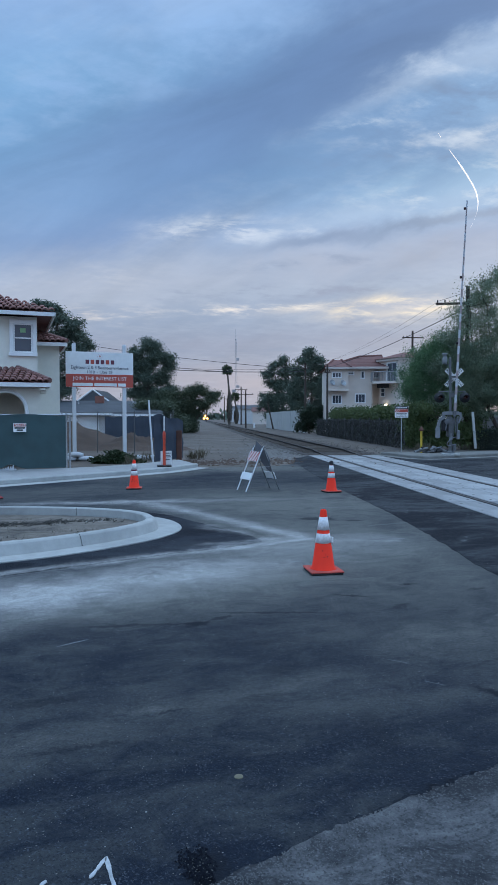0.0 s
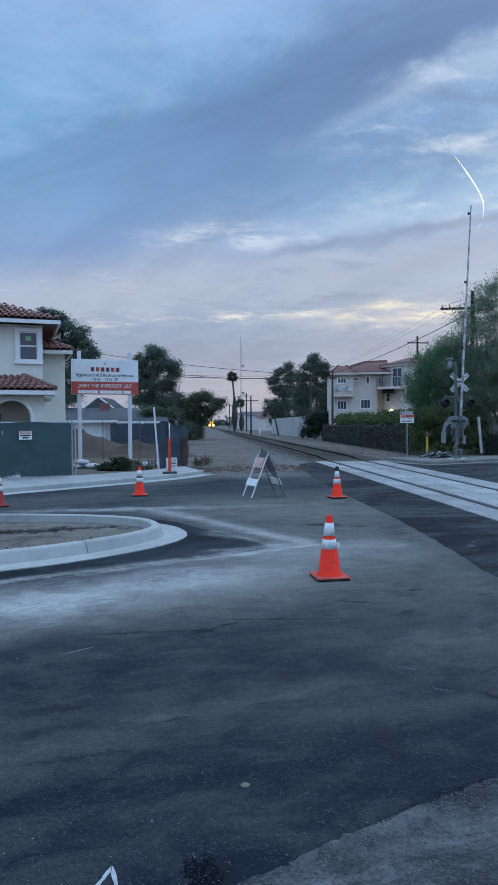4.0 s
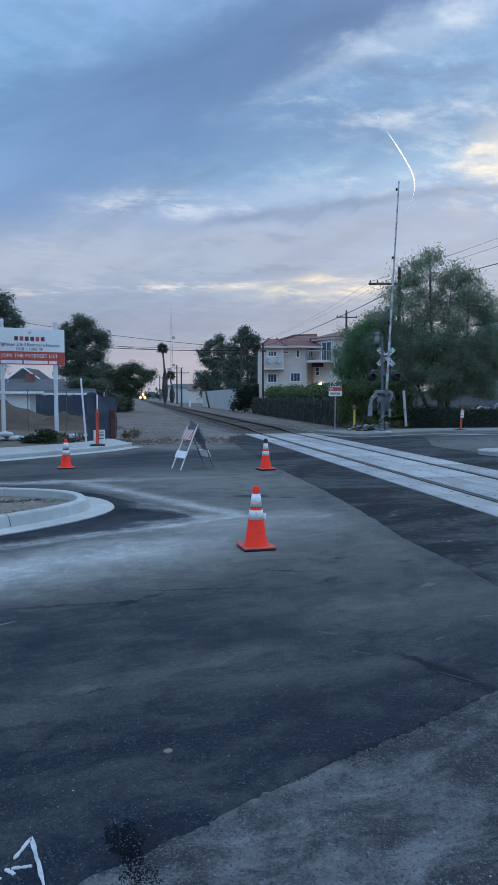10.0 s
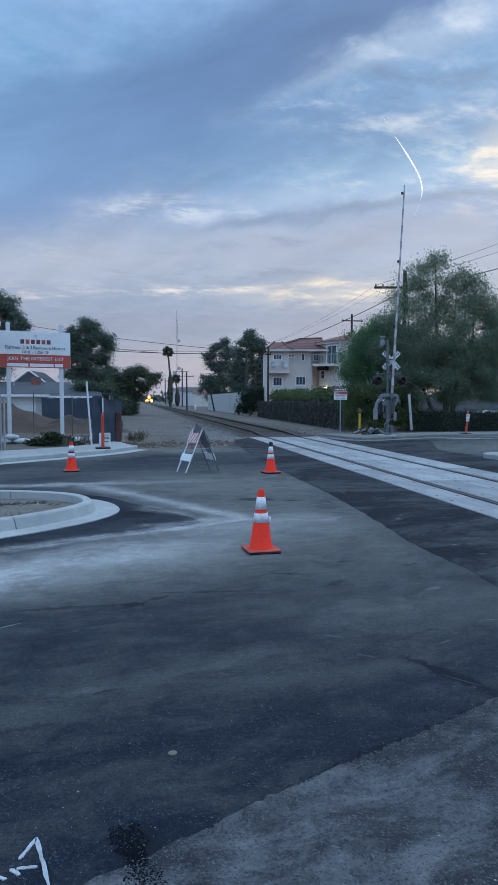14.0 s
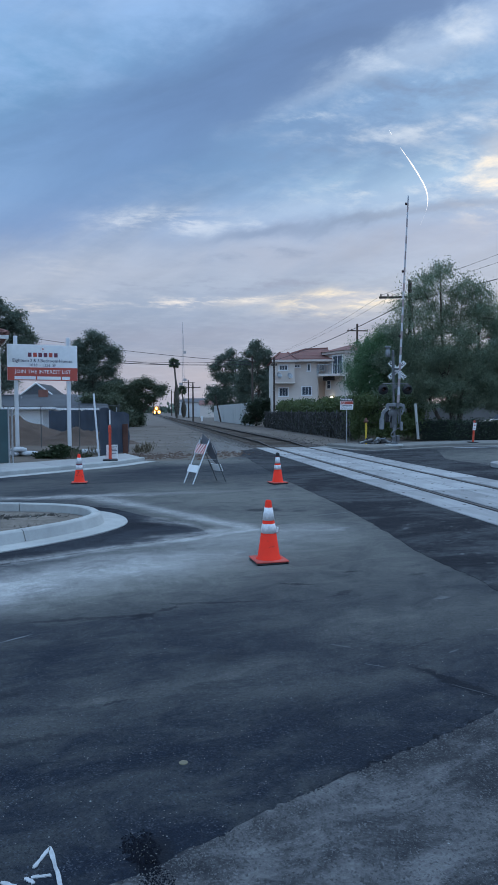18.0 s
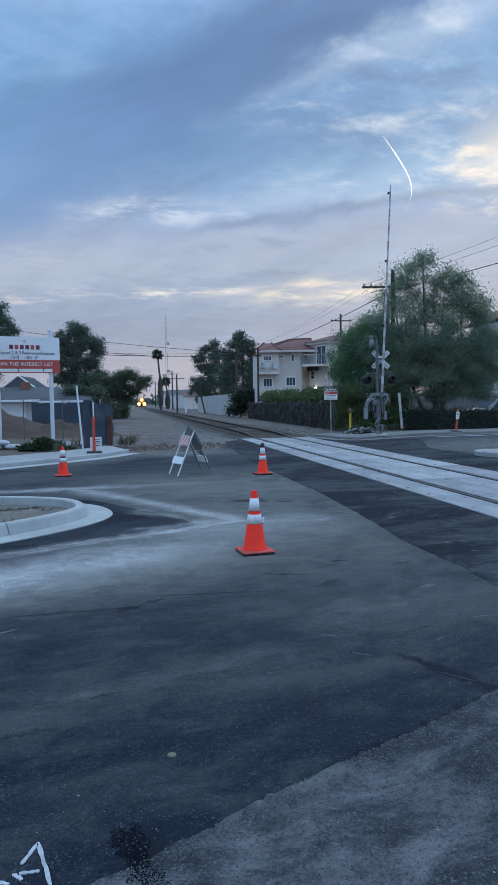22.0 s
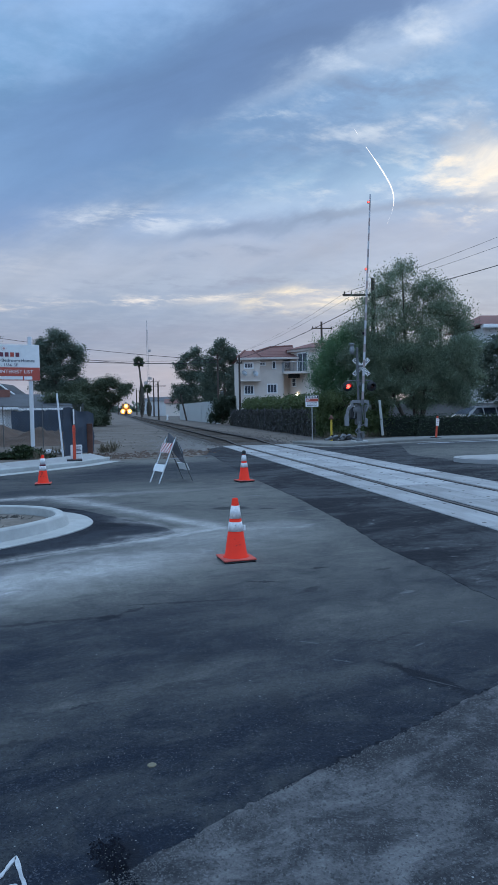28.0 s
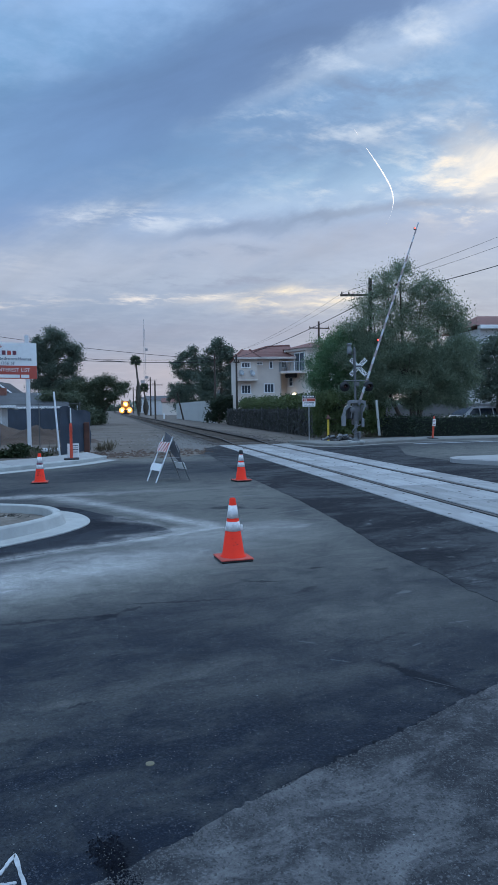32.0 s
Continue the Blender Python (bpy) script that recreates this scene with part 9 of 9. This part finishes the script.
        part("roof_rail", Shape().rod((0.0, sd * 0.66, 1.77), (-1.9, sd * 0.66, 1.76), 0.018, n=6), "chrome", v)
    wheels = []
    for x in (1.62, -1.46):
        for y in (0.86, -0.86):
            part("wheel_arch", Shape().lathe([(0.40, -0.10), (0.40, 0.10), (0.36, 0.10), (0.36, -0.10)], 24, m=Matrix.Translation((x, y * 1.045, 0.36)) @ Matrix.Rotation(radians(90), 4, "X")), "black_paint", v, "dark wheel arch", True)
            wheels.append(wheel_thing(v, x, y * 1.06, 0.345, 0.24))
    MOVING["van"], MOVING["wheels"] = v, wheels
    return v


MAT["van_glass"] = material("tinted_car_glass", (0.012, 0.016, 0.024), 0.05, vary=0.0)
MAT["van_glass"].node_tree.nodes["Principled BSDF"].inputs["Specular IOR Level"].default_value = 0.3


def locomotive():
    """Nose at -y, running on the rails towards the crossing."""
    t = thing("locomotive", "far-off orange and dark locomotive with three glowing headlamps", "locomotive")
    part("frame", Shape().box((0, 8, 1.15), (2.9, 16.5, 0.5), 0, 0.05), "black_paint", t)
    part("pilot", Shape().add([(-1.4, -0.2, 0.15), (1.4, -0.2, 0.15), (1.4, -0.2, 1.3), (-1.4, -0.2, 1.3), (-1.4, 0.3, 0.15), (1.4, 0.3, 0.15), (1.4, 0.3, 1.3), (-1.4, 0.3, 1.3)], [(0, 1, 2, 3), (7, 6, 5, 4), (0, 4, 5, 1), (2, 6, 7, 3), (0, 3, 7, 4), (1, 5, 6, 2)]), "black_paint", t, "black snow pilot")
    part("nose", Shape().box((0, 1.3, 2.2), (1.7, 1.6, 1.7), 0, 0.12), "loco_yellow", t)
    part("cab", Shape().box((0, 3.3, 2.85), (2.9, 2.4, 3.0), 0, 0.12), "loco_yellow", t)
    for x in (-0.72, 0.72):
        part("cab_window", Shape().box((x, 2.08, 3.75), (0.95, 0.05, 0.55), 0, 0.01), "glass", t)
    part("hood", Shape().box((0, 10.2, 2.6), (1.9, 11.4, 2.4), 0, 0.1), "black_paint", t)
    for x in (-0.95, 0.95):
        for y in (2.5, 5.0, 11.0, 13.5):
            part("wheel", Shape().lathe([(0.5, -0.07), (0.5, 0.07), (0.4, 0.07)], 18, m=Matrix.Translation((x, y, 0.5)) @ Matrix.Rotation(radians(90), 4, "Y")), "steel", t)
    for x, z, r in ((-1.2, 1.32, 0.34), (1.2, 1.32, 0.34), (0.0, 3.3, 0.32)):
        # the glare round each lamp is added as a wide glowing disc
        part("reflector", Shape().lathe([(r * 2.8, 0), (r * 2.8, 0.03), (r * 1.0, 0.035)], 18, m=Matrix.Translation((x, 0.52 if z > 2 else -0.18, z)) @ Matrix.Rotation(radians(90), 4, "X")), "halo_lit", t, "orange disc imitating the headlamp's glare", True)
        part("headlamp", Shape().lathe([(r, 0), (r, 0.06), (r * 0.6, 0.12), (0.02, 0.14)], 14, m=Matrix.Translation((x, 0.5 if z > 2 else -0.2, z)) @ Matrix.Rotation(radians(90), 4, "X")), "head_lit", t, "glowing warm headlamp", True)
    MOVING["loco"] = t


def parked_car():
    """Nose at -x."""
    c = thing("parked_car", "silver-white parked car partly hidden behind the hedge", "car", Matrix.Translation((17.7, 40.6, -0.03)) @ Matrix.Rotation(radians(8), 4, "Z"))
    # half sections along the car: x, sill, belt and roof heights, half widths at belt and roof
    st = [(-2.25, 0.35, 0.62, 0.70, 0.62, 0.55), (-2.05, 0.25, 0.85, 0.93, 0.84, 0.76), (-1.20, 0.22, 0.98, 1.06, 0.90, 0.82), (-0.95, 0.22, 1.00, 1.12, 0.90, 0.80), (-0.25, 0.22, 1.02, 1.60, 0.90, 0.64), (0.9, 0.22, 1.04, 1.64, 0.90, 0.65), (1.75, 0.25, 1.06, 1.52, 0.88, 0.62), (2.15, 0.32, 1.02, 1.10, 0.84, 0.74), (2.25, 0.42, 0.85, 0.92, 0.78, 0.68)]
    vs, fs, n = [], [], 8
    for x, z0, zb, zr, wb, wr in st:
        half = [(wb * 0.9, z0), (wb, (z0 + zb) / 2), (wb, zb), (wr, zr)]
        vs += [(x, y, z) for y, z in half] + [(x, -y, z) for y, z in half[::-1]]
    for k in range(len(st) - 1):
        fs += [(k * n + j, k * n + (j + 1) % n, (k + 1) * n + (j + 1) % n, (k + 1) * n + j) for j in range(n)]
    fs += [tuple(range(n - 1, -1, -1)), tuple(range((len(st) - 1) * n, len(st) * n))]
    part("body", Shape().add(vs, fs), "car_white", c)
    for x0, x1, t0, t1 in ((-0.72, 0.12, -0.22, 0.12), (0.20, 1.02, 0.20, 1.0), (1.10, 1.78, 1.08, 1.55)):
        for sd in (-1, 1):
            q = [(x0, sd * 0.893, 1.09), (x1, sd * 0.893, 1.09), (t1, sd * 0.70, 1.52), (t0, sd * 0.70, 1.52)]
            part("side_window", Shape().add(q + [(x, y - sd * 0.02, z) for x, y, z in q], [(0, 1, 2, 3), (7, 6, 5, 4), (0, 4, 5, 1), (1, 5, 6, 2), (2, 6, 7, 3), (3, 7, 4, 0)]), "van_glass", c, "dark side window")
    q = [(-0.98, -0.74, 1.12), (-0.98, 0.74, 1.12), (-0.32, 0.60, 1.58), (-0.32, -0.60, 1.58)]
    part("windscreen", Shape().add(q + [(x + 0.03, y, z + 0.02) for x, y, z in q], [(3, 2, 1, 0), (4, 5, 6, 7), (0, 1, 5, 4), (2, 3, 7, 6)]), "van_glass", c, "dark windscreen")
    for sd in (-1, 1):
        part("mirror", Shape().box((-0.62, sd * 0.98, 1.10), (0.14, 0.18, 0.13), 0, 0.03), "car_white", c)
        for x in (-1.4, 1.4):
            part("wheel", Shape().lathe([(0.20, -0.1), (0.32, -0.1), (0.32, 0.1), (0.2, 0.1)], 18, m=Matrix.Translation((x, sd * 0.80, 0.32)) @ Matrix.Rotation(radians(90), 4, "X")), "tyre", c)


def small_marks():
    """Painted survey marks, the gold disc and scattered litter on the asphalt."""
    p = thing("survey_mark", "white sprayed survey letters on the asphalt", "road paint", Matrix.Translation((-0.66, 2.43, 0.0)))
    rj = random.Random(6)

    def stroke(a, b, w=0.015):
        a, b = Vector(a), Vector(b)
        o = Vector((-(b - a).y, (b - a).x)).normalized() * w / 2
        q = [a.lerp(b, k / 9) + o * rj.uniform(0.6, 1.3) * (0.5 if k in (0, 9) else 1) for k in range(10)] + [a.lerp(b, k / 9) - o * rj.uniform(0.6, 1.3) * (0.5 if k in (0, 9) else 1) for k in range(9, -1, -1)]
        part("stroke", Shape().prism([tuple(x) for x in q], -0.01, 0.004), "paint_mark", p)
    for a, b in (((0.035, 0.05), (0.065, 0.165)), ((0.065, 0.17), (0.175, -0.09)), ((0.04, 0.0), (0.11, 0.01)), ((0.02, 0.0), (0.06, -0.03)), ((-0.12, 0.03), (-0.15, -0.04)), ((-0.15, -0.04), (-0.02, -0.08)), ((-0.06, -0.02), (0.02, -0.05))):
        stroke(a, b)
    solid("survey_disc", Shape().lathe([(0.021, -0.004), (0.021, 0.003), (0.016, 0.005), (0.005, 0.005)], 18, (-0.12, 3.20, 0.0)), "brass", "small dull gold survey disc in the asphalt", "survey disc")


def contrail():
    pts = CONTRAIL
    c = Shape()
    path = curve_through(pts, 8, False)
    k = len(path) - 1

    def rad(f):
        """Wispy beads at the head, a full middle, a long fading tail."""
        if f < 0.10:
            return 0.2 + 0.8 * math.sin(math.pi * f / 0.10)
        if f < 0.16:
            return 0.2
        body = min(1.0, (f - 0.16) / 0.10) * min(1.0, max(0.0, (0.80 - f) / 0.22))
        return 0.2 + 0.55 * (1 - f) + 3.7 * body ** 0.8 * (1 + 0.18 * math.sin(f * 90)) * (0.45 if 0.215 < f < 0.235 else 1.0)
    for i in range(k):
        if 0.05 < i / k < 0.15:
            continue
        r0, r1 = rad(i / k), rad((i + 1) / k)
        c.rod(path[i], path[i + 1], r0, r1, 8, False)
    ob = solid("contrail", c, "contrail", "short bright sunlit vapour trail in the evening sky", "contrail", smooth=True)
    MOVING["contrail"] = ob


CONTRAIL = [(1024, 4000, 1631), (1070, 4000, 1560), (1145, 4000, 1457), (1201, 4000, 1373), (1240, 4000, 1303), (1256, 4000, 1245), (1255, 4000, 1195), (1240, 4000, 1140), (1215, 4000, 1085)]


def motions():
    # gate arm: nearly upright, then falling away across the street
    d = Vector((ARM_DIR[0], ARM_DIR[1], 0)).normalized()
    axis = Vector((0, 0, 1)).cross(d)
    base = MOVING["arm"].matrix_basis.copy()
    walk(MOVING["arm"], [(t, Matrix.Translation(base.translation) @ Matrix.Rotation(radians(a), 4, axis)) for t, a in ARM_ROWS])
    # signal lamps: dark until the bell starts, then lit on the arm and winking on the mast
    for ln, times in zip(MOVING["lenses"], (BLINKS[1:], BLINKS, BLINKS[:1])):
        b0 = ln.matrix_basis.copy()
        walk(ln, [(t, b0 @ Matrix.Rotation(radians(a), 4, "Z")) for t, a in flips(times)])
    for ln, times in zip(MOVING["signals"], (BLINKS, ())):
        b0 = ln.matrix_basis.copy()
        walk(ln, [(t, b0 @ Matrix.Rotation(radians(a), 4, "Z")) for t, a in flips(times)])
    # van
    walk(MOVING["van"], [(t, Matrix.Translation((x, y, 0)) @ Matrix.Rotation(radians(a), 4, "Z")) for t, x, y, a in VAN_ROWS])
    for wh in MOVING["wheels"]:
        b0, turn, rows = wh.matrix_basis.copy(), 0.0, [(0.0, wh.matrix_basis.copy())]
        t = 19.0
        while t <= 21.9:
            rows.append((t, b0 @ Matrix.Rotation(radians(turn), 4, "Y")))
            turn += 80.0
            t += 0.1
        rows.append((32.0, b0 @ Matrix.Rotation(radians(turn), 4, "Y")))
        walk(wh, rows)
    mid = sum(RAILS) / 2
    walk(MOVING["loco"], [(t, Matrix.Translation(tp(mid, s, 0.17)) @ Matrix.Rotation(TRACK_TURN, 4, "Z")) for t, s in LOCO_ROWS])
    walk(MOVING["contrail"], [(t, pose(*p)) for t, p in CONTRAIL_ROWS])


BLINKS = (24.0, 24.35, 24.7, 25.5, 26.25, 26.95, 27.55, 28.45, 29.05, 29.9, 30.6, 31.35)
ARM_ROWS = [(0, 3.5), (10, 3.5), (20, 3.5), (27.6, 3.5), (28.1, 3.6), (28.6, 4.6), (29, 6.3), (30, 12.3), (31, 18.2), (32, 24.1)]
VAN_ROWS = [(0, 62, 52, 205), (17.2, 62, 52, 205), (19.0, 30, 37.3, 205), (19.9, 14.6, 29.6, 205), (20.2, 10.3, 27.4, 205), (20.5, 6.3, 25.6, 208), (20.8, 1.95, 23.4, 214), (21.1, -2.0, 20.2, 222), (21.4, -5.8, 16.5, 226), (22.4, -17, 4.0, 228), (24, -33, -13, 228), (32, -40, -20, 228)]
LOCO_ROWS = [(0, 520), (6, 468), (13, 400), (19, 350), (23, 315), (28, 264), (32, 226)]
CONTRAIL_ROWS = [(0, (-86, 0, 14)), (13, (-52, 0, 8)), (32, (0, 0, 0))]

ground_and_road()
island()
cones()
barricade()
delineators()
billboard()
site()
stucco_house()
ranch_house()
villa()
far_buildings()
crossing_gate()
crossing_bits()
poles_and_wires()
plants()
railside()
weeds()
minivan()
locomotive()
parked_car()
small_marks()
contrail()
track()
crossing()
motions()
